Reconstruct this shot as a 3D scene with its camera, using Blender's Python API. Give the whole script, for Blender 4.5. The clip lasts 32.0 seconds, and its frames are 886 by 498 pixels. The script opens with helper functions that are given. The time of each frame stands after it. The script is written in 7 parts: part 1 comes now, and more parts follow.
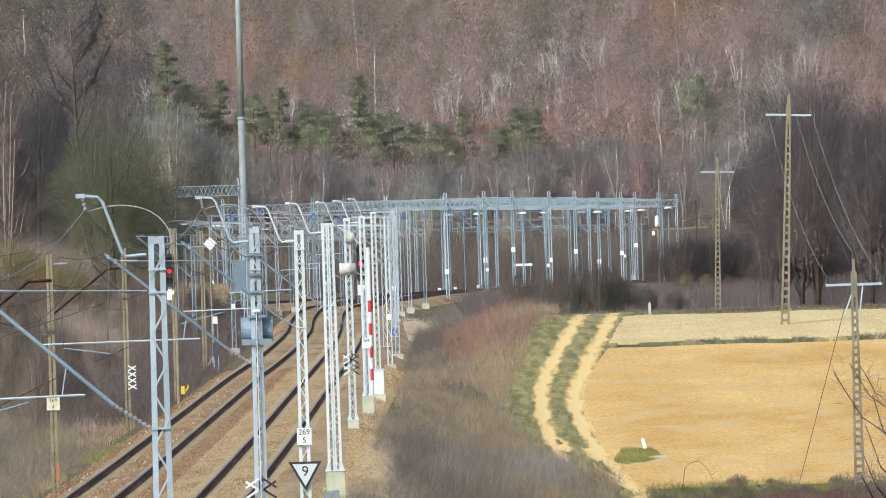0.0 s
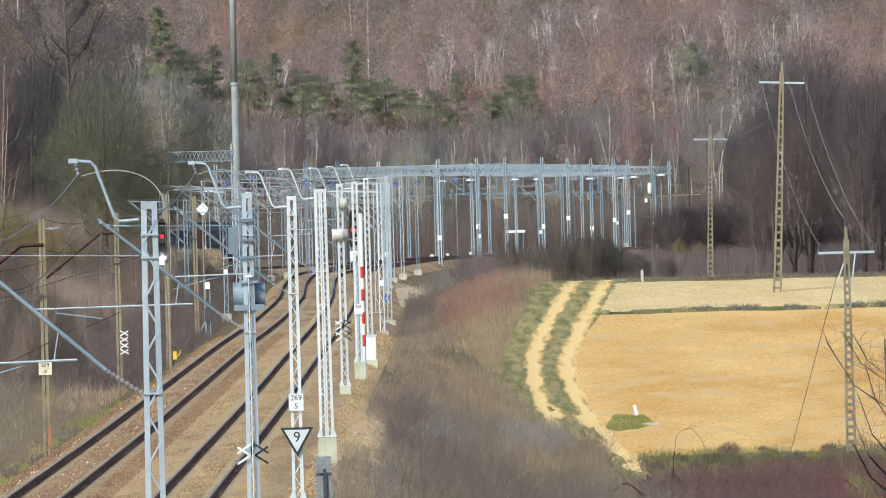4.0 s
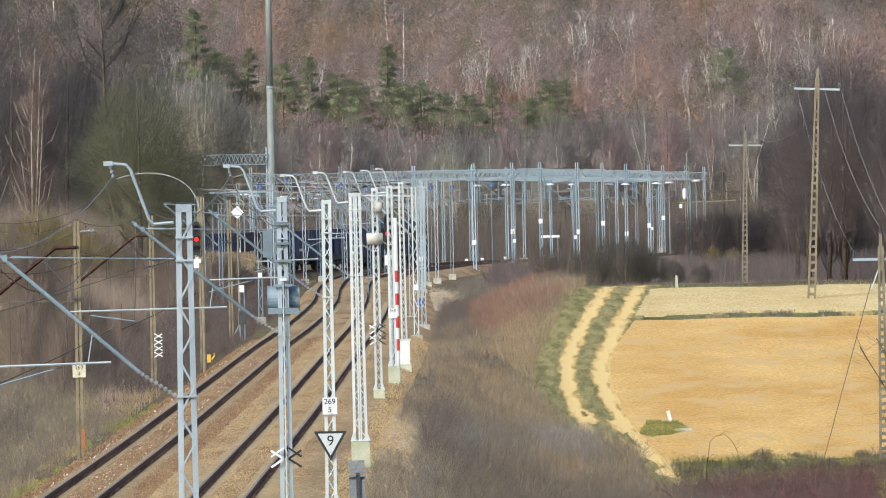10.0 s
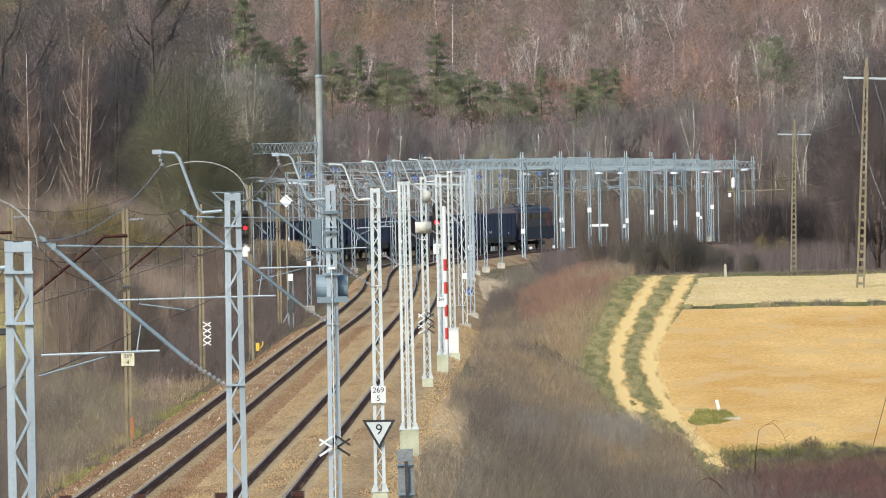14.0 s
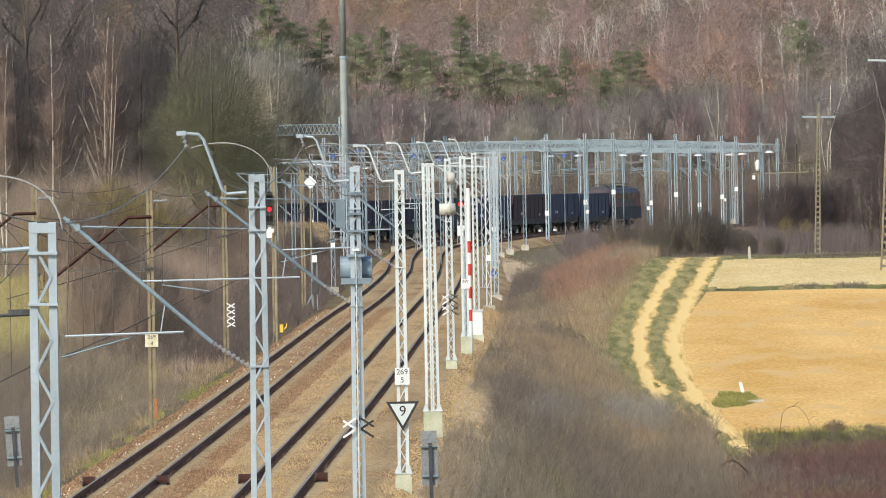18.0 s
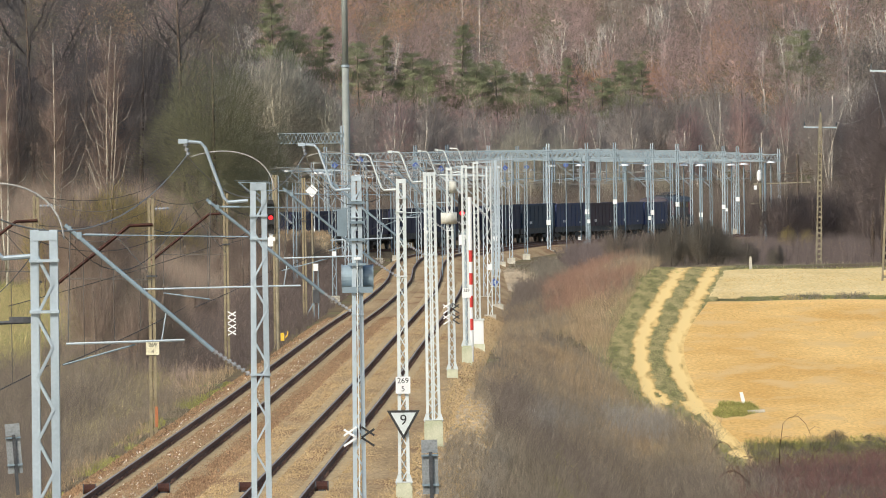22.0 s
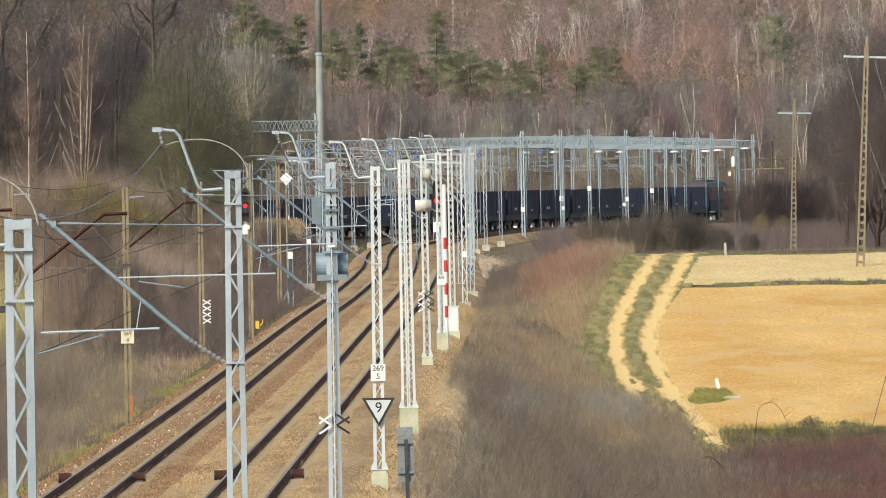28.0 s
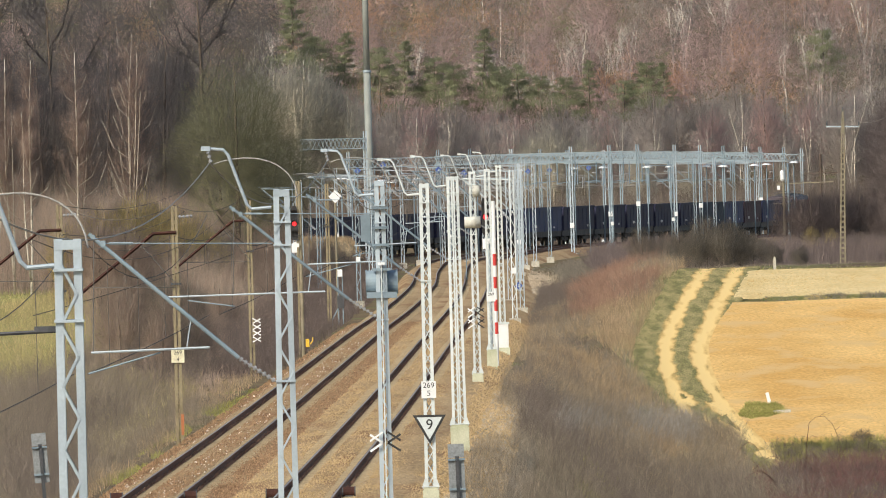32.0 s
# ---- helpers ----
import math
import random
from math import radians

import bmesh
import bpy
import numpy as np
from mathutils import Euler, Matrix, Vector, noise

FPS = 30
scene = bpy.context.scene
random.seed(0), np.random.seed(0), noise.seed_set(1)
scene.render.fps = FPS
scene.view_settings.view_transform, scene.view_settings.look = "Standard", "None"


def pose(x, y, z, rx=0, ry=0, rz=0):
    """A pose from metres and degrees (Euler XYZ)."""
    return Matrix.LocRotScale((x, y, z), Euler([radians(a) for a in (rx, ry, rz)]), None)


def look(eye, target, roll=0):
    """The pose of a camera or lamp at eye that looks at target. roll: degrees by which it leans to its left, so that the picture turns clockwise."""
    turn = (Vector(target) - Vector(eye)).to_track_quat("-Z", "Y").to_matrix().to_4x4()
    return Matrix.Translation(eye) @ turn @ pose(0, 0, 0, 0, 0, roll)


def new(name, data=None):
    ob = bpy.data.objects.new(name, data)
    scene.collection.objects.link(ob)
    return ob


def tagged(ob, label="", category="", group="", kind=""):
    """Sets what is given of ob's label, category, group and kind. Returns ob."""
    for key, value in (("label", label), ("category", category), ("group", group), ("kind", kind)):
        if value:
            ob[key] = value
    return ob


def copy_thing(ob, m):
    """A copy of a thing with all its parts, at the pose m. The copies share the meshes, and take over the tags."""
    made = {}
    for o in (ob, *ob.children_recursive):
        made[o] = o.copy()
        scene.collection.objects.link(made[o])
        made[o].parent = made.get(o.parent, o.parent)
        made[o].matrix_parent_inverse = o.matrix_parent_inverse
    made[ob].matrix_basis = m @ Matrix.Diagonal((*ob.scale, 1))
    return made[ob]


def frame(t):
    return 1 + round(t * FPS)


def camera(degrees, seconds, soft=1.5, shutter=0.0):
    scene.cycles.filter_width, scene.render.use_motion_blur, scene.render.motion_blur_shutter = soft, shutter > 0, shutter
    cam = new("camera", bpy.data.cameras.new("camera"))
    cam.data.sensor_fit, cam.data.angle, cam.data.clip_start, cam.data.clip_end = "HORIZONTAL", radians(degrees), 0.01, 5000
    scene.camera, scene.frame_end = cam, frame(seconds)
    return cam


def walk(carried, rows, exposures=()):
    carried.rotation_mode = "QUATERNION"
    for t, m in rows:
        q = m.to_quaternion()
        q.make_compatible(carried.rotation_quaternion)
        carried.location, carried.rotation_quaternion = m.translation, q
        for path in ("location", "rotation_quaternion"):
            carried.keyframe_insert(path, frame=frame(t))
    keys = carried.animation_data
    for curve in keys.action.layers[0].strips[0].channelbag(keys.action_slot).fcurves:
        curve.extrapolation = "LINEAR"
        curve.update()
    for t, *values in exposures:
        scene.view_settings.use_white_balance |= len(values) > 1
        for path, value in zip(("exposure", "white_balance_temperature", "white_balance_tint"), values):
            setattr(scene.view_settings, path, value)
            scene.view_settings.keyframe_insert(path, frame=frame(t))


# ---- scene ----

# ================= camera: stands on an overbridge, a long lens in the hand =================
cam = camera(4.243, 32.0, soft=1.0)
EYE = (0.0, 0.0, 9.0)
TURNS = [  # seconds, yaw, pitch, roll (degrees)
    (0.0, -0.5377, -0.3057, 1.71), (0.5, -0.5022, -0.3184, 1.74), (1.0, -0.5093, -0.3427, 1.47),
    (1.5, -0.5562, -0.3576, 1.59), (2.0, -0.5782, -0.3633, 1.78), (2.5, -0.5496, -0.3718, 1.78),
    (3.0, -0.5361, -0.4035, 1.69), (3.5, -0.5542, -0.4486, 1.52), (4.0, -0.5689, -0.4680, 1.48),
    (4.5, -0.5953, -0.4652, 1.62), (6.5, -0.5903, -0.4644, 1.43), (7.0, -0.5948, -0.4928, 1.40),
    (7.5, -0.6081, -0.4998, 1.41), (8.0, -0.5875, -0.4961, 1.52), (8.5, -0.5696, -0.4958, 1.45),
    (9.0, -0.5078, -0.5020, 1.41), (9.5, -0.4505, -0.4815, 1.28), (10.0, -0.4039, -0.4428, 1.17),
    (10.5, -0.3292, -0.4242, 1.15), (11.0, -0.3084, -0.4307, 1.09), (11.5, -0.3021, -0.5035, 1.16),
    (12.0, -0.2676, -0.4930, 1.17), (12.5, -0.2193, -0.5279, 1.06), (13.0, -0.2026, -0.5157, 1.06),
    (13.5, -0.1865, -0.4914, 1.10), (15.5, -0.1282, -0.5145, 1.13), (16.0, -0.1298, -0.5417, 1.19),
    (16.5, -0.1294, -0.5963, 1.17), (17.0, -0.0981, -0.6176, 1.07), (17.5, -0.0328, -0.6475, 0.97),
    (18.0, -0.0526, -0.5773, 1.00), (18.5, -0.0533, -0.5523, 0.98), (19.0, -0.0299, -0.5332, 0.91),
    (19.5, -0.0379, -0.5578, 0.92), (20.0, -0.0468, -0.5280, 1.01), (20.5, -0.0335, -0.5202, 1.09),
    (21.0, -0.0631, -0.5235, 0.95), (21.5, -0.0844, -0.5035, 0.83), (22.0, -0.0469, -0.5341, 0.79),
    (22.5, -0.0115, -0.5574, 0.81), (23.0, -0.0000, -0.5307, 1.00), (23.5, -0.0074, -0.5160, 1.13),
    (24.0, -0.0081, -0.5365, 1.10), (24.5, -0.0255, -0.5600, 0.99), (25.0, -0.0496, -0.5490, 1.15),
    (25.5, -0.0419, -0.5672, 1.36), (27.5, -0.1382, -0.6364, 0.84), (28.0, -0.1678, -0.5968, 1.02),
    (28.5, -0.1636, -0.5567, 1.26), (29.0, -0.1385, -0.5560, 1.28), (29.5, -0.1089, -0.6015, 1.28),
    (30.0, -0.0475, -0.6169, 1.37), (30.5, -0.0455, -0.5917, 1.35), (31.0, -0.0193, -0.6052, 1.52),
    (31.5, 0.0328, -0.5662, 1.56), (32.0, 0.0671, -0.5115, 1.52),
]
EXPOSURES = [(0.0, -0.01, 5700, 6), (4.5, -0.04, 5750, 6), (9.0, -0.07, 5850, 6.5), (13.0, -0.07, 5950, 6.5), (19.0, -0.03, 6200, 6.5), (25.0, -0.05, 6420, 7), (32.0, -0.06, 6500, 7.5)]  # seconds, stops, kelvin, tint
walk(cam, [(t, pose(*EYE, 0, 0, yaw) @ pose(0, 0, 0, 90 + pitch, 0, 0) @ pose(0, 0, 0, 0, 0, -roll)) for t, yaw, pitch, roll in TURNS], EXPOSURES)

# ================= light: thin high cloud, sun behind the camera's left shoulder =================
SUN_EL, SUN_AZ = radians(38), radians(215)   # azimuth clockwise from +y
world = bpy.data.worlds.new("sky")
scene.world = world
world.use_nodes = True
wn = world.node_tree.nodes
sky = wn.new("ShaderNodeTexSky")
sky.sky_type, sky.sun_disc, sky.sun_elevation, sky.sun_rotation = "NISHITA", False, SUN_EL, SUN_AZ
sky.dust_density = 3.0
world.node_tree.links.new(sky.outputs[0], wn["Background"].inputs[0])
wn["Background"].inputs[1].default_value = 0.15
sun = new("sun", bpy.data.lights.new("sun", "SUN"))
sun.data.energy, sun.data.angle, sun.data.color = 3.15, radians(6.0), (1.0, 0.94, 0.84)
sun.matrix_world = look((math.sin(SUN_AZ) * 100, math.cos(SUN_AZ) * 100, math.tan(SUN_EL) * 100), (0, 0, 0))

# ================= materials =================
def mat(name, c1, c2, rough=0.8, metal=0.0, scale=1.5, fine=14.0, bump=0.25, vary=0.0, island=False, dirt=None, grit=0.28, along=1.0):
    """Two-scale procedural surface: broad patches from c1 to c2, a fine grain over them, relief and, if asked, change from piece to piece."""
    m = bpy.data.materials.new(name)
    m.use_nodes = True
    n, k = m.node_tree.nodes, m.node_tree.links
    b = n["Principled BSDF"]
    b.inputs["Roughness"].default_value, b.inputs["Metallic"].default_value = rough, metal
    b.inputs["Specular IOR Level"].default_value = 0.12 if rough >= 0.8 else 0.5
    tc = n.new("ShaderNodeTexCoord")
    place = n.new("ShaderNodeMapping")
    place.inputs["Scale"].default_value = (1.0, along, 1.0)
    k.new(tc.outputs["Object"], place.inputs[0])
    n1, n2 = n.new("ShaderNodeTexNoise"), n.new("ShaderNodeTexNoise")
    n1.inputs["Scale"].default_value, n1.inputs["Detail"].default_value = scale, 4
    n2.inputs["Scale"].default_value, n2.inputs["Detail"].default_value = fine, 3
    k.new(place.outputs[0], n1.inputs[0]), k.new(place.outputs[0], n2.inputs[0])
    ramp = n.new("ShaderNodeValToRGB")
    ramp.color_ramp.elements[0].position, ramp.color_ramp.elements[1].position = 0.36, 0.64
    ramp.color_ramp.elements[0].color, ramp.color_ramp.elements[1].color = (*c1, 1), (*c2, 1)
    k.new(n1.outputs[0], ramp.inputs[0])
    grain = n.new("ShaderNodeMapRange")
    grain.inputs[1].default_value, grain.inputs[2].default_value = 0.25, 0.75
    grain.inputs[3].default_value, grain.inputs[4].default_value = 1 - grit, 1 + grit
    k.new(n2.outputs[0], grain.inputs[0])
    mul = n.new("ShaderNodeVectorMath")
    mul.operation = "SCALE"
    k.new(ramp.outputs[0], mul.inputs[0]), k.new(grain.outputs[0], mul.inputs[3])
    out = mul.outputs[0]
    if vary:
        src = n.new("ShaderNodeNewGeometry").outputs["Random Per Island"] if island else n.new("ShaderNodeObjectInfo").outputs["Random"]
        rng = n.new("ShaderNodeMapRange")
        rng.inputs[3].default_value, rng.inputs[4].default_value = 1 - vary, 1 + vary
        k.new(src, rng.inputs[0])
        mul2 = n.new("ShaderNodeVectorMath")
        mul2.operation = "SCALE"
        k.new(out, mul2.inputs[0]), k.new(rng.outputs[0], mul2.inputs[3])
        out = mul2.outputs[0]
    if dirt:
        mx, n3 = n.new("ShaderNodeMix"), n.new("ShaderNodeTexNoise")
        mx.data_type = "RGBA"
        n3.inputs["Scale"].default_value, n3.inputs["Detail"].default_value = dirt[1], 5
        edge = n.new("ShaderNodeMapRange")
        edge.inputs[1].default_value, edge.inputs[2].default_value = 0.52, 0.68
        k.new(place.outputs[0], n3.inputs[0]), k.new(n3.outputs[0], edge.inputs[0])
        k.new(edge.outputs[0], mx.inputs[0]), k.new(out, mx.inputs[6])
        mx.inputs[7].default_value = (*dirt[0], 1)
        out = mx.outputs[2]
    k.new(out, b.inputs["Base Color"])
    if bump:
        bp = n.new("ShaderNodeBump")
        bp.inputs["Strength"].default_value = bump
        k.new(n2.outputs[0], bp.inputs["Height"]), k.new(bp.outputs[0], b.inputs["Normal"])
    return m


def fine(m):
    """Twigs, stems and blades too thin to show a face of their own: matt, lit alike from both faces, turned as the crown or sward that they make up."""
    n, k = m.node_tree.nodes, m.node_tree.links
    whole, turn, away = n.new("ShaderNodeAttribute"), n.new("ShaderNodeVectorTransform"), n.new("ShaderNodeVectorMath")
    front, rear, both = n.new("ShaderNodeBsdfDiffuse"), n.new("ShaderNodeBsdfTranslucent"), n.new("ShaderNodeAddShader")
    whole.attribute_name = "crown_normal"
    turn.vector_type, turn.convert_from, turn.convert_to = "NORMAL", "OBJECT", "WORLD"
    away.operation = "SCALE"
    away.inputs[3].default_value = -1.0
    colour = n["Principled BSDF"].inputs["Base Color"].links[0].from_socket
    k.new(whole.outputs["Vector"], turn.inputs[0]), k.new(turn.outputs[0], away.inputs[0])
    k.new(turn.outputs[0], front.inputs["Normal"]), k.new(away.outputs[0], rear.inputs["Normal"])
    k.new(colour, front.inputs["Color"]), k.new(colour, rear.inputs["Color"])
    k.new(front.outputs[0], both.inputs[0]), k.new(rear.outputs[0], both.inputs[1])
    k.new(both.outputs[0], n["Material Output"].inputs["Surface"])
    n.remove(n["Principled BSDF"])
    return m


def glow(name, colour, strength):
    m = mat(name, colour, colour, 0.3)
    b = m.node_tree.nodes["Principled BSDF"]
    b.inputs["Emission Color"].default_value, b.inputs["Emission Strength"].default_value = (*colour, 1), strength
    return m


ZINC = mat("galvanised_steel", (0.375, 0.44, 0.485), (0.47, 0.54, 0.585), 0.5, 0.25, 1.2, 30, 0.08, 0.12, grit=0.07)
ZINC_BLUE = mat("weathered_galvanised_steel", (0.18, 0.24, 0.28), (0.265, 0.335, 0.38), 0.55, 0.2, 0.9, 22, 0.08, 0.15, grit=0.07)
# the same zinc, coloured midway between its lit and its shaded tone
ZINC_MID = mat("half_shaded_galvanised_steel", (0.235, 0.3, 0.34), (0.325, 0.395, 0.435), 0.5, 0.2, 1.0, 24, 0.08, 0.2, grit=0.07)
ZINC_PALE = mat("pale_painted_steel", (0.56, 0.605, 0.60), (0.67, 0.705, 0.69), 0.5, 0.1, 1.1, 26, 0.08, 0.1, grit=0.07)
STEEL_DARK = mat("dark_steel", (0.05, 0.055, 0.06), (0.09, 0.09, 0.095), 0.6, 0.3, 2, 20, 0.1)
RUST = mat("rusty_steel", (0.05, 0.024, 0.02), (0.085, 0.04, 0.03), 0.85, 0.0, 3, 30, 0.2)
RAIL_SIDE = mat("rusty_rail", (0.17, 0.10, 0.072), (0.235, 0.145, 0.105), 0.95, 0.0, 0.6, 25, 0.15, along=0.1)
RAIL_HEAD = mat("worn_rail_head", (0.22, 0.205, 0.195), (0.30, 0.285, 0.27), 0.6, 0.3, 0.5, 18, 0.05, along=0.1)
BALLAST = mat("rust_stained_ballast", (0.312, 0.215, 0.114), (0.41, 0.295, 0.163), 0.95, 0, 0.5, 11, 0.2, dirt=((0.25, 0.145, 0.075), 0.7), along=0.1)
SLEEPER = mat("concrete_sleeper", (0.30, 0.235, 0.145), (0.40, 0.32, 0.20), 0.95, 0, 3, 30, 0.3, 0.15)
CONCRETE = mat("weathered_concrete", (0.42, 0.39, 0.32), (0.54, 0.50, 0.41), 0.9, 0, 2, 25, 0.3, 0.12)
CONC_TAN = mat("tan_lichened_concrete", (0.215, 0.188, 0.13), (0.30, 0.262, 0.185), 0.9, 0, 1.4, 25, 0.3, 0.1, dirt=((0.2, 0.16, 0.1), 1.1))
CONC_OLD = mat("stained_old_concrete", (0.20, 0.165, 0.105), (0.31, 0.26, 0.165), 0.9, 0, 1.2, 12, 0.2, grit=0.2)
CONC_MOSS = mat("mossy_concrete", (0.47, 0.485, 0.335), (0.60, 0.60, 0.45), 0.95, 0, 2, 20, 0.3, 0.12, grit=0.12)
WHITE = mat("white_enamel", (0.78, 0.79, 0.78), (0.84, 0.84, 0.83), 0.4, 0, 3, 30, 0.03, grit=0.06)
# white board face with its shade put into the colour
BOARD = mat("shaded_white_board", (0.56, 0.61, 0.61), (0.63, 0.675, 0.67), 0.7, 0, 2, 20, 0.0, grit=0.06)
BLACK = mat("black_enamel", (0.02, 0.02, 0.022), (0.03, 0.03, 0.03), 0.5, 0, 3, 30, 0.03)
RED = mat("red_paint", (0.55, 0.04, 0.035), (0.65, 0.06, 0.05), 0.5, 0, 3, 30, 0.05)
YELLOW = mat("yellow_paint", (0.75, 0.48, 0.04), (0.85, 0.55, 0.06), 0.5, 0, 3, 30, 0.05)
ORANGE = mat("orange_paint", (0.36, 0.12, 0.045), (0.45, 0.16, 0.06), 0.6, 0, 3, 30, 0.1)
CREAM = mat("yellowed_plate", (0.66, 0.61, 0.42), (0.74, 0.69, 0.5), 0.5, 0, 3, 30, 0.05)
BLUE = mat("blue_enamel", (0.045, 0.08, 0.27), (0.06, 0.11, 0.34), 0.4, 0, 3, 30, 0.03)
PORCELAIN = mat("grey_porcelain", (0.26, 0.265, 0.275), (0.36, 0.365, 0.375), 0.3, 0, 3, 20, 0.02)
CABLE = mat("dark_cable", (0.12, 0.11, 0.098), (0.17, 0.157, 0.14), 0.85, 0.0, 2, 20, 0)
CABLE_GREY = mat("grey_cable", (0.34, 0.33, 0.31), (0.42, 0.41, 0.385), 0.85, 0.0, 2, 20, 0)
MAST_GREY = mat("weathered_mast_paint", (0.235, 0.25, 0.225), (0.31, 0.325, 0.295), 0.6, 0, 0.5, 12, 0.06, grit=0.1)
DRUM = mat("stained_zinc_sheet", (0.50, 0.49, 0.42), (0.66, 0.65, 0.58), 0.75, 0, 4, 25, 0.15, grit=0.15)
GREY_BOX = mat("grey_cabinet_paint", (0.20, 0.215, 0.22), (0.25, 0.265, 0.27), 0.6, 0, 2, 20, 0.05)
LAMP_RED = glow("red_signal_glass", (0.9, 0.02, 0.03), 1.6)
SOIL = mat("dry_sandy_soil", (0.60, 0.35, 0.105), (0.735, 0.485, 0.185), 0.98, 0, 0.2, 6.5, 0.5, dirt=((0.645, 0.435, 0.19), 0.5), grit=0.2, along=0.36)
STUBBLE = mat("pale_harrowed_soil", (0.62, 0.47, 0.22), (0.70, 0.55, 0.28), 0.98, 0, 0.4, 7, 0.4, grit=0.22, along=0.36)
GRIT = mat("bare_sand_and_gravel", (0.38, 0.305, 0.21), (0.53, 0.435, 0.31), 0.98, 0, 0.9, 3.5, 0.0, dirt=((0.22, 0.18, 0.11), 0.7), grit=0.2, along=0.08)
# brush twigs again, cloud shade taken into a darker colour
BRUSH_DARK = mat("darkened_brush_twigs", (0.085, 0.066, 0.056), (0.135, 0.105, 0.09), 0.95, 0, 0.2, 6, 0, 0.35, True)
FARM_TRACK = mat("worn_farm_track", (0.175, 0.165, 0.06), (0.36, 0.295, 0.13), 0.95, 0, 2.2, 16, 0.3, grit=0.4, along=0.1)
ft, fl = FARM_TRACK.node_tree.nodes, FARM_TRACK.node_tree.links
worn, ragged, share, soilmix, ochre, pale = ft.new("ShaderNodeAttribute"), ft.new("ShaderNodeTexNoise"), ft.new("ShaderNodeMath"), ft.new("ShaderNodeValToRGB"), ft.new("ShaderNodeMix"), ft.new("ShaderNodeValToRGB")
worn.attribute_name = "wear"
ragged.inputs["Scale"].default_value, ragged.inputs["Detail"].default_value = 4.0, 6
share.operation = "MULTIPLY_ADD"
share.inputs[1].default_value = 0.62
place = [q for q in ft if q.bl_idname == "ShaderNodeMapping"][0]
fl.new(place.outputs[0], ragged.inputs[0]), fl.new(ragged.outputs[0], share.inputs[0]), fl.new(worn.outputs["Fac"], share.inputs[2])
soilmix.color_ramp.elements[0].position, soilmix.color_ramp.elements[1].position = 0.5, 0.78
soilmix.color_ramp.elements[0].color, soilmix.color_ramp.elements[1].color = (0, 0, 0, 1), (1, 1, 1, 1)
pale.color_ramp.elements[0].position, pale.color_ramp.elements[1].position = 0.66, 1.12
pale.color_ramp.elements[0].color, pale.color_ramp.elements[1].color = (0.61, 0.39, 0.135, 1), (0.80, 0.585, 0.245, 1)
fl.new(share.outputs[0], soilmix.inputs[0]), fl.new(share.outputs[0], pale.inputs[0])
ochre.data_type = "RGBA"
base_in = ft["Principled BSDF"].inputs["Base Color"]
fl.new(base_in.links[0].from_socket, ochre.inputs[6]), fl.new(pale.outputs[0], ochre.inputs[7]), fl.new(soilmix.outputs[0], ochre.inputs[0])
fl.new(ochre.outputs[2], base_in)
EARTH = mat("brown_earth_and_litter", (0.12, 0.085, 0.05), (0.19, 0.145, 0.08), 0.98, 0, 0.25, 5, 0.6, dirt=((0.15, 0.16, 0.06), 0.12))
BANK_EARTH = mat("tan_bank_earth", (0.21, 0.165, 0.10), (0.33, 0.265, 0.165), 0.98, 0, 0.5, 5, 0.5, dirt=((0.13, 0.11, 0.07), 0.6))
MEADOW = mat("yellow_green_meadow", (0.27, 0.25, 0.085), (0.38, 0.34, 0.13), 0.95, 0, 0.15, 3, 0.3)
VERGE = mat("patchy_grass", (0.115, 0.125, 0.04), (0.185, 0.185, 0.07), 0.95, 0, 1.4, 12, 0.3, dirt=((0.62, 0.45, 0.18), 1.1), along=0.1)
GRASS_G = mat("spring_grass", (0.192, 0.182, 0.053), (0.275, 0.252, 0.084), 0.95, 0, 0.6, 8, 0.4, 0.35, True)
MEADOW_BLADE = mat("meadow_blades", (0.25, 0.235, 0.085), (0.37, 0.34, 0.135), 0.95, 0, 0.12, 6, 0, 0.3, True)
HEDGE_LEAF = mat("hedge_leaves", (0.15, 0.15, 0.06), (0.23, 0.22, 0.095), 0.95, 0, 0.5, 6, 0, 0.35, True)
GRASS_Y = mat("olive_dead_grass", (0.25, 0.205, 0.095), (0.36, 0.295, 0.145), 0.95, 0, 0.25, 6, 0, 0.35, True)
GRASS_D = mat("dry_grass", (0.235, 0.167, 0.098), (0.335, 0.247, 0.152), 0.95, 0, 0.3, 6, 0, 0.4, True)
BRUSH_G = mat("grey_brush_twigs", (0.125, 0.106, 0.082), (0.21, 0.18, 0.138), 0.95, 0, 0.25, 6, 0, 0.35, True, grit=0.2)
BRUSH_B = mat("brown_brush_twigs", (0.105, 0.084, 0.068), (0.165, 0.132, 0.106), 0.95, 0, 0.2, 6, 0, 0.24, True, grit=0.13)
BRUSH_W = mat("warm_brown_twigs", (0.102, 0.08, 0.071), (0.16, 0.125, 0.111), 0.95, 0, 0.2, 6, 0, 0.15, True, grit=0.13)
BRUSH_T = mat("tan_brush_twigs", (0.14, 0.113, 0.083), (0.225, 0.183, 0.133), 0.95, 0, 0.25, 6, 0, 0.38, True, grit=0.2)
THICKET = mat("rosy_brown_twigs", (0.213, 0.155, 0.117), (0.322, 0.241, 0.182), 0.95, 0, 0.15, 6, 0, 0.21, True, grit=0.13)
BRUSH_P = mat("bleached_grey_stems", (0.175, 0.158, 0.135), (0.265, 0.238, 0.205), 0.95, 0, 0.25, 6, 0, 0.35, True, grit=0.2)
BRUSH_R = mat("red_stems", (0.195, 0.117, 0.083), (0.282, 0.174, 0.12), 0.95, 0, 0.3, 6, 0, 0.21, True, grit=0.13)
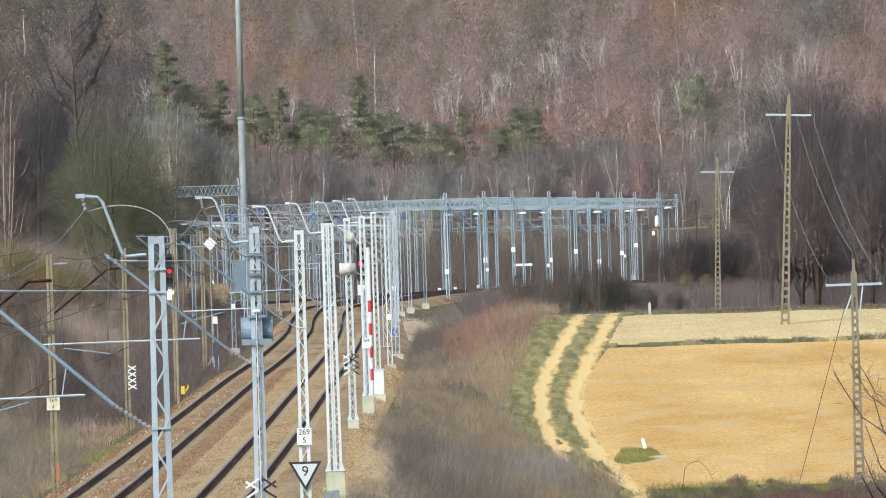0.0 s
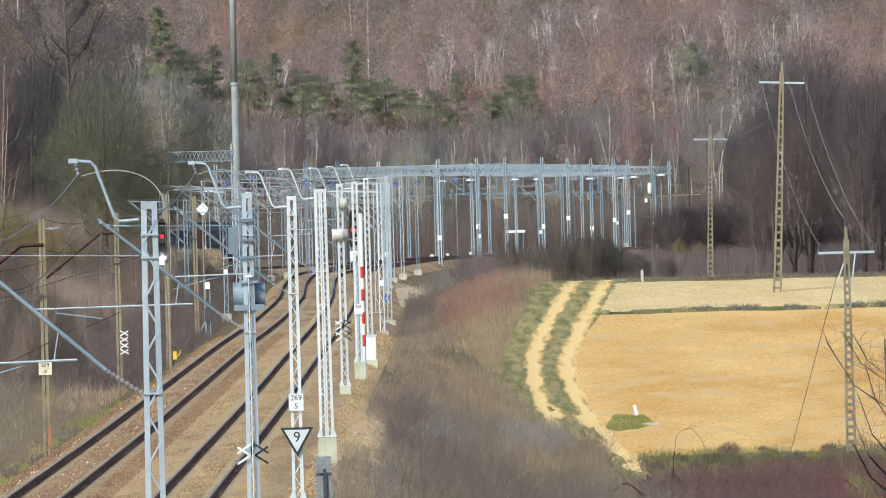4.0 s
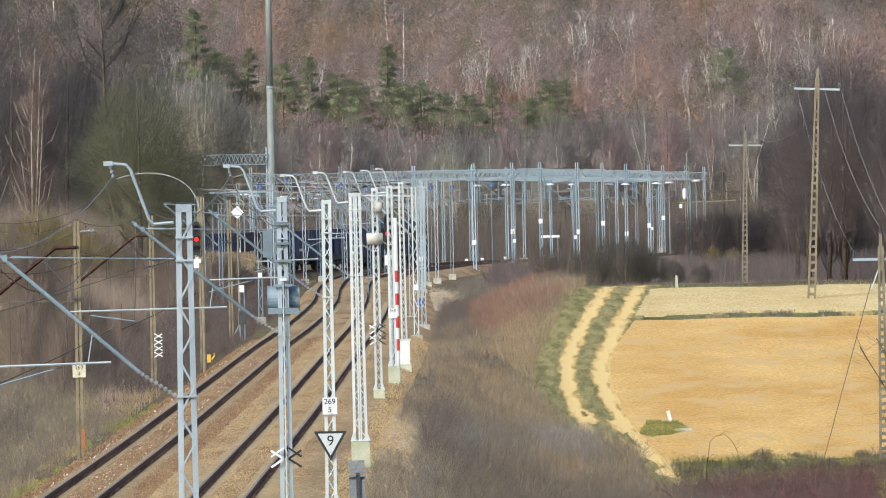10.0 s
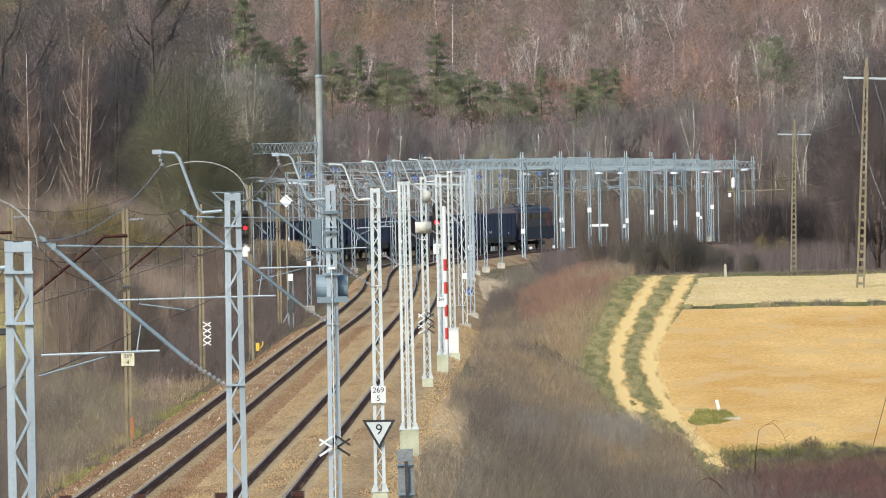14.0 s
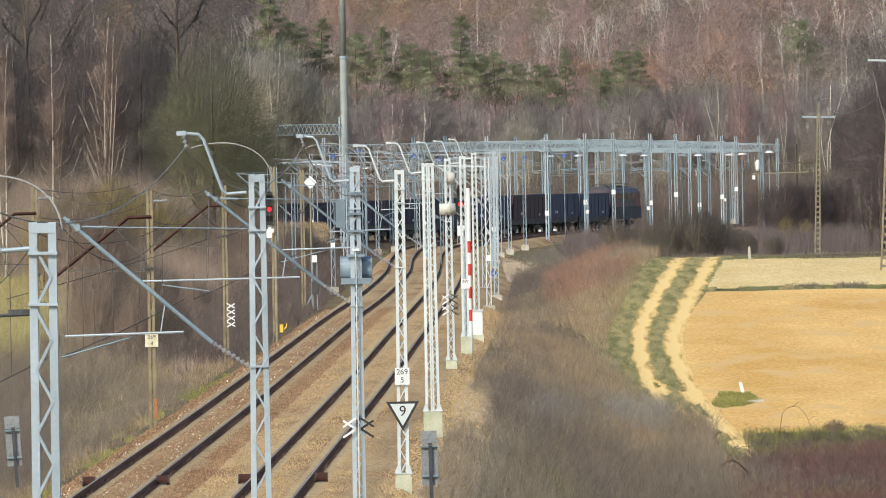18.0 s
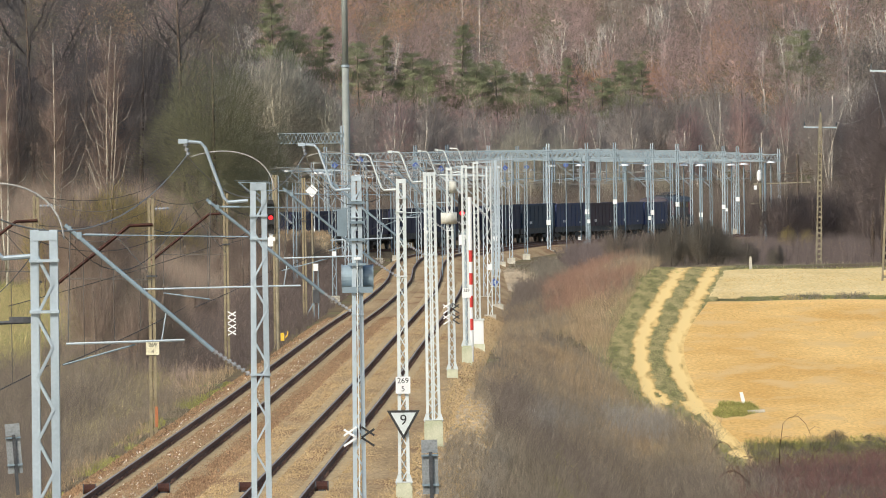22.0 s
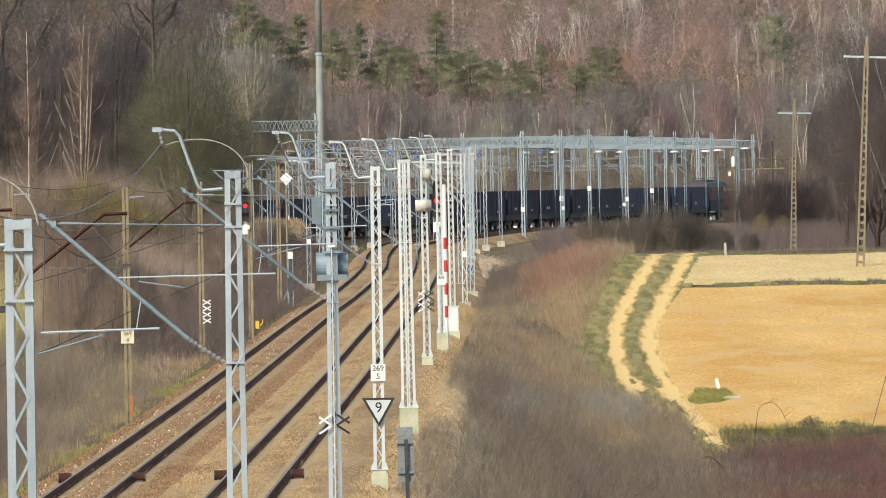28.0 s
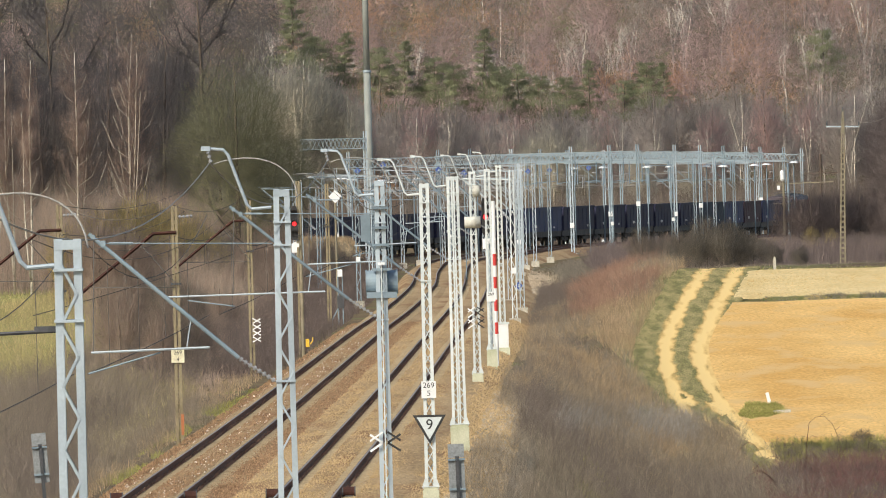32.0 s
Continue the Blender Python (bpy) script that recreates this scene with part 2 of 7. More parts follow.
BRAMBLE = mat("dark_red_bramble", (0.105, 0.056, 0.05), (0.165, 0.09, 0.077), 0.9, 0, 0.8, 6, 0, 0.35, True)
BARK = mat("dark_bark", (0.10, 0.075, 0.06), (0.17, 0.13, 0.10), 0.95, 0, 1.5, 12, 0.4, 0.2)
BIRCH = mat("birch_bark", (0.50, 0.45, 0.37), (0.62, 0.57, 0.48), 0.8, 0, 0.8, 9, 0.2, 0.1, dirt=((0.16, 0.13, 0.11), 2.2))
TWIG_RED = mat("reddish_twigs", (0.295, 0.203, 0.18), (0.41, 0.289, 0.257), 0.95, 0, 0.05, 4, 0, 0.09, True, grit=0.13)
TWIG_GREY = mat("grey_brown_twigs", (0.23, 0.195, 0.168), (0.335, 0.288, 0.25), 0.95, 0, 0.06, 4, 0, 0.09, True, grit=0.13)
# these two browns are cooled: bluish haze and shade mixed into the colour
TWIG_DARK = mat("dark_brown_twigs", (0.092, 0.08, 0.075), (0.146, 0.127, 0.118), 0.95, 0, 0.08, 4, 0, 0.15, True, grit=0.13)
TWIG_BROWN = mat("brown_twigs", (0.132, 0.105, 0.096), (0.195, 0.157, 0.143), 0.95, 0, 0.08, 4, 0, 0.132, True, grit=0.13)
TWIG_WAN = mat("wan_grey_twigs", (0.34, 0.305, 0.237), (0.44, 0.4, 0.315), 0.95, 0, 0.08, 4, 0, 0.12, True, grit=0.13)
TWIG_PALE = mat("pale_birch_twigs", (0.38, 0.33, 0.28), (0.52, 0.455, 0.40), 0.9, 0, 0.08, 4, 0, 0.18, True, grit=0.13)
TWIG_RUST = mat("rusty_birch_twigs", (0.185, 0.13, 0.105), (0.265, 0.19, 0.152), 0.95, 0, 0.08, 4, 0, 0.15, True, grit=0.13)
TRUNK_PALE_BARK = mat("far_birch_bark", (0.56, 0.50, 0.43), (0.70, 0.64, 0.56), 0.9, 0, 0.5, 6, 0.1, 0.12)
TWIG_ORANGE = mat("orange_brown_twigs", (0.34, 0.2, 0.12), (0.45, 0.27, 0.165), 0.95, 0, 0.08, 4, 0, 0.24, True, grit=0.13)
WILLOW = mat("budding_willow_twigs", (0.145, 0.138, 0.083), (0.215, 0.202, 0.12), 0.9, 0, 0.2, 4, 0, 0.27, True, grit=0.13)
BUDDING = mat("yellow_budding_twigs", (0.27, 0.205, 0.082), (0.39, 0.3, 0.13), 0.9, 0, 0.2, 4, 0, 0.4, True)
NEEDLES = mat("pine_needles", (0.158, 0.166, 0.095), (0.24, 0.242, 0.147), 0.95, 0, 0.15, 4, 0, 0.25, True)
TRUNK_PALE = mat("far_birch_stems", (0.52, 0.46, 0.40), (0.66, 0.60, 0.53), 0.9, 0, 0.3, 4, 0, 0.15, True)
for growth in (BRUSH_DARK, MEADOW_BLADE, HEDGE_LEAF, GRASS_G, GRASS_Y, GRASS_D, BRUSH_G, BRUSH_B, BRUSH_W, BRUSH_T, THICKET, BRUSH_P, BRUSH_R, BRAMBLE, TWIG_RED, TWIG_GREY, TWIG_DARK, TWIG_BROWN, TWIG_WAN, TWIG_PALE, TWIG_RUST, TWIG_ORANGE, WILLOW, BUDDING, NEEDLES, TRUNK_PALE):
    fine(growth)
WAGON_PAINTS = {
    "navy": mat("navy_wagon_paint", (0.009, 0.011, 0.042), (0.014, 0.017, 0.062), 0.6, 0, 0.6, 9, 0.1, dirt=((0.027, 0.026, 0.062), 0.7)),
    "blue": mat("blue_wagon_paint", (0.012, 0.028, 0.105), (0.018, 0.04, 0.14), 0.5, 0, 0.6, 9, 0.1, dirt=((0.03, 0.035, 0.09), 0.7)),
    "maroon": mat("maroon_wagon_paint", (0.045, 0.02, 0.032), (0.065, 0.03, 0.045), 0.6, 0, 0.6, 9, 0.1, dirt=((0.05, 0.03, 0.04), 0.7)),
    "teal": mat("teal_wagon_paint", (0.012, 0.028, 0.055), (0.019, 0.04, 0.075), 0.6, 0, 0.6, 9, 0.1, dirt=((0.027, 0.032, 0.055), 0.7)),
}
LOCO_GREY = mat("dark_grey_rose_paint", (0.07, 0.055, 0.062), (0.1, 0.08, 0.088), 0.5, 0, 0.7, 10, 0.08)
LOCO_RED = mat("faded_red_paint", (0.26, 0.045, 0.065), (0.33, 0.06, 0.08), 0.5, 0, 0.7, 10, 0.08)
LOCO_NAVY = mat("dark_loco_skirt", (0.02, 0.025, 0.05), (0.035, 0.04, 0.075), 0.6, 0, 0.7, 10, 0.08)
GLASS = mat("dark_window_glass", (0.02, 0.022, 0.026), (0.03, 0.032, 0.036), 0.08, 0, 1, 5, 0)


# ================= mesh tools =================
class Solid:
    """Collects beams, tubes and boxes and links them as one mesh."""

    def __init__(self):
        self.v, self.f = [], []

    def quadrings(self, rings, closed=True, caps=True):
        o, n = len(self.v), len(rings[0])
        for r in rings:
            self.v += [tuple(p) for p in r]
        for i in range(len(rings) - 1):
            for j in range(n if closed else n - 1):
                a, b = o + i * n + j, o + i * n + (j + 1) % n
                self.f.append((a, b, b + n, a + n))
        if caps:
            self.f.append(tuple(range(o + n - 1, o - 1, -1)))
            self.f.append(tuple(range(o + (len(rings) - 1) * n, o + len(rings) * n)))
        return self

    def beam(self, p, q, w, h=None, up=(0, 0, 1), w2=None, h2=None):
        """A bar of section w by h from p to q, tapering to w2 by h2."""
        p, q, h = Vector(p), Vector(q), h or w
        y = (q - p).normalized()
        up = Vector(up)
        if abs(y.dot(up)) > 0.98:
            up = Vector((0, 1, 0))
        x = y.cross(up).normalized()
        z = x.cross(y)
        rings = []
        for c, a, b in ((p, w, h), (q, w2 or w, h2 or w2 or h)):
            rings.append([c + x * a / 2 * i + z * b / 2 * j for i, j in ((-1, -1), (1, -1), (1, 1), (-1, 1))])
        return self.quadrings(rings)

    def box(self, c, size):
        c = Vector(c)
        return self.beam(c - Vector((0, 0, size[2] / 2)), c + Vector((0, 0, size[2] / 2)), size[0], size[1], up=(0, 1, 0))

    def tube(self, pts, r, n=6, r2=None):
        """A round bar through the points, tapering from r to r2."""
        pts = [Vector(p) for p in pts]
        rings = []
        for i, p in enumerate(pts):
            y = (pts[min(i + 1, len(pts) - 1)] - pts[max(i - 1, 0)]).normalized()
            ref = Vector((0, 0, 1)) if abs(y.z) < 0.9 else Vector((1, 0, 0))
            x = y.cross(ref).normalized()
            z = x.cross(y)
            rad = r + ((r2 if r2 is not None else r) - r) * i / (len(pts) - 1)
            rings.append([p + (x * math.cos(2 * math.pi * k / n) + z * math.sin(2 * math.pi * k / n)) * rad for k in range(n)])
        return self.quadrings(rings)

    def prism(self, outline, y0, y1):
        """An outline in x and z, pushed from y0 to y1."""
        return self.quadrings([[(x, y, z) for x, z in outline] for y in (y0, y1)])

    def mesh(self, name, material, smooth=False):
        me = bpy.data.meshes.new(name)
        me.from_pydata(self.v, [], self.f)
        me.materials.append(material)
        if smooth:
            me.polygons.foreach_set("use_smooth", [True] * len(me.polygons))
        return me


def part(name, solid, material, parent, label="", smooth=False):
    ob = new(name, solid.mesh(name, material, smooth))
    ob.parent = parent
    return tagged(ob, label)


def thing(name, label, category, group="", at=(0, 0, 0), turn=0.0, kind=""):
    ob = tagged(new(name), label, category, group, kind)
    ob.matrix_basis = pose(*at, 0, 0, turn)
    return ob


def sheet(name, verts, faces, material, label="", category="", kind="structure", smooth=True):
    me = bpy.data.meshes.new(name)
    me.from_pydata(verts, [], faces)
    me.materials.append(material)
    if smooth:
        me.polygons.foreach_set("use_smooth", [True] * len(me.polygons))
    return tagged(new(name, me), label, category, kind=kind)


def writing(text, size, at, turn, material, parent):
    """Lettering in the built-in font, as a flat mesh just proud of its plate; it faces -y."""
    cu = bpy.data.curves.new("lettering", "FONT")
    cu.body, cu.size, cu.align_x, cu.align_y, cu.extrude = text, size, "CENTER", "CENTER", 0.002
    tmp = bpy.data.objects.new("lettering", cu)
    me = bpy.data.meshes.new_from_object(tmp)
    bpy.data.objects.remove(tmp)
    me.materials.clear()
    me.materials.append(material)
    ob = new("lettering", me)
    ob.parent = parent
    ob.matrix_basis = pose(*at, 90, 0, turn)
    return ob


# ================= the plan: tracks and lie of the land =================
def curve(table):
    ds, xs = np.array([a for a, b in table], float), np.array([b for a, b in table], float)
    h = np.diff(ds)
    s = np.diff(xs) / h
    m = np.concatenate([[s[0]], (s[:-1] * h[1:] + s[1:] * h[:-1]) / (h[1:] + h[:-1]), [s[-1]]])

    def at(d):
        i = np.clip(np.searchsorted(ds, d) - 1, 0, len(h) - 1)
        u = (d - ds[i]) / h[i]
        a = (2 * u**3 - 3 * u**2 + 1) * xs[i] + (u**3 - 2 * u**2 + u) * h[i] * m[i]
        return a + (3 * u**2 - 2 * u**3) * xs[i + 1] + (u**3 - u**2) * h[i] * m[i + 1]
    return at


# distance ahead of the bridge, then metres to the right of it
right_main = curve([(-40, -8.7), (300, -4.2), (440, -2.31), (545, -1.05), (600, -0.35), (700, 0.75), (760, 1.15), (820, 1.3), (884, 1.7),
                    (935, 2.7), (985, 4.9), (1012, 7.0), (1041, 10.1), (1064, 15.0), (1087, 19.9), (1119, 25.9), (1159, 32.2), (1212, 39.3), (1300, 50)])
left_main = curve([(-40, -12.9), (300, -8.28), (393, -6.9), (480, -5.75), (586, -4.35), (634, -3.6), (702, -2.75), (760, -2.25), (844, -2.1), (911, -1.4),
                   (963, 0.3), (1000, 2.5), (1042, 6.2)])
freight_line = curve([(860, -330), (905, -120), (940, -37), (965, -17.5), (985, -9.8), (1005, -4.2), (1042, 6.2), (1065, 11.4), (1088, 16.2), (1120, 22.0), (1160, 28.3), (1212, 35.4), (1300, 46), (1500, 66)])


def step(a, b, t):
    t = np.clip((t - a) / (b - a), 0, 1)
    return t * t * (3 - 2 * t)


def rail_z(d):
    return -0.3 * step(890, 1000, d) - 0.005 * np.maximum(0, d - 1060)


BANK_D = [-200, 0, 300, 420, 476, 590, 606, 625, 680, 760, 900, 1300]
BANK_Z = [-7.0, -7.0, -6.6, -5.2, -3.6, 1.5, 2.0, 2.1, 1.3, 0.0, -0.8, -1.4]
HILL_D = [1300, 1500, 1700, 2000, 2400, 3000, 3600, 5000]
HILL_Z = [0, 5, 14, 31, 56, 85, 100, 110]


def lie(x, d):
    """Height of the ground: the railway's level strip, the slope with the field beside it, the wooded hill beyond."""
    s = x - right_main(np.clip(d, -40, 1100))
    flat = -0.62 + rail_z(d)
    right = np.interp(d, BANK_D, BANK_Z) + 0.02 * np.sin(x * 0.9 + d * 0.05) * step(6, 12, s)
    left = flat - 0.4 + 0.25 * np.sin(d * 0.03) + 0.03 * np.maximum(0, -s - 10)
    g = flat + (right - flat) * step(3.8, 10.8, s) + (left - flat) * step(-6.2, -9.5, s)
    g = g + 0.14 * step(2.5, 3.4, s) * step(7.0, 4.4, s) * step(200, 280, d) * step(640, 380, d)
    side = step(8, 40, np.abs(x - 5)) * 3
    return g + np.interp(d, HILL_D, HILL_Z) * (1 + 0.06 * np.sin(x * 0.02 + 1)) + step(1350, 1700, d) * side


def bank_rise(x, d):
    """How far the low bank by the junction stands above the ground."""
    return 2.5 * step(893, 903, d) * step(932, 916, d) * step(-6.4, -8.2, x) * step(-24, -15, x)


# ================= ground, field and track bed =================
ROW_D = np.concatenate([np.arange(-60, 280, 20), np.arange(280, 1320, 4), np.arange(1320, 2400, 20), np.arange(2400, 5200, 100)]).astype(float)
COL_S = np.concatenate([[-3500, -1200, -500, -250, -150, -110, -85, -65, -50, -40], np.arange(-32, 45, 1.0), [50, 58, 68, 80, 100, 130, 180, 300, 600, 1300, 3500]])


def build_ground():
    base = right_main(np.clip(ROW_D, -40, 1100))
    X = base[:, None] + COL_S[None, :]
    D = np.repeat(ROW_D[:, None], len(COL_S), 1)
    Z = lie(X, D)
    near = (np.abs(COL_S) < 45)[None, :] & (ROW_D < 1300)[:, None]
    Z = Z + near * 0.05 * np.sin(X * 2.1 + D * 0.31) * np.cos(X * 0.7 - D * 0.17) * (np.abs(COL_S + 2) > 6)[None, :]
    verts = np.stack([X, D, Z], -1).reshape(-1, 3)
    nc, nr = len(COL_S), len(ROW_D)
    faces = [(r * nc + c, r * nc + c + 1, (r + 1) * nc + c + 1, (r + 1) * nc + c) for r in range(nr - 1) for c in range(nc - 1)]
    sheet("ground", verts.tolist(), faces, EARTH, "brown earth with leaf litter, moss and dead grass", "ground")


def strip(name, left, right, d0, d1, nd, nx, lift, material, label, category, rough=0.0, fray=0.0):
    """A band of another surface that lies on the ground between two edges."""
    rnd = random.Random(name)
    ds = np.linspace(d0, d1, nd)
    verts, faces = [], []
    for d in ds:
        a, b = float(left(d)) + 2 * fray * noise.noise(Vector((d * 0.06, 1.5, d * 0.01))), float(right(d)) + 2 * fray * noise.noise(Vector((d * 0.06, 7.5, d * 0.01)))
        for u in np.linspace(0, 1, nx):
            x = a + (b - a) * u
            sink = -0.03 if u in (0.0, 1.0) else 0.0
            sink -= 0.09 if d in (d0, d1) else 0.0
            verts.append((x, d, float(lie(x, d)) + lift + sink + rnd.uniform(-rough, rough)))
    for r in range(nd - 1):
        for c in range(nx - 1):
            i = r * nx + c
            faces.append((i, i + 1, i + nx + 1, i + nx))
    return sheet(name, verts, faces, material, label, category)


left_rut = curve([(455, 11.5), (463, 11.1), (478, 10.6), (493, 9.7), (506, 9.25), (528, 9.1), (544, 9.4), (565, 10.3), (584, 11.3), (601, 12.2), (640, 13.6)])
right_rut = curve([(450, 12.6), (460, 12.3), (474, 11.9), (489, 11.35), (505, 10.9), (528, 10.65), (544, 10.95), (565, 12.0), (583, 12.95), (601, 13.85), (640, 15.4)])
field_edge = curve([(470, 13.2), (479, 12.4), (493, 11.8), (512, 11.4), (535, 11.5), (556, 12.3), (578, 13.4), (601, 14.6), (640, 16)])


def bare(x, d):
    """How bare the farm track is: 1 in a rut, 0 in the grass."""
    near = max(1 - abs(x - float(left_rut(d))) / 0.56, 1 - abs(x - float(right_rut(d))) / 0.56)
    mid = abs(x - 0.5 * float(left_rut(d) + right_rut(d))) < 0.7
    k = near + 0.36 * noise.noise(Vector((x * 2.0, d * 0.13, 4.0))) + 0.3 * noise.noise(Vector((x * 4.5, d * 0.36, 9.0)))
    if mid:
        clump = noise.noise(Vector((x * 0.9, d * 0.16, 21.0)))
        k += float(step(518, 502, d)) * (0.34 - (0.75 if clump > 0.08 else 0.0))
    if x >= 0.5 * float(left_rut(d) + right_rut(d)):
        k -= float(step(484, 468, d)) * (0.12 + 0.5 * max(0.0, noise.noise(Vector((x * 1.6, d * 0.2, 31.0)))))
    if x < 0.5 * float(left_rut(d) + right_rut(d)):
        k -= 0.5 * float(step(494, 476, d))
    return max(k, 0.52 * float(step(0.1, 0.35, x - right_rut(d)) * step(572, 556, d)) + 0.1 * k)


def build_fields():
    far = lambda d: 75.0
    ds = np.arange(458, 618.1, 0.8)
    us = np.linspace(0, 1, 64)
    verts, faces, wear = [], [], []
    for d in ds:
        a, b = float(left_rut(d)) - 2.2 + 0.5 * noise.noise(Vector((d * 0.06, 1.5, 0))), float(field_edge(d)) + 0.35
        for u in us:
            x = a + (b - a) * u
            k = bare(x, d)
            edge = -0.05 if u in (0.0, 1.0) or d < 458.5 or d > 617.5 else 0.0
            verts.append((x, d, float(lie(x, d)) + 0.10 + edge - 0.035 * min(1.0, max(0.0, k))))
            wear.append(k)
    n = len(us)
    for r in range(len(ds) - 1):
        for c in range(n - 1):
            q = r * n + c
            faces.append((q, q + 1, q + n + 1, q + n))
    way = sheet("farm_track", verts, faces, FARM_TRACK, "grassed farm track with two pale dusty wheel ruts", "path")
    way.data.attributes.new("wear", "FLOAT", "POINT").data.foreach_set("value", wear)
    strip("field", lambda d: field_edge(d) + (right_rut(d) + 0.42 - field_edge(d)) * step(574, 552, d), far, 479, 575.5, 97, 90, 0.15, SOIL, "tilled sandy ochre field sloping down to the hedge", "field", 0.012, 0.1)
    strip("upper_field", lambda d: right_rut(d) + 0.62, far, 578.6, 606, 42, 120, 0.13, STUBBLE, "pale harrowed strip along the top of the field", "field", 0.012, 0.1)
    strip("meadow", lambda d: -75.0, lambda d: -0.0300 * d, 470, 830, 60, 40, 0.08, MEADOW, "yellow-green spring meadow beyond the thicket", "meadow", 0.04, 0.5)
    strip("sand_patch", lambda d: right_main(d) + 3.1, lambda d: right_main(d) + 5.3 - 1.2 * ((d - 800) / 62) ** 2, 742, 860, 60, 8, 0.10, GRIT, "pale bare sand at the foot of the bank", "sand", 0.02, 0.12)
    strip("sand_margin", lambda d: right_main(d) + 3.3, lambda d: right_main(d) + 5.4, 292, 452, 81, 12, 0.06, GRIT, "bare pale sand between the ballast and the brush", "sand", 0.015, 0.12)
    xs, ds = np.linspace(-25, -6, 39), np.linspace(892, 933, 28)
    X, D = np.meshgrid(xs, ds)
    Z = lie(X, D) - 0.06 + bank_rise(X, D) + 0.12 * np.sin(X * 1.9 + D * 0.4) * step(0.2, 1.0, bank_rise(X, D))
    faces = [(r * 39 + c, r * 39 + c + 1, (r + 1) * 39 + c + 1, (r + 1) * 39 + c) for r in range(27) for c in range(38)]
    sheet("embankment", np.stack([X, D, Z], -1).reshape(-1, 3).tolist(), faces, BANK_EARTH, "low tan earth bank by the junction", "bank")
    # low ridge of clods and weeds between the two strips of field
    strip("ridge", lambda d: field_edge(d) + 1.3, far, 576.0, 578.9, 6, 180, 0.13, VERGE, "low weedy ridge across the field", "ridge", 0.025)


def build_tracks():
    # ballast shoulder, crown and rails for each line
    def bed(name, line, d0, d1, half_l, half_r, label):
        ds = np.arange(d0, d1, 4.0)
        prof = [(-half_l - 0.8, -0.75), (-half_l, -0.24), (-1.25, -0.18), (-0.92, -0.21), (-0.5, -0.21), (-0.3, -0.16), (0.3, -0.16), (0.5, -0.21), (0.92, -0.21), (1.25, -0.18), (half_r, -0.24), (half_r + 1.2, -0.75)]
        rnd = random.Random(name)
        verts, faces = [], []
        for d in ds:
            for s, z in prof:
                verts.append((float(line(d)) + s, d, z + float(rail_z(d)) + rnd.uniform(-0.015, 0.015)))
        n = len(prof)
        for r in range(len(ds) - 1):
            for c in range(n - 1):
                i = r * n + c
                faces.append((i, i + 1, i + n + 1, i + n))
        return sheet(name, verts, faces, BALLAST, label, "ballast")

    def rails(name, line, d0, d1, label):
        track = tagged(new(name), label, "track", kind="structure")
        ds = np.concatenate([np.arange(d0, min(d1, 1000), 6.0), np.arange(1000, d1, 3.0)]) if d1 > 1000 else np.arange(d0, d1, 6.0)
        prof = [(-0.07, -0.172), (0.07, -0.172), (0.07, -0.155), (0.012, -0.135), (0.012, -0.05), (0.036, -0.04), (0.036, -0.004), (-0.036, -0.004), (-0.036, -0.04), (-0.012, -0.05), (-0.012, -0.135), (-0.07, -0.155)]
        for side in (-0.752, 0.752):
            body, head = Solid(), Solid()
            rings, top = [], []
            for d in ds:
                x, z = float(line(d)) + side, float(rail_z(d))
                rings.append([(x + a, d, z + b) for a, b in prof])
                top.append([(x + a, d, z + b) for a, b in ((-0.03, -0.006), (0.03, -0.006), (0.024, 0.001), (-0.024, 0.001))])
            body.quadrings(rings)
            head.quadrings(top)
            rail = part("rail", body, RAIL_SIDE, track, "rusty brown steel rail")
            part("running_surface", head, RAIL_HEAD, rail, "rail head worn bright")
        return track

    bed("ballast_right", right_main, 150, 1290, 2.2, 2.9, "rust-stained ballast of the first main line")
    bed("ballast_left", left_main, 150, 1042, 1.35, 1.7, "rust-stained ballast of the second main line")
    bed("ballast_branch", freight_line, 936, 1290, 2.4, 2.0, "dark ballast of the branch line")
    rails("track_right", right_main, 150, 1290, "first main line track on stone ballast")
    rails("track_left", left_main, 150, 1036, "second main line track on stone ballast")
    rails("track_branch", freight_line, 936, 1290, "branch line track that joins on the curve")


# ================= catenary masts =================
def lacing(parent, x0, x1, y, z0, z1, pitch, w, steel):
    """The same zigzag, each flat bar a piece of its own; bars that lean alike share a mesh."""
    n = max(2, round((z1 - z0) / pitch))
    dz = (z1 - z0) / n
    pair = [Solid().beam((a, 0, 0), (b, 0, dz), w, 0.012, up=(0, 1, 0)).mesh("lacing_bar", steel) for a, b in ((x0, x1), (x1, x0))]
    for i in range(n):
        bar = new("lacing_bar", pair[i % 2])
        bar.parent = parent
        bar.location = (0, y, z0 + i * dz)


def insulator(s, p, q, r, n=5):
    """A string of sheds from p to q."""
    p, q = Vector(p), Vector(q)
    s.tube([p, q], r * 0.4, 6)
    for i in range(n):
        c = p.lerp(q, (i + 0.5) / n)
        w = (q - p) / n * 0.25
        s.tube([c - w, c + w], r, 8)


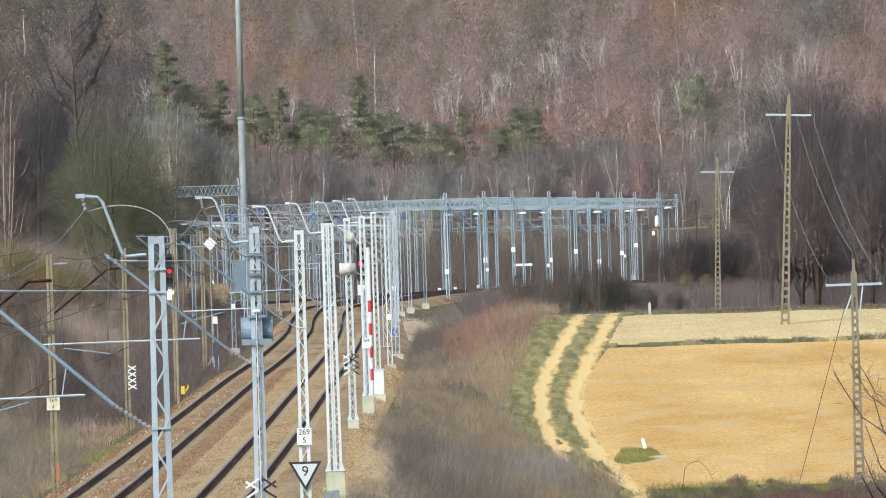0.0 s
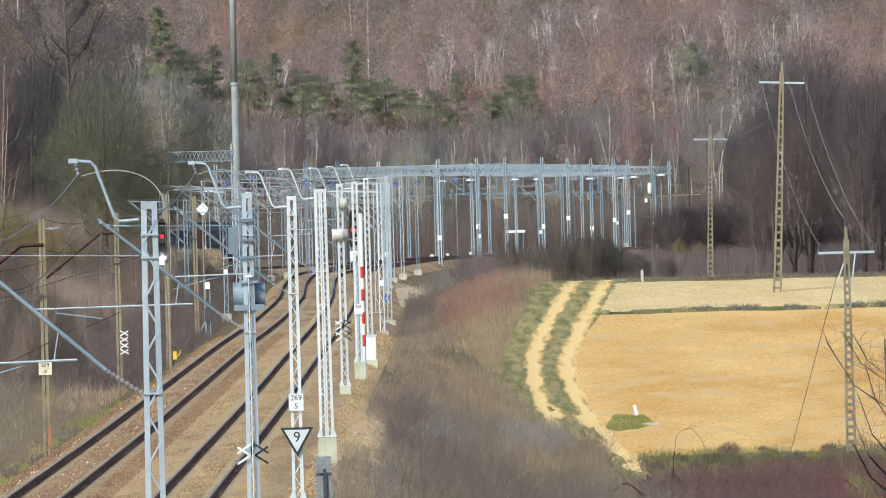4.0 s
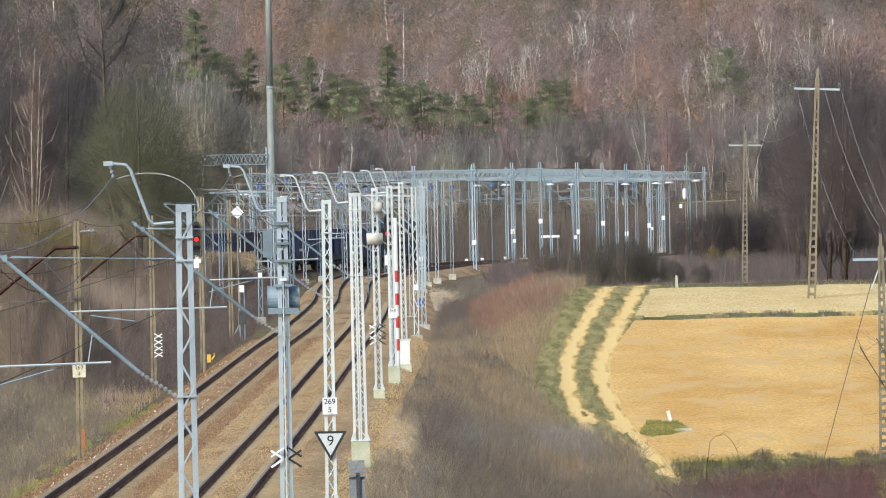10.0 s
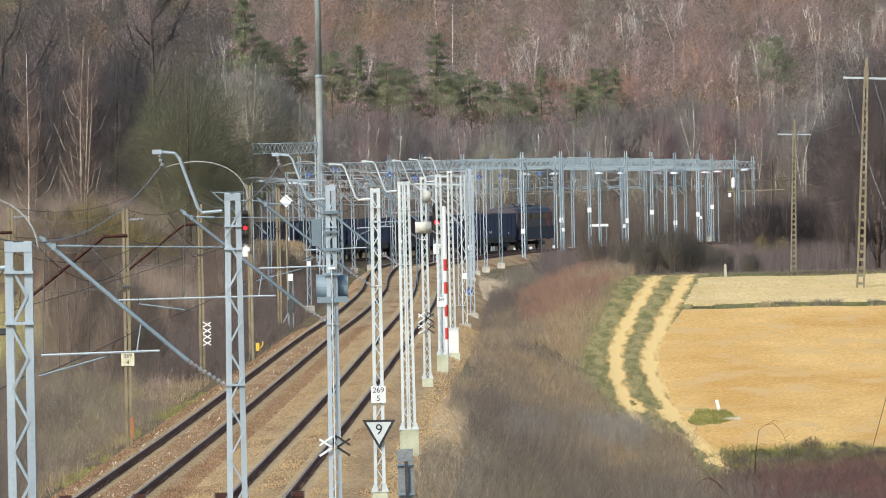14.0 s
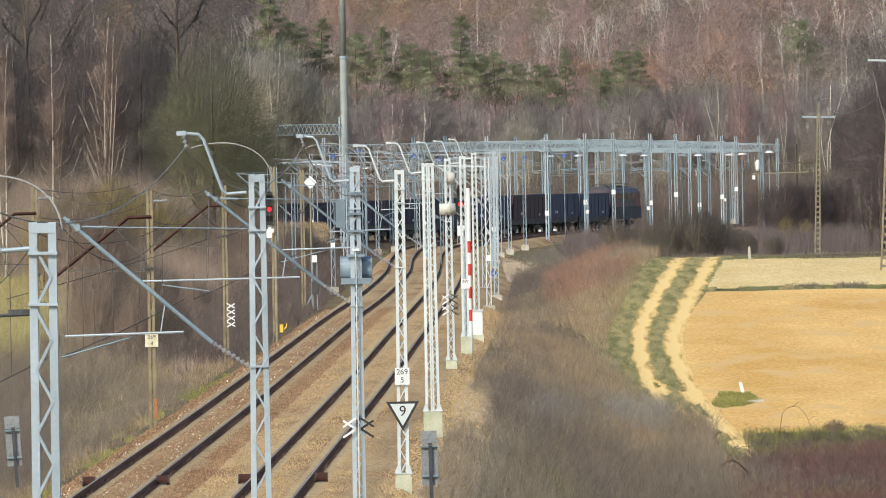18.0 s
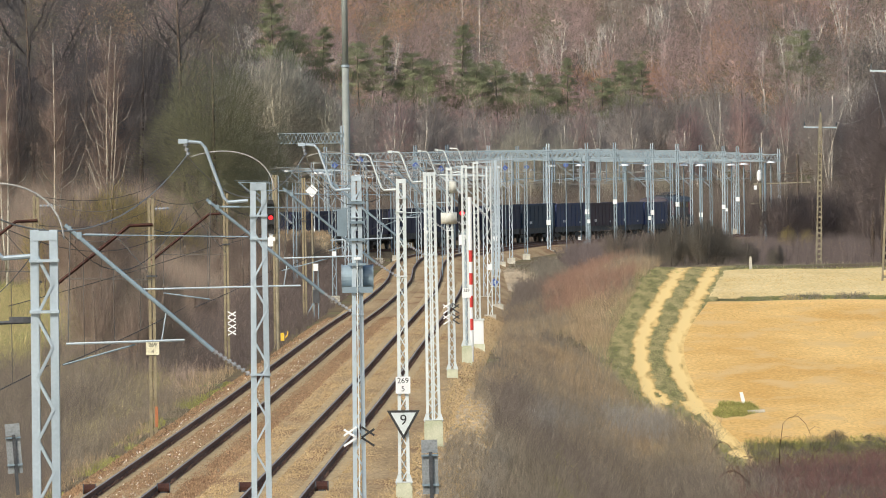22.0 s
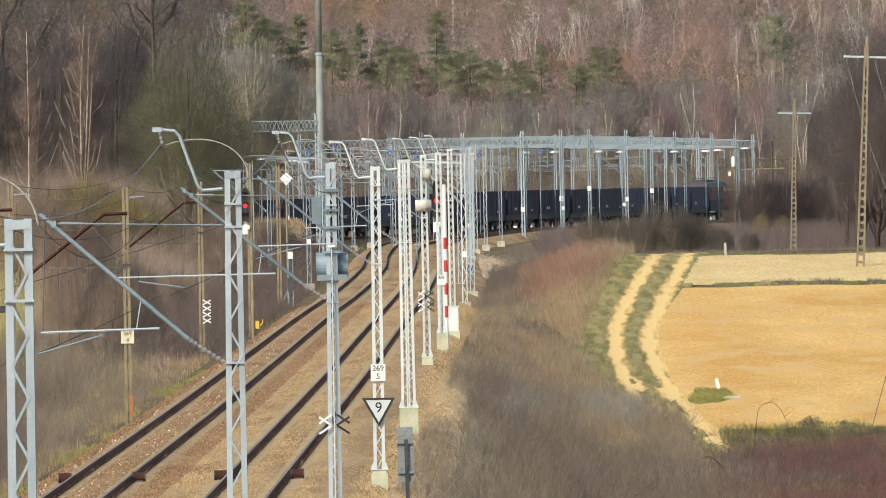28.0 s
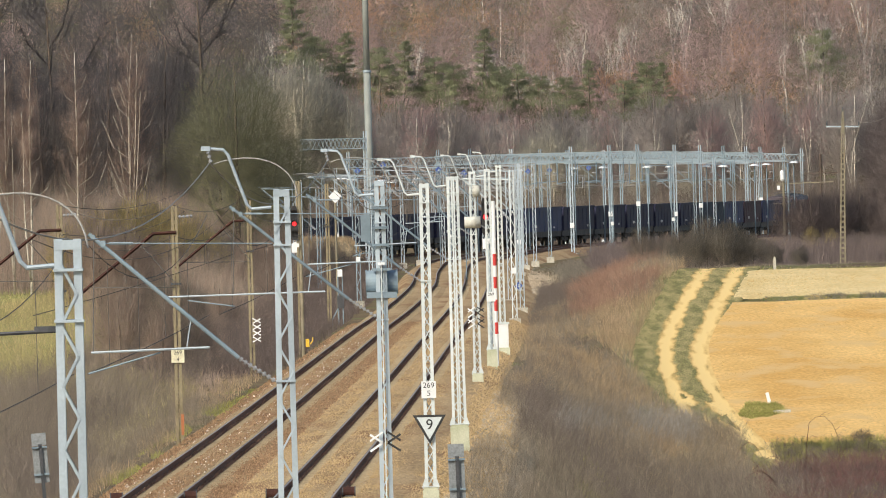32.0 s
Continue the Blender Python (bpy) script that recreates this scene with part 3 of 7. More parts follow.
def mast_body(m, h, w, steel, pitch=0.42, deep=0.26, base=True, pale=CONC_MOSS, rise=0.0, taper=0.8, bands=()):
    """Two channel legs, lacing on both faces, a head plate, bands and a concrete block."""
    top = w * taper
    for sx in (-1, 1):
        rings = []
        for z, ww, dd in ((-0.2, w, deep), (h, top, deep - 0.06)):
            o, y = sx * (ww / 2 + 0.02), dd / 2
            rings.append([(o, -y, z), (o - sx * 0.085, -y, z), (o - sx * 0.085, -y + 0.012, z), (o - sx * 0.012, -y + 0.012, z), (o - sx * 0.012, y - 0.012, z), (o - sx * 0.085, y - 0.012, z), (o - sx * 0.085, y, z), (o, y, z)])
        leg = Solid().quadrings(rings)
        part("leg", leg, steel, m)
    for sy in (-1, 1):
        k = -1 if sy > 0 and steel is ZINC_PALE else 1
        lacing(m, k * (-w / 2 + 0.045), k * (w / 2 - 0.045), sy * (deep / 2 - 0.02), 0.15, h - 0.25, pitch, 0.028, steel)
    part("head_plate", Solid().box((0, 0, h - 0.06), (top + 0.035, deep - 0.04, 0.1)), steel, m)
    for z in bands or (h - 0.5, h - 0.85, 5.48):
        k = w + (top - w) * z / h
        part("band", Solid().box((0, 0, z), (k + 0.06, deep + 0.03, 0.03)), steel, m)
    if base:
        part("foundation", Solid().box((0, 0, -0.16 + rise / 2), (w + 0.16, deep + 0.25, 0.66 + rise)).box((0, 0, 0.2 + rise), (w + 0.1, deep + 0.12, 0.1)), pale, m, "mossy pale concrete foundation block")
        part("foot_plate", Solid().box((0, 0, 0.262 + rise), (w + 0.2, deep + 0.16, 0.024)), steel, m)
        for sx in (-1, 1):
            part("gusset", Solid().prism([(sx * (w / 2 - 0.08), 0.27 + rise), (sx * (w / 2 + 0.09), 0.27 + rise), (sx * (w / 2 + 0.03), 0.46 + rise), (sx * (w / 2 - 0.06), 0.5 + rise)], -deep / 2 - 0.03, -deep / 2 - 0.015), steel, m)
            for sy in (-1, 1):
                part("anchor_bolt", Solid().tube([(sx * (w / 2 + 0.06), sy * 0.12, 0.2 + rise), (sx * (w / 2 + 0.06), sy * 0.12, 0.34 + rise)], 0.022), steel, m)


def cantilever(m, steel, reach=2.95, z=0.0, wide=0.15, tube=None):
    """The inclined strut over the track, its tie and the registration tube."""
    strut = part("strut", Solid().tube([(-wide - 0.55, 0, 5.85 + z), (-reach + 0.05, 0, 7.79 + z)], 0.033, 8), ZINC_BLUE, m)
    s = Solid()
    insulator(s, (-wide, 0, 5.48 + z), (-wide - 0.55, 0, 5.85 + z), 0.036, 8)
    part("insulator", s, PORCELAIN, strut, "ribbed grey insulator")
    part("clamp", Solid().box((-reach + 0.12, 0, 7.73 + z), (0.06, 0.07, 0.08)), ZINC_BLUE, strut)
    part("clamp", Solid().box((-reach + 0.27, 0, 7.63 + z), (0.07, 0.08, 0.1)), ZINC_BLUE, strut)
    tie = part("tie_rod", Solid().tube([(-wide, 0, 7.58 + z), (-reach + 0.3, 0, 7.64 + z)], 0.010, 6), ZINC_BLUE, m)
    part("tie_sleeve", Solid().tube([(-reach + 0.72, 0, 7.63 + z), (-reach + 0.36, 0, 7.64 + z)], 0.022, 6), ZINC_BLUE, tie)
    reg = part("registration_tube", Solid().tube([(-1.15, 0, 6.02 + z), (-(tube or reach) + 0.05, 0, 5.98 + z)], 0.02, 6), ZINC, m)
    part("steady_arm", Solid().tube([(-1.9, 0.05, 5.96 + z), (-reach, 0.05, 5.66 + z)] if not tube else [(-tube + 0.45, 0.05, 5.9 + z), (-tube + 1.4, 0.05, 5.76 + z)], 0.015, 6), ZINC_BLUE, reg)
    part("hanger", Solid().tube([(-1.5, 0, 6.0 + z), (-1.42, 0, 6.48 + z)], 0.012, 5), steel, reg)
    part("dropper", Solid().tube([(-reach + 0.13, 0, 7.7 + z), (-reach + 0.1, 0, 6.7 + z), (-reach + 0.08, 0, 6.0 + z)], 0.010, 5), CABLE, m)


def feeder_arm(m, steel, h, wide=0.15):
    """The cranked arm at the mast head with its insulator and the looped jumper cable."""
    arm = part("feeder_arm", Solid().tube([(-wide, 0, h - 0.27), (-wide - 0.3, 0, h - 0.29), (-wide - 0.37, 0, h - 0.22), (-wide - 0.64, 0, h + 0.54), (-wide - 0.71, 0, h + 0.62), (-wide - 1.0, 0, h + 0.65)], 0.026, 8), steel, m)
    part("end_plate", Solid().box((-wide - 0.98, 0, h + 0.645), (0.14, 0.09, 0.07)), steel, arm)
    s = Solid()
    insulator(s, (-wide - 0.95, 0, h + 0.62), (-wide - 0.90, 0, h + 0.42), 0.032, 3)
    part("insulator", s, PORCELAIN, arm)
    ends = [Vector(p) for p in ((-wide - 0.88, 0.06, h + 0.40), (-wide - 0.25, 0.06, h + 0.62), (wide + 0.04, 0.06, h + 0.42), (wide + 0.08, 0.06, h - 0.1))]
    pts = [ends[0] * (1 - u)**3 + ends[1] * (3 * u * (1 - u)**2) + ends[2] * (3 * u * u * (1 - u)) + ends[3] * u**3 for u in np.linspace(0, 1, 13)]
    part("jumper_cable", Solid().tube(pts, 0.010, 5), CABLE_GREY, m, "looped grey jumper cable")


RIGHT_MASTS = [  # distance, metres right, height, width, steel
    (124, -4.055, 8.15, 0.255, ZINC), (182, -2.67, 8.4, 0.32, ZINC), (243, -1.565, 8.3, 0.25, ZINC), (309, -0.835, 8.0, 0.265, ZINC_PALE),
    (364, -0.06, 8.0, 0.41, ZINC_PALE), (459, 0.67, 7.9, 0.27, ZINC_PALE), (491, 1.33, 7.9, 0.27, ZINC_PALE), (560, 2.05, 7.9, 0.27, ZINC_PALE)]


def build_right_masts():
    for d, x, h, w, steel in RIGHT_MASTS:
        pale = steel is ZINC_PALE
        m = thing("catenary_mast", "white-painted lattice catenary mast on a concrete block" if pale else "galvanised lattice catenary mast with cantilever beside the main line", "catenary mast", "masts of the first main line", (x, d, -0.05))
        m.rotation_euler[1] = radians(0.15 if d < 330 else -0.2)
        mast_body(m, h, w, steel, 0.32 if w < 0.295 else 0.42, rise={309: -0.1, 364: 0.2, 459: -0.1, 491: 0.24}.get(d, 0.0), bands=(h - 0.32, h - 0.85) if d == 124 else (), taper={124: 0.96, 182: 0.64, 243: 0.66}.get(d, 0.8))
        if d == 364:
            s = Solid()
            s.beam((-0.03, -0.13, -0.2), (-0.03, -0.13, h), 0.05, 0.02, up=(0, 1, 0)).beam((0.03, -0.13, -0.2), (0.03, -0.13, h), 0.05, 0.02, up=(0, 1, 0))
            part("inner_leg", s, steel, m)
        if d > 150:
            cantilever(m, ZINC, min(3.1, x - float(right_main(d)) - 0.1), 0.06 if d == 243 else 0, w / 2, 4.4 if d == 243 else None)
        else:
            part("anchor_tie", Solid().tube([(-w / 2, 0, 7.2), (-1.4, 0, 7.16)], 0.022, 6), STEEL_DARK, m, "dark anchoring tie")
            part("anchor_lug", Solid().box((-w / 2 - 0.12, 0, 7.22), (0.24, 0.06, 0.06)), STEEL_DARK, m)
        feeder_arm(m, steel, h, w / 2)
        if d == 243:
            part("junction_box", Solid().box((-0.30, 0, h - 0.95), (0.2, 0.26, 0.55)), ZINC_BLUE, m, "grey-blue switch box on the mast")
            for z in (h - 0.55, h - 0.95, h - 1.3, h - 1.8, h - 2.32):
                part("bracket", Solid().box((0, -0.02, z), (0.34 if z > 6.9 else 0.36 if z > 6.2 else 0.62, 0.32, 0.05 if z > 6.2 else 0.12)), ZINC_BLUE, m)
            drum = part("tensioning_drum", Solid().tube([(-0.30, 0.3, h - 2.06), (0.30, 0.3, h - 2.06)], 0.24, 24), ZINC_BLUE, m, "dull round tensioning drum")
            for sx in (-0.31, 0.31):
                part("rim", Solid().tube([(sx - 0.015, 0.3, h - 2.06), (sx + 0.015, 0.3, h - 2.06)], 0.255, 24), ZINC_BLUE, drum)
            part("conduit", Solid().tube([(0, -0.2, h - 1.7), (0, -0.2, 0.4)], 0.013, 6), ZINC_PALE, m)
            part("bracket_cap", Solid().box((0, -0.2, h - 1.68), (0.14, 0.08, 0.05)), WHITE, m)
        if d == 459:
            for z in (h - 0.75, h - 1.95):
                drum = part("tensioning_drum", Solid().tube([(-0.34 if z < 7 else 0.0, -0.1, z), (0.28, -0.1, z)], 0.225 if z < 7 else 0.23, 14), DRUM, m, "pale round tensioning drum", True)
                part("strap", Solid().tube([(0.0, -0.1, z), (0.05, -0.1, z)], 0.24, 14), DRUM, drum)
        # crossed warning boards: white on one flank, dark on the other
        if d in (243, 459):
            zb = 2.98 if d == 243 else 2.05
            for k, zz in enumerate((0.0, 0.42) if d == 459 else (0.0,)):
                for sx, mt in ((-1, WHITE), (1, BLACK)):
                    for sz in (-1, 1):
                        part("warning_slat", Solid().beam((sx * 0.05, -0.2, zb + zz + sz * 0.0), (sx * 0.31, -0.2, zb + zz + sz * 0.17), 0.045, 0.02, up=(0, 1, 0)), mt, m)
                    part("warning_slat", Solid().beam((sx * 0.05, -0.21, zb + zz + 0.22), (sx * 0.31, -0.21, zb + zz + 0.04), 0.04, 0.02, up=(0, 1, 0)), mt, m)
        if d == 309:
            plate = part("kilometre_plate", Solid().box((0.0, -0.18, 2.67), (0.38, 0.02, 0.44)), WHITE, m, "white kilometre plate with black figures")
            writing("269", 0.2, (0.0, -0.194, 2.78), 0, BLACK, plate)
            writing("5", 0.2, (0.0, -0.194, 2.57), 0, BLACK, plate)
            tri = part("speed_board", Solid().prism([(-0.43, 2.02), (0.43, 2.02), (0.0, 1.26)], -0.205, -0.185), BLACK, m, "black-edged white triangular speed board")
            face = part("board_face", Solid().prism([(-0.325, 1.96), (0.325, 1.96), (0.0, 1.385)], -0.212, -0.206), BOARD, tri)
            writing("9", 0.38, (0.0, -0.217, 1.76), 0, BLACK, face)
        if d == 491:
            part("kilometre_plate", Solid().box((0.02, -0.18, 2.66), (0.36, 0.02, 0.4)), WHITE, m, "white kilometre plate with black figures")
            writing("269", 0.17, (0.02, -0.194, 2.76), 0, BLACK, m)


# ================= portals over the station tracks =================
def truss(s, p, q, tall, deep, n):
    """A four-chord lattice beam from p to q, steep flat bars between its chords."""
    p, q = Vector(p), Vector(q)
    side = (q - p).normalized().cross(Vector((0, 0, 1))) * deep / 2
    up = Vector((0, 0, tall / 2))
    for a in (-1, 1):
        for b in (-1, 1):
            s.beam(p + side * a + up * b, q + side * a + up * b, 0.055, 0.065)
        for i in range(n):
            c, e = p.lerp(q, i / n), p.lerp(q, (i + 1) / n)
            k = 1 if (i % 2) == (a > 0) else -1
            s.beam(c + side * a + up * k, e + side * a - up * k, 0.03, 0.05)
    for i in range(0, n + 1, 4):
        c = p.lerp(q, i / n)
        for b in (-1, 1):
            s.beam(c - side + up * b, c + side + up * b, 0.04)


PORTALS = [(1010, 9.8, 19), (1036, 13.4, 15), (1060, 16.2, 15), (1088, 20.0, 15), (1112, 22.8, 15), (1140, 25.6, 15), (1166, 28.4, 14), (1190, 30.4, 14), (1222, 33.6, 14), (1262, 36.6, 14)]


def build_portals():
    for i, (d, x, span) in enumerate(PORTALS):
        z = -0.6 + float(rail_z(d))
        g = thing("catenary_portal", "blue-grey lattice catenary portal spanning the station tracks", "portal", "portals of the station", (x, d, z), -8)
        h = 9.25
        for k, lx in enumerate((0.0, -span)):
            s = Solid()
            for a in (-1, 1):
                for b in (-1, 1):
                    s.beam((lx + a * 0.115, b * 0.115, -0.3), (lx + a * 0.10, b * 0.10, h), 0.075)
            leg = part("leg", s, ZINC_MID if i % 3 else ZINC, g)
            lacing(leg, lx - 0.1, lx + 0.1, -0.11, 0.2, h - 0.3, 0.62, 0.04, ZINC_MID)
            part("footing", Solid().box((lx, 0, -0.1), (0.9, 0.9, 0.7)), CONCRETE, g)
        s = Solid()
        truss(s, (0.3, 0, 8.3), (-span - 0.3, 0, 8.3), 0.72, 0.45, round(span / 0.42))
        part("beam", s, ZINC_MID, g)
        for lx in (-3.0, -7.2, -11.5):
            s = Solid().tube([(lx, 0, 7.9), (lx, 0, 5.9)], 0.06, 6)
            hanger = part("drop_post", s, ZINC_BLUE, g)
            part("registration_tube", Solid().tube([(lx, 0, 6.2), (lx - 1.6, 0, 6.05)], 0.035, 5), ZINC_BLUE, hanger)
            s = Solid()
            insulator(s, (lx, 0, 6.9), (lx - 0.4, 0, 6.9), 0.08, 3)
            part("insulator", s, PORCELAIN, hanger)
        part("number_plate", Solid().box((0, -0.2, 2.6 + (i * 7 % 5) * 0.35), (0.36, 0.02, 0.42)), WHITE, g, "small white plate on the leg")
    # separate nearer gantry with a taller leg
    g = thing("signal_gantry", "pale lattice gantry beam with a tall leg above the junction", "gantry", "", (-6.9, 905, -0.6), 2)
    s = Solid()
    truss(s, (0.2, 0, 9.68), (-4.75, 0, 9.68), 0.76, 0.5, 16)
    part("beam", s, ZINC_MID, g)
    for lx in (0.15,):
        s = Solid()
        for a in (-1, 1):
            for b in (-1, 1):
                s.beam((lx + a * 0.13, b * 0.13, -0.3), (lx + a * 0.1, b * 0.1, 10.6 if lx > 0 else 9.9), 0.1)
        leg = part("leg", s, ZINC, g)
        lacing(leg, lx - 0.13, lx + 0.13, -0.14, 0.2, 10.0, 0.5, 0.05, ZINC)


def pole_mast(x, d, h, r, material, label, plates=True):
    m = thing("catenary_pole", label, "catenary pole", "poles of the station", (x, d, float(lie(x, d))))
    for a in (-1, 1):
        pole = part("leg", Solid().beam((a * 0.115, 0, -0.2), (a * 0.095, 0, h), 0.055, 0.2, up=(0, 1, 0)), material, m)
    lacing(m, -0.11, 0.11, -0.08, 0.2, h - 0.3, 0.55, 0.035, material)
    part("footing", Solid().box((0, 0, 0.1), (0.6, 0.6, 0.7)), CONCRETE, m)
    arm = part("bracket_arm", Solid().tube([(-0.15, 0, h - 0.5), (-2.6, 0, h - 0.4)], 0.035, 6), material, m)
    part("strut", Solid().tube([(-0.15, 0, h - 2.5), (-2.5, 0, h - 0.45)], 0.03, 6), material, arm)
    s = Solid()
    insulator(s, (-0.15, 0, h - 2.55), (-0.6, 0, h - 2.15), 0.07, 4)
    part("insulator", s, PORCELAIN, arm)
    if plates:
        part("plate", Solid().box((0, -0.16, 2.9), (0.24, 0.02, 0.3)), WHITE, m)
    return m


STATION_POLES = [  # metres right, distance, height
    (2.9, 617, 8.1), (3.5, 655, 8.1), (3.0, 690, 8.1), (3.75, 735, 8.2), (4.1, 790, 8.2), (4.4, 830, 8.2), (5.0, 877, 8.2), (5.9, 905, 8.3), (12.75, 978, 8.3), (7.4, 950, 8.3),
    (-1.0, 905, 8.3), (-3.0, 960, 8.3), (-5.8, 700, 8.2), (-5.5, 760, 8.2), (-5.6, 820, 8.2), (-4.9, 870, 8.2), (-9.3, 930, 8.3), (-12.6, 960, 8.3), (-7.6, 1010, 8.3), (-2.0, 1030, 8.3),
    (18.5, 1020, 8.2), (21.2, 1060, 8.2), (23.7, 1095, 8.1), (26.2, 1125, 8.1), (29.0, 1180, 8.0), (31.3, 1240, 8.0),
    (-8.6, 745, 7.6), (-10.4, 800, 7.8), (-11.5, 850, 7.5), (-9.8, 885, 8.0), (-13.5, 905, 7.7), (-4.2, 925, 8.2), (-0.5, 850, 8.2), (0.8, 930, 8.2), (2.2, 965, 8.3), (-6.6, 950, 8.2)]


def build_station_poles():
    for i, (x, d, h) in enumerate(STATION_POLES):
        pole_mast(x, d, h - 0.1 * (i % 3), 0.2, (ZINC_PALE if i == 0 else ZINC) if x > 2 and d < 900 else (ZINC_MID, ZINC, ZINC_BLUE)[i % 3], "pale lattice catenary pole beside the main line" if x > 2 and d < 900 else "blue-grey lattice catenary pole of the station throat", i % 4 == 0)
    # lamps on short columns
    for i in range(18):
        d = 905 + i * 16
        x = (float(freight_line(d)) + 1.8 if d > 990 else -11.0 + (d - 905) * 0.09) + (i % 2) * 0.8
        lamp = thing("platform_lamp", "white mushroom lamp on a thin grey column", "lamp post", "lamps of the station", (x, d, float(lie(x, d))))
        part("column", Solid().tube([(0, 0, 0), (0, 0, 7.3)], 0.07, 6, 0.05), ZINC_BLUE, lamp)
        part("lamp_head", Solid().tube([(0, 0, 7.25), (0, 0, 7.4)], 0.52, 10, 0.25), WHITE, lamp, "white lamp shade")
    # blue diamond plates
    for x, d, z in ((8.0, 1012, 6.4), (6.2, 1015, 6.35), (11.4, 1020, 6.5), (-5.4, 900, 7.4), (-7.0, 860, 7.1), (-1.2, 870, 7.0), (0.6, 800, 6.9), (3.72, 732, 0.1)):
        gz = float(lie(x, d))
        p = thing("blue_sign", "blue diamond plate with a white mark on a post", "sign", "blue plates", (x, d, gz))
        zz = z - gz
        part("post", Solid().tube([(0, 0.05, 0), (0, 0.05, zz)], 0.04, 6), ZINC_BLUE, p)
        pl = part("plate", Solid().prism([(-0.25, zz), (0, zz - 0.25), (0.25, zz), (0, zz + 0.25)], -0.03, 0), BLUE, p)
        part("mark", Solid().box((0, -0.04, zz - 0.05), (0.13, 0.012, 0.06)).box((0, -0.04, zz + 0.05), (0.06, 0.012, 0.06)), ZINC, pl)


# ================= signals, boards and boxes along the line =================
def signal(x, d, post_h, post_mat, head_z, side, label, rz=0.0):
    g = thing("colour_light_signal", label, "signal", "signals", (x, d, float(lie(x, d))), rz)
    part("post", Solid().tube([(0, 0, -0.1), (0, 0, post_h)], 0.08, 10), post_mat, g)
    hx = side * 0.26
    head = part("signal_head", Solid().prism([(hx - 0.12, head_z - 0.75), (hx + 0.12, head_z - 0.75), (hx + 0.16, head_z - 0.62), (hx + 0.16, head_z + 0.62), (hx + 0.1, head_z + 0.78), (hx - 0.1, head_z + 0.78), (hx - 0.16, head_z + 0.62), (hx - 0.16, head_z - 0.62)], -0.2, -0.08), BLACK, g, "black signal head with hooded lamps")
    for k, mt in ((0.45, BLACK), (-0.02, LAMP_RED), (-0.48, BLACK)):
        part("lamp", Solid().tube([(hx, -0.2, head_z + k), (hx, -0.225, head_z + k)], 0.105, 14), mt, head, "lit red lamp" if mt is LAMP_RED else "")
        s = Solid()
        pts = [[(hx + 0.17 * math.cos(a), y, head_z + k + 0.17 * math.sin(a)) for a in np.linspace(0.1, math.pi - 0.1, 9)] for y in (-0.2, -0.42)]
        s.quadrings(pts, closed=False, caps=False)
        part("hood", s, BLACK, head)
    part("white_plate", Solid().box((hx - 0.03, -0.2, head_z - 1.12), (0.24, 0.04, 0.42)).box((hx + 0.06, -0.208, head_z - 1.0), (0.26, 0.04, 0.18)), WHITE, g, "small white number plate")
    return g


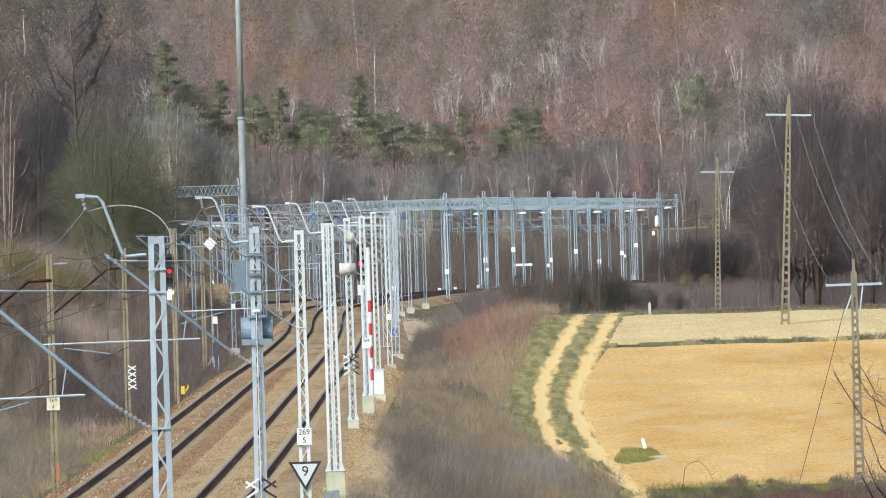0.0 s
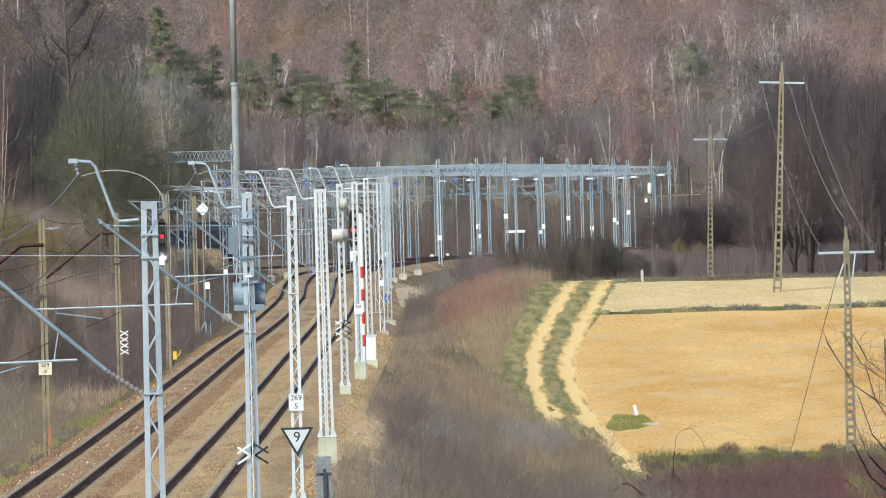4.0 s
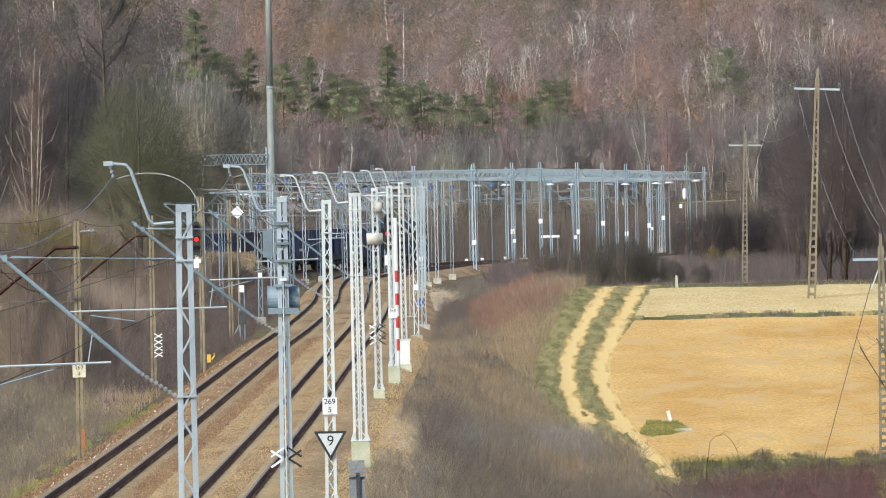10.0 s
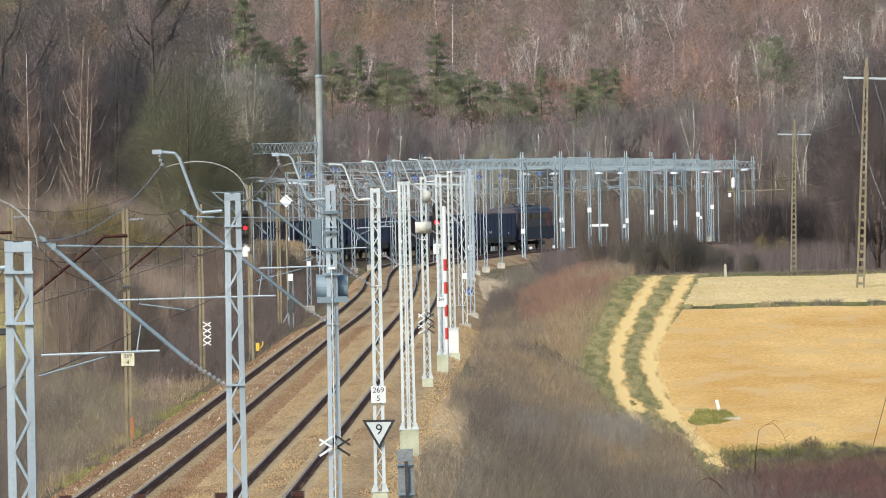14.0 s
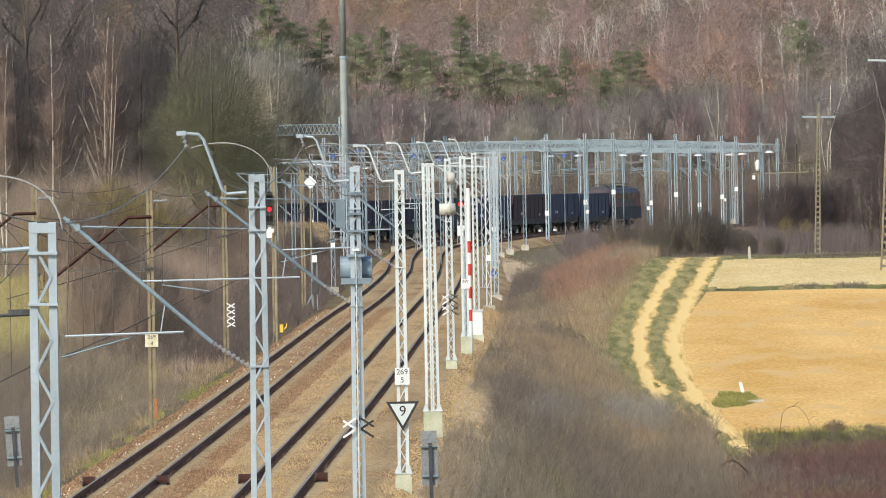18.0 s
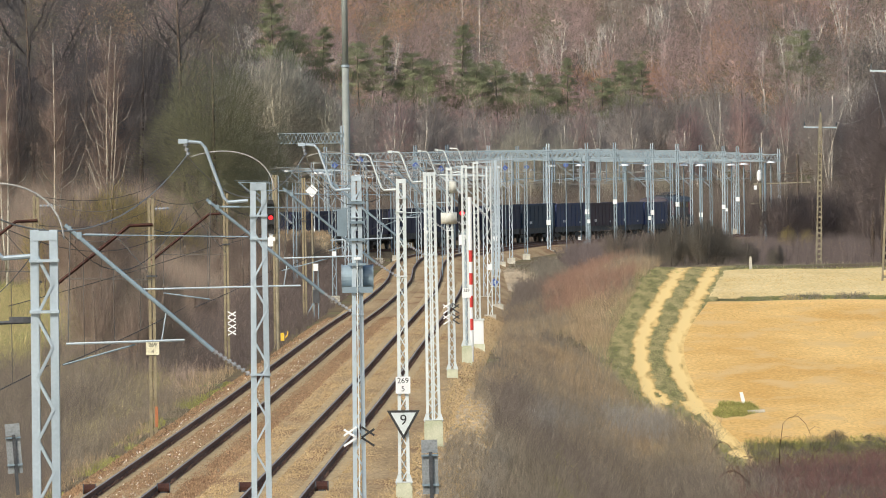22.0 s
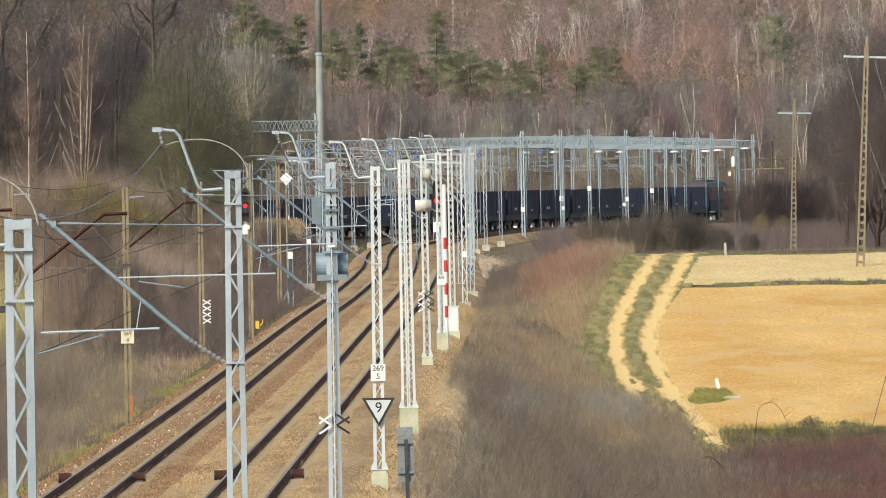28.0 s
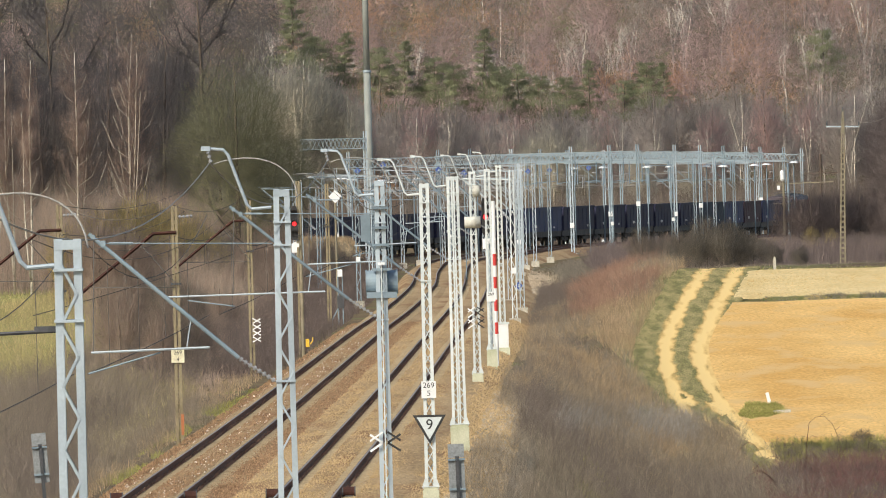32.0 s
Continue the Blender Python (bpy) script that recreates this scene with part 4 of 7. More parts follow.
def build_signals():
    signal(-7.12, 545, 7.9, CONC_TAN, 6.1, -1, "colour light signal showing red on a tan concrete post")
    g = signal(1.32, 496, 6.6, ZINC, 6.45, -0.4, "colour light signal showing red beside the main line")
    # red and white banded post
    p = thing("banded_post", "white post with red bands", "post", "", (1.55, 498, -0.4))
    part("pole", Solid().tube([(0, 0, 0), (0, 0, 6.9)], 0.085, 10), WHITE, p)
    for k in range(4):
        part("red_band", Solid().tube([(0, 0, 1.36 + k * 0.95), (0, 0, 1.84 + k * 0.95)], 0.09, 10), RED, p)
    # relay cabinet
    c = thing("relay_cabinet", "pale cabinet on a concrete foot beside the masts", "cabinet", "", (1.86, 527, -0.45))
    part("body", Solid().box((0, 0, 0.85), (0.62, 0.45, 1.05)), WHITE, c)
    part("roof", Solid().box((0, 0, 1.41), (0.7, 0.53, 0.07)), ZINC_PALE, c)
    part("door", Solid().box((0, -0.235, 0.85), (0.54, 0.02, 0.96)), WHITE, c)
    part("foot", Solid().box((0, 0, 0.16), (0.72, 0.55, 0.34)), CONC_MOSS, c)
    # backs of track side boards
    for x, d, z0 in ((-0.13, 290, -0.17), (-11.12, 317, -0.27)):
        b = thing("trackside_board", "grey-backed board on a post seen from behind", "sign", "grey boards", (x, d, z0), 4)
        b.rotation_euler[1] = radians(-3.5 if x < -5 else -1.0)
        part("panel", Solid().box((0, 0, 1.0), (0.39, 0.03, 0.95)), GREY_BOX, b)
        part("panel_top", Solid().box((0, 0, 1.68), (0.39, 0.03, 0.33)), GREY_BOX, b)
        part("post", Solid().box((0.02, -0.05, 0.75), (0.09, 0.06, 1.6)), STEEL_DARK, b)
        for z in (0.75, 1.47):
            part("clamp", Solid().box((0, -0.055, z), (0.41, 0.05, 0.05)), ZINC_BLUE, b)
    # white diamond board
    w = thing("diamond_board", "white diamond board on a thin post", "sign", "", (-6.55, 650, -0.6))
    part("post", Solid().tube([(0, 0.04, 0), (0, 0.04, 7.0)], 0.06, 8), CONC_TAN, w)
    part("board", Solid().prism([(-0.36, 6.8), (0, 6.44), (0.36, 6.8), (0, 7.16)], -0.02, 0.01), WHITE, w, "white diamond plate")
    # dwarf signal
    w = thing("dwarf_signal", "low signal post with a white plate", "signal", "", (-6.3, 640, -0.6))
    part("post", Solid().beam((-0.12, 0, 0), (-0.12, 0, 2.6), 0.06).beam((0.12, 0, 0), (0.12, 0, 2.6), 0.06), ZINC_BLUE, w)
    part("lamp_box", Solid().box((0, -0.1, 2.75), (0.26, 0.3, 0.38)), WHITE, w, "white signal box")
    part("counterweight", Solid().box((0.0, 0, 1.2), (0.36, 0.25, 0.7)), STEEL_DARK, w)
    part("lever", Solid().beam((-0.12, 0, 0.9), (-0.45, 0, 0.3), 0.06).beam((-0.45, 0, 0.3), (-0.45, 0, 0), 0.06), ZINC_BLUE, w)
    y = thing("switch_lantern", "small yellow point indicator beside the track", "indicator", "", (-6.9, 543, -0.3))
    part("body", Solid().box((0, 0, 0.35), (0.16, 0.16, 0.36)), YELLOW, y)
    part("bracket", Solid().beam((0.12, 0, 0.3), (0.24, 0, 0.45), 0.05).beam((0.24, 0, 0.42), (0.24, 0, 0.6), 0.04), YELLOW, y)
    for x, d in ((11.85, 1150), (9.73, 1082), (13.9, 1135)):
        w = thing("shunting_signal", "low shunting signal with a white lamp box", "signal", "shunting signals", (x, d, float(lie(x, d))))
        part("post", Solid().tube([(0, 0, -0.1), (0, 0, 0.6)], 0.08, 8), STEEL_DARK, w)
        part("lamp_box", Solid().box((0, 0, 0.75), (0.3, 0.26, 0.32)), WHITE, w, "white lamp box")
    w = thing("trackside_cabinet", "narrow grey-blue cabinet among the station masts", "cabinet", "", (12.6, 985, float(lie(12.6, 985))))
    part("body", Solid().box((0, 0, 0.6), (0.42, 0.4, 1.1)), ZINC, w)
    part("roof", Solid().box((0, 0, 1.18), (0.48, 0.46, 0.06)), ZINC_BLUE, w)
    w = thing("notice_board", "long white board on two posts in the station", "board", "", (18.13, 1130, float(lie(18.13, 1130))))
    zz = 1.25 - float(lie(18.13, 1130))
    part("board", Solid().box((0, 0, zz), (1.75, 0.06, 0.24)), WHITE, w)
    for sx in (-0.7, 0.7):
        part("post", Solid().box((sx, 0.05, zz / 2), (0.07, 0.04, zz)), ZINC_BLUE, w)
    # rail lubricator boxes
    for line, d, s in ((right_main, 312, -0.95), (right_main, 312, 1.05), (left_main, 312, -0.95), (left_main, 312, 0.98)):
        b = thing("track_box", "small dark round box fixed beside the rail", "track box", "boxes at the rails", (float(line(d)) + s, d, -0.2), 0)
        part("body", Solid().tube([(-0.15, 0, 0.15), (0.15, 0, 0.15)], 0.13, 12), RUST, b)
        for sx in (-0.16, 0.16):
            part("end_cap", Solid().tube([(sx - 0.015, 0, 0.15), (sx + 0.015, 0, 0.15)], 0.14, 12), STEEL_DARK, b)
        part("foot", Solid().box((0, 0, 0.02), (0.2, 0.2, 0.08)), STEEL_DARK, b)


# ================= old concrete poles on the left =================
LEFT_POLES = [(-9.05, 384, 7.8), (-8.75, 505, 7.45), (-13.6, 410, 8.25), (-7.3, 553, 8.0), (-6.9, 640, 7.6)]


def build_left_poles():
    for i, (x, d, h) in enumerate(LEFT_POLES):
        z = float(lie(x, d))
        p = thing("concrete_pole", "tan two-legged concrete pole with a rusty bracket arm", "pole", "old poles beside the line", (x, d, z))
        for a in (-1, 1):
            part("leg", Solid().beam((a * 0.075, 0, -0.3), (a * 0.06, 0, h), 0.10, 0.22, up=(0, 1, 0), w2=0.085, h2=0.16), CONC_OLD, p)
        for k in range(9):
            part("spacer", Solid().box((0, 0, 0.5 + k * (h - 0.6) / 8.5), (0.09, 0.12, 0.14)), CONC_OLD, p)
        part("collar", Solid().box((0, 0, 5.3), (0.34, 0.28, 0.06)), STEEL_DARK, p)
        if i in (0, 2, 1):
            arm = part("bracket_arm", Solid().tube([(0.05, -0.1, h - 0.85), (-0.68, -0.1, h - 0.87), (-0.78, -0.1, h - 0.94), (-3.15, -0.1, h - 2.8)], 0.055, 4), RUST, p, "cranked rusty bracket arm")
            s = Solid()
            insulator(s, (0.12, -0.1, h - 0.35), (0.6, -0.1, h - 0.33), 0.05, 4)
            part("insulator", s, PORCELAIN, arm)
            part("stay", Solid().tube([(0, -0.12, h - 2.6), (-2.9, -0.12, h - 2.55)], 0.016, 5), CABLE, p)
            part("stay", Solid().tube([(0, -0.12, h - 2.5), (-1.2, -0.12, h - 1.1)], 0.016, 5), CABLE, p)
        if i == 0:
            pl = part("kilometre_plate", Solid().box((0, -0.14, 3.0), (0.42, 0.02, 0.46)), CREAM, p, "yellowed kilometre plate")
            writing("269", 0.18, (0, -0.154, 3.09), 0, BLACK, pl)
            writing("4", 0.18, (0, -0.154, 2.88), 0, BLACK, pl)
            part("marker", Solid().box((0.1, -0.13, 0.78), (0.09, 0.03, 0.66)), ORANGE, p, "orange marker board at the foot")
        if i == 1:
            for k in range(4):
                z0 = 1.46 + k * 0.26
                part("warning_slat", Solid().beam((0.04, -0.15, z0), (0.38, -0.15, z0 + 0.2), 0.05, 0.02, up=(0, 1, 0)), WHITE, p)
                part("warning_slat", Solid().beam((0.04, -0.16, z0 + 0.22), (0.38, -0.16, z0 + 0.02), 0.05, 0.02, up=(0, 1, 0)), WHITE, p)


# ================= power line across the field, tall mast =================
def build_power_line():
    tops = []
    for x, d, h, lean in ((20.78, 476, 9.3, 0.0), (22.3, 590, 11.6, 2.6), (25.9, 804, 10.7, 1.4)):
        z = float(lie(x, d))
        p = thing("power_pole", "tan ladder-like concrete power pole with a steel crossarm", "power pole", "poles of the power line", (x, d, z))
        p.rotation_euler[1] = radians(lean)
        for a in (-1, 1):
            part("leg", Solid().beam((a * 0.17, 0, -0.4), (a * 0.07, 0, h - 0.6), 0.10, 0.24, up=(0, 1, 0), w2=0.09, h2=0.18), CONC_TAN, p)
        n = 24
        for k in range(n):
            zz = 0.35 + k * (h - 2.2) / n
            w = 0.34 - 0.2 * zz / h
            part("rung", Solid().box((0, 0, zz), (w - 0.07, 0.12, 0.13)), CONC_TAN, p)
        part("tip", Solid().beam((0, 0, h - 1.6), (0, 0, h - 0.1), 0.15, 0.16, w2=0.12), CONC_TAN, p)
        arm = part("crossarm", Solid().beam((-1.12, 0, h - 1.12), (1.12, 0, h - 1.12), 0.08, 0.1), ZINC, p, "pale steel crossarm")
        for sx, zz in ((-1.07, h - 1.05), (1.07, h - 1.05), (0, h - 0.1)):
            part("insulator", Solid().tube([(sx, 0, zz), (sx, 0, zz + 0.12), (sx, 0, zz + 0.3)], 0.065, 8, 0.04), STEEL_DARK, arm if sx else p, "dark pin insulator")
        if d == 476:
            part("brace", Solid().beam((0.35, 0, h - 1.15), (0.18, 0, h - 2.4), 0.05).beam((-0.1, 0, h - 1.5), (-0.4, 0, h - 2.3), 0.05), ZINC_PALE, p)
        tops.append([(x + sx + zz * math.sin(radians(lean)), d, z + zz) for sx, zz in ((-1.07, h - 0.8), (1.07, h - 0.8), (0, h + 0.15))])
    # conductors between the poles, and a guy wire
    for a, b in ((tops[0], tops[1]), (tops[1], tops[2])):
        for p, q in zip(a, b):
            w = thing("conductor", "thin bare overhead power conductor", "wire", "power line wires")
            pts = [Vector(p).lerp(Vector(q), k / 16) - Vector((0, 0, 4 * 1.0 * (k / 16) * (1 - k / 16))) for k in range(17)]
            part("wire", Solid().tube(pts, 0.008, 4), CABLE_GREY, w)
    g = thing("guy_wire", "thin guy wire down to the field", "wire", "")
    part("wire", Solid().tube([(20.6, 476, 4.4), (18.4, 478, float(lie(18.4, 478)))], 0.014, 4), CABLE, g)
    # pole pair with transformer bushing behind the bank, and a dim far pole
    p = thing("transformer_pole", "grey twin pole with a white bushing", "power pole", "", (28.4, 1035, -0.9))
    part("pole", Solid().tube([(0, 0, 0), (0, 0, 6.6)], 0.13, 8, 0.1), CONC_TAN, p)
    part("pole", Solid().tube([(0.4, 0, 0), (0.4, 0, 7.3)], 0.12, 8, 0.1), ZINC_BLUE, p)
    part("bushing", Solid().tube([(-0.1, -0.2, 5.75), (-0.1, -0.2, 5.9)], 0.1, 10, 0.19).tube([(-0.1, -0.2, 5.9), (-0.1, -0.2, 6.55)], 0.19, 10, 0.2).tube([(-0.1, -0.2, 6.55), (-0.1, -0.2, 6.72)], 0.2, 10, 0.08), WHITE, p, "white porcelain bushing")
    part("cut_out", Solid().box((-0.45, -0.15, 5.2), (0.25, 0.2, 0.35)), WHITE, p)
    part("crossarm", Solid().beam((-0.6, 0, 5.5), (4.3, 0, 5.6), 0.09).beam((-0.9, 0, 3.8), (0.9, 0, 3.8), 0.08), CONC_TAN, p)
    p = thing("power_pole", "dark far wooden pole with a crossarm", "power pole", "poles of the power line", (32.4, 1060, -0.9))
    part("pole", Solid().tube([(0, 0, -0.2), (0, 0, 8.0)], 0.14, 8, 0.09), BARK, p)
    part("crossarm", Solid().beam((-1.5, 0, 6.3), (1.5, 0, 6.3), 0.08), BARK, p)
    # tall tubular mast
    p = thing("radio_mast", "tall grey tubular mast with flanged joints", "mast", "", (-7.5, 1050, -0.9))
    for k in range(3):
        z0, z1 = (0, 16.3, 29)[k], (16.3, 29, 38)[k]
        part("section", Solid().tube([(0, 0, z0), (0, 0, z1)], 0.37 - k * 0.075, 14, 0.31 - k * 0.075), MAST_GREY, p, "", True)
        part("flange", Solid().tube([(0, 0, z1 - 0.1), (0, 0, z1 + 0.1)], 0.37 - k * 0.075, 14), ZINC, p)
    part("cabinet", Solid().box((-0.35, -0.7, 2.4), (1.7, 0.8, 2.6)), ZINC_BLUE, p, "blue-grey cabinet at the foot")
    # stone marks in the field
    s = thing("boundary_post", "short white concrete boundary post", "post", "boundary posts", (16.1, 607, float(lie(16.1, 607))))
    part("shaft", Solid().beam((0, 0, -0.1), (0, 0, 0.62), 0.15, 0.12, w2=0.13).beam((0, 0, 0.62), (0, 0, 0.72), 0.13, 0.1, w2=0.06), CONCRETE, s)
    s = thing("boundary_post", "leaning white boundary post in a grass patch", "post", "boundary posts", (12.97, 501.6, float(lie(12.97, 501.6)) + 0.05))
    s.rotation_euler[1] = radians(-14)
    part("shaft", Solid().beam((0, 0, -0.1), (0, 0, 0.58), 0.15, 0.12, w2=0.14), WHITE, s)
    s = thing("fallen_stone", "pale slab lying flat in the grass", "stone", "", (13.3, 495.6, float(lie(13.3, 495.6)) + 0.2))
    part("slab", Solid().beam((-0.35, 0, 0), (0.35, 0.05, 0.03), 0.3, 0.12), CONCRETE, s)


# ================= wires along the line =================
def build_wires():
    def sag(p, q, drop, n=14):
        return [Vector(p).lerp(Vector(q), k / n) - Vector((0, 0, 4 * drop * (k / n) * (1 - k / n))) for k in range(n + 1)]
    pts = [(60, -5.0, 8.2, 0.27, ZINC)] + RIGHT_MASTS + [(617, 2.9, 8.0, 0.3, ZINC), (690, 3.4, 8.0, 0.3, ZINC), (760, 3.9, 8.0, 0.3, ZINC), (830, 4.4, 8.0, 0.3, ZINC)]
    for (d0, x0, h0, w0, _), (d1, x1, h1, w1, _) in zip(pts, pts[1:]):
        f = thing("feeder_wire", "grey feeder cable sagging from mast to mast", "wire", "feeder spans")
        part("wire", Solid().tube(sag((x0 - w0 / 2 - 0.9, d0, h0 + 0.38), (x1 - w1 / 2 - 0.9, d1, h1 + 0.38), 0.75), 0.010, 4), CABLE_GREY, f)
        c = thing("contact_line", "messenger and contact wire with droppers over the main line", "wire", "contact line spans")
        a, b = (float(right_main(d0)) + 0.1, d0), (float(right_main(d1)) - 0.1, d1)
        top, low = sag((*a, 7.65), (*b, 7.65), 0.9), sag((*a, 5.62), (*b, 5.62), 0.04)
        part("messenger_wire", Solid().tube(top, 0.009, 4), CABLE, c)
        part("contact_wire", Solid().tube(low, 0.009, 4), CABLE, c)
        for k in range(2, 14, 3):
            part("dropper", Solid().tube([top[k], low[k]], 0.006, 3), CABLE, c)
    for d0, d1 in zip((250, 384, 505, 640, 760), (384, 505, 640, 760, 870)):
        c = thing("contact_line", "messenger and contact wire with droppers over the second track", "wire", "contact line spans")
        a, b = (float(left_main(d0)) + 0.1, d0), (float(left_main(d1)) - 0.1, d1)
        top, low = sag((*a, 7.2), (*b, 7.2), 1.0), sag((*a, 5.6), (*b, 5.6), 0.05)
        part("messenger_wire", Solid().tube(top, 0.009, 4), CABLE, c)
        part("contact_wire", Solid().tube(low, 0.009, 4), CABLE, c)
        for k in range(2, 14, 3):
            part("dropper", Solid().tube([top[k], low[k]], 0.006, 3), CABLE, c)
    for x0, d0, x1, d1 in ((-9.05, 384, -13.6, 410), (-9.05, 384, -8.65, 505), (-8.65, 505, -7.3, 553), (-13.6, 410, -12.5, 560)):
        for z in (7.2, 6.2):
            w = thing("line_wire", "thin dark wire between the old poles", "wire", "old line wires")
            part("wire", Solid().tube(sag((x0, d0, z), (x1, d1, z), 0.5), 0.010, 4), CABLE, w)
    # span wires across the throat
    for k, (d, xa, xb, z) in enumerate(((700, -5.8, 3.4, 7.3), (735, -8.6, 3.75, 7.0), (790, -10.4, 4.1, 7.2), (830, -5.6, 4.4, 6.6), (850, -11.5, 4.6, 7.0), (885, -9.8, 5.1, 7.3), (905, -13.5, 5.9, 6.9), (930, -9.3, 6.3, 7.2), (950, -6.6, 7.4, 6.4), (1010, -7.6, 9.6, 6.0), (1060, 1.4, 21.2, 5.9), (1112, 8, 24, 5.8))):
        w = thing("span_wire", "steel span wires strung across the tracks", "wire", "span wires")
        for dz in (0.0, -0.9):
            part("wire", Solid().tube(sag((xa, d, z + dz), (xb, d + 2, z + dz), 0.35, 10), 0.018, 4), CABLE_GREY, w)
        for u in (0.25, 0.5, 0.75):
            p, q = Vector((xa + (xb - xa) * u, d + 1, z - 0.3)), Vector((xa + (xb - xa) * u, d + 1, z - 1.25))
            s = Solid()
            insulator(s, p, q, 0.05, 4)
            part("insulator", s, PORCELAIN, w)
    # bundles over the station throat
    for k in range(9):
        y0 = 620 + k * 40
        w = thing("contact_line", "contact wires over the station throat", "wire", "contact line spans")
        for off, z in ((0, 5.6), (0, 7.0), (-4, 5.6), (-4, 7.0), (-6, 6.6)):
            part("wire", Solid().tube(sag((float(right_main(y0)) + off, y0, z), (float(right_main(y0 + 40)) + off, y0 + 40, z), 0.2, 6), 0.012, 4), CABLE, w)


# ================= low growth: grass, brush and brambles =================
def tufts(name, xs, ds, height, width, material, label, category, seed, forks=2, lean=0.35, lift=0.0):
    """Thin stems with side shoots rooted on the ground, joined into one growth."""
    r = np.random.default_rng(seed)
    n = len(xs)
    base = np.stack([xs, ds, lie(xs, ds) - 0.06 + lift], 1)
    ang = r.uniform(0, 2 * np.pi, n)
    lx = r.normal(0, lean, n)
    ly = r.normal(0, lean, n)
    tip = base + np.stack([lx * height, ly * height, height], 1)
    tris = []

    def blade(a, b, w):
        side = np.stack([np.cos(ang), 0.3 * np.sin(ang), 0 * ang], 1)
        side[np.abs(side[:, 0]) < 0.35, 0] = 0.5
        s = side * (w / 2)[:, None]
        tris.append(np.stack([a - s, a + s, b], 1))

    blade(base, tip, width)
    for k in range(forks):
        u = r.uniform(0.25, 0.8, n)
        a = base + (tip - base) * u[:, None]
        out = np.stack([r.normal(0, 0.4, n), r.normal(0, 0.4, n), r.uniform(0.25, 0.6, n)], 1) * height[:, None] * 0.75
        blade(a, a + out, width * 0.7)
    v = np.concatenate(tris).reshape(-1, 3)
    me = bpy.data.meshes.new(name)
    me.vertices.add(len(v))
    me.vertices.foreach_set("co", v.astype(np.float32).ravel())
    m = len(v) // 3
    me.loops.add(m * 3)
    me.loops.foreach_set("vertex_index", np.arange(m * 3, dtype=np.int32))
    me.polygons.add(m)
    me.polygons.foreach_set("loop_start", np.arange(0, m * 3, 3, dtype=np.int32))
    me.polygons.foreach_set("loop_total", np.full(m, 3, dtype=np.int32))
    me.materials.append(material)
    me.update()
    up = r.normal(0, 0.16, (m, 3)) + [-0.1, -0.35, 0.75]
    me.attributes.new("crown_normal", "FLOAT_VECTOR", "POINT").data.foreach_set("vector", np.repeat(up, 3, 0).astype(np.float32).ravel())
    return tagged(new(name, me), label, category, kind="stuff")


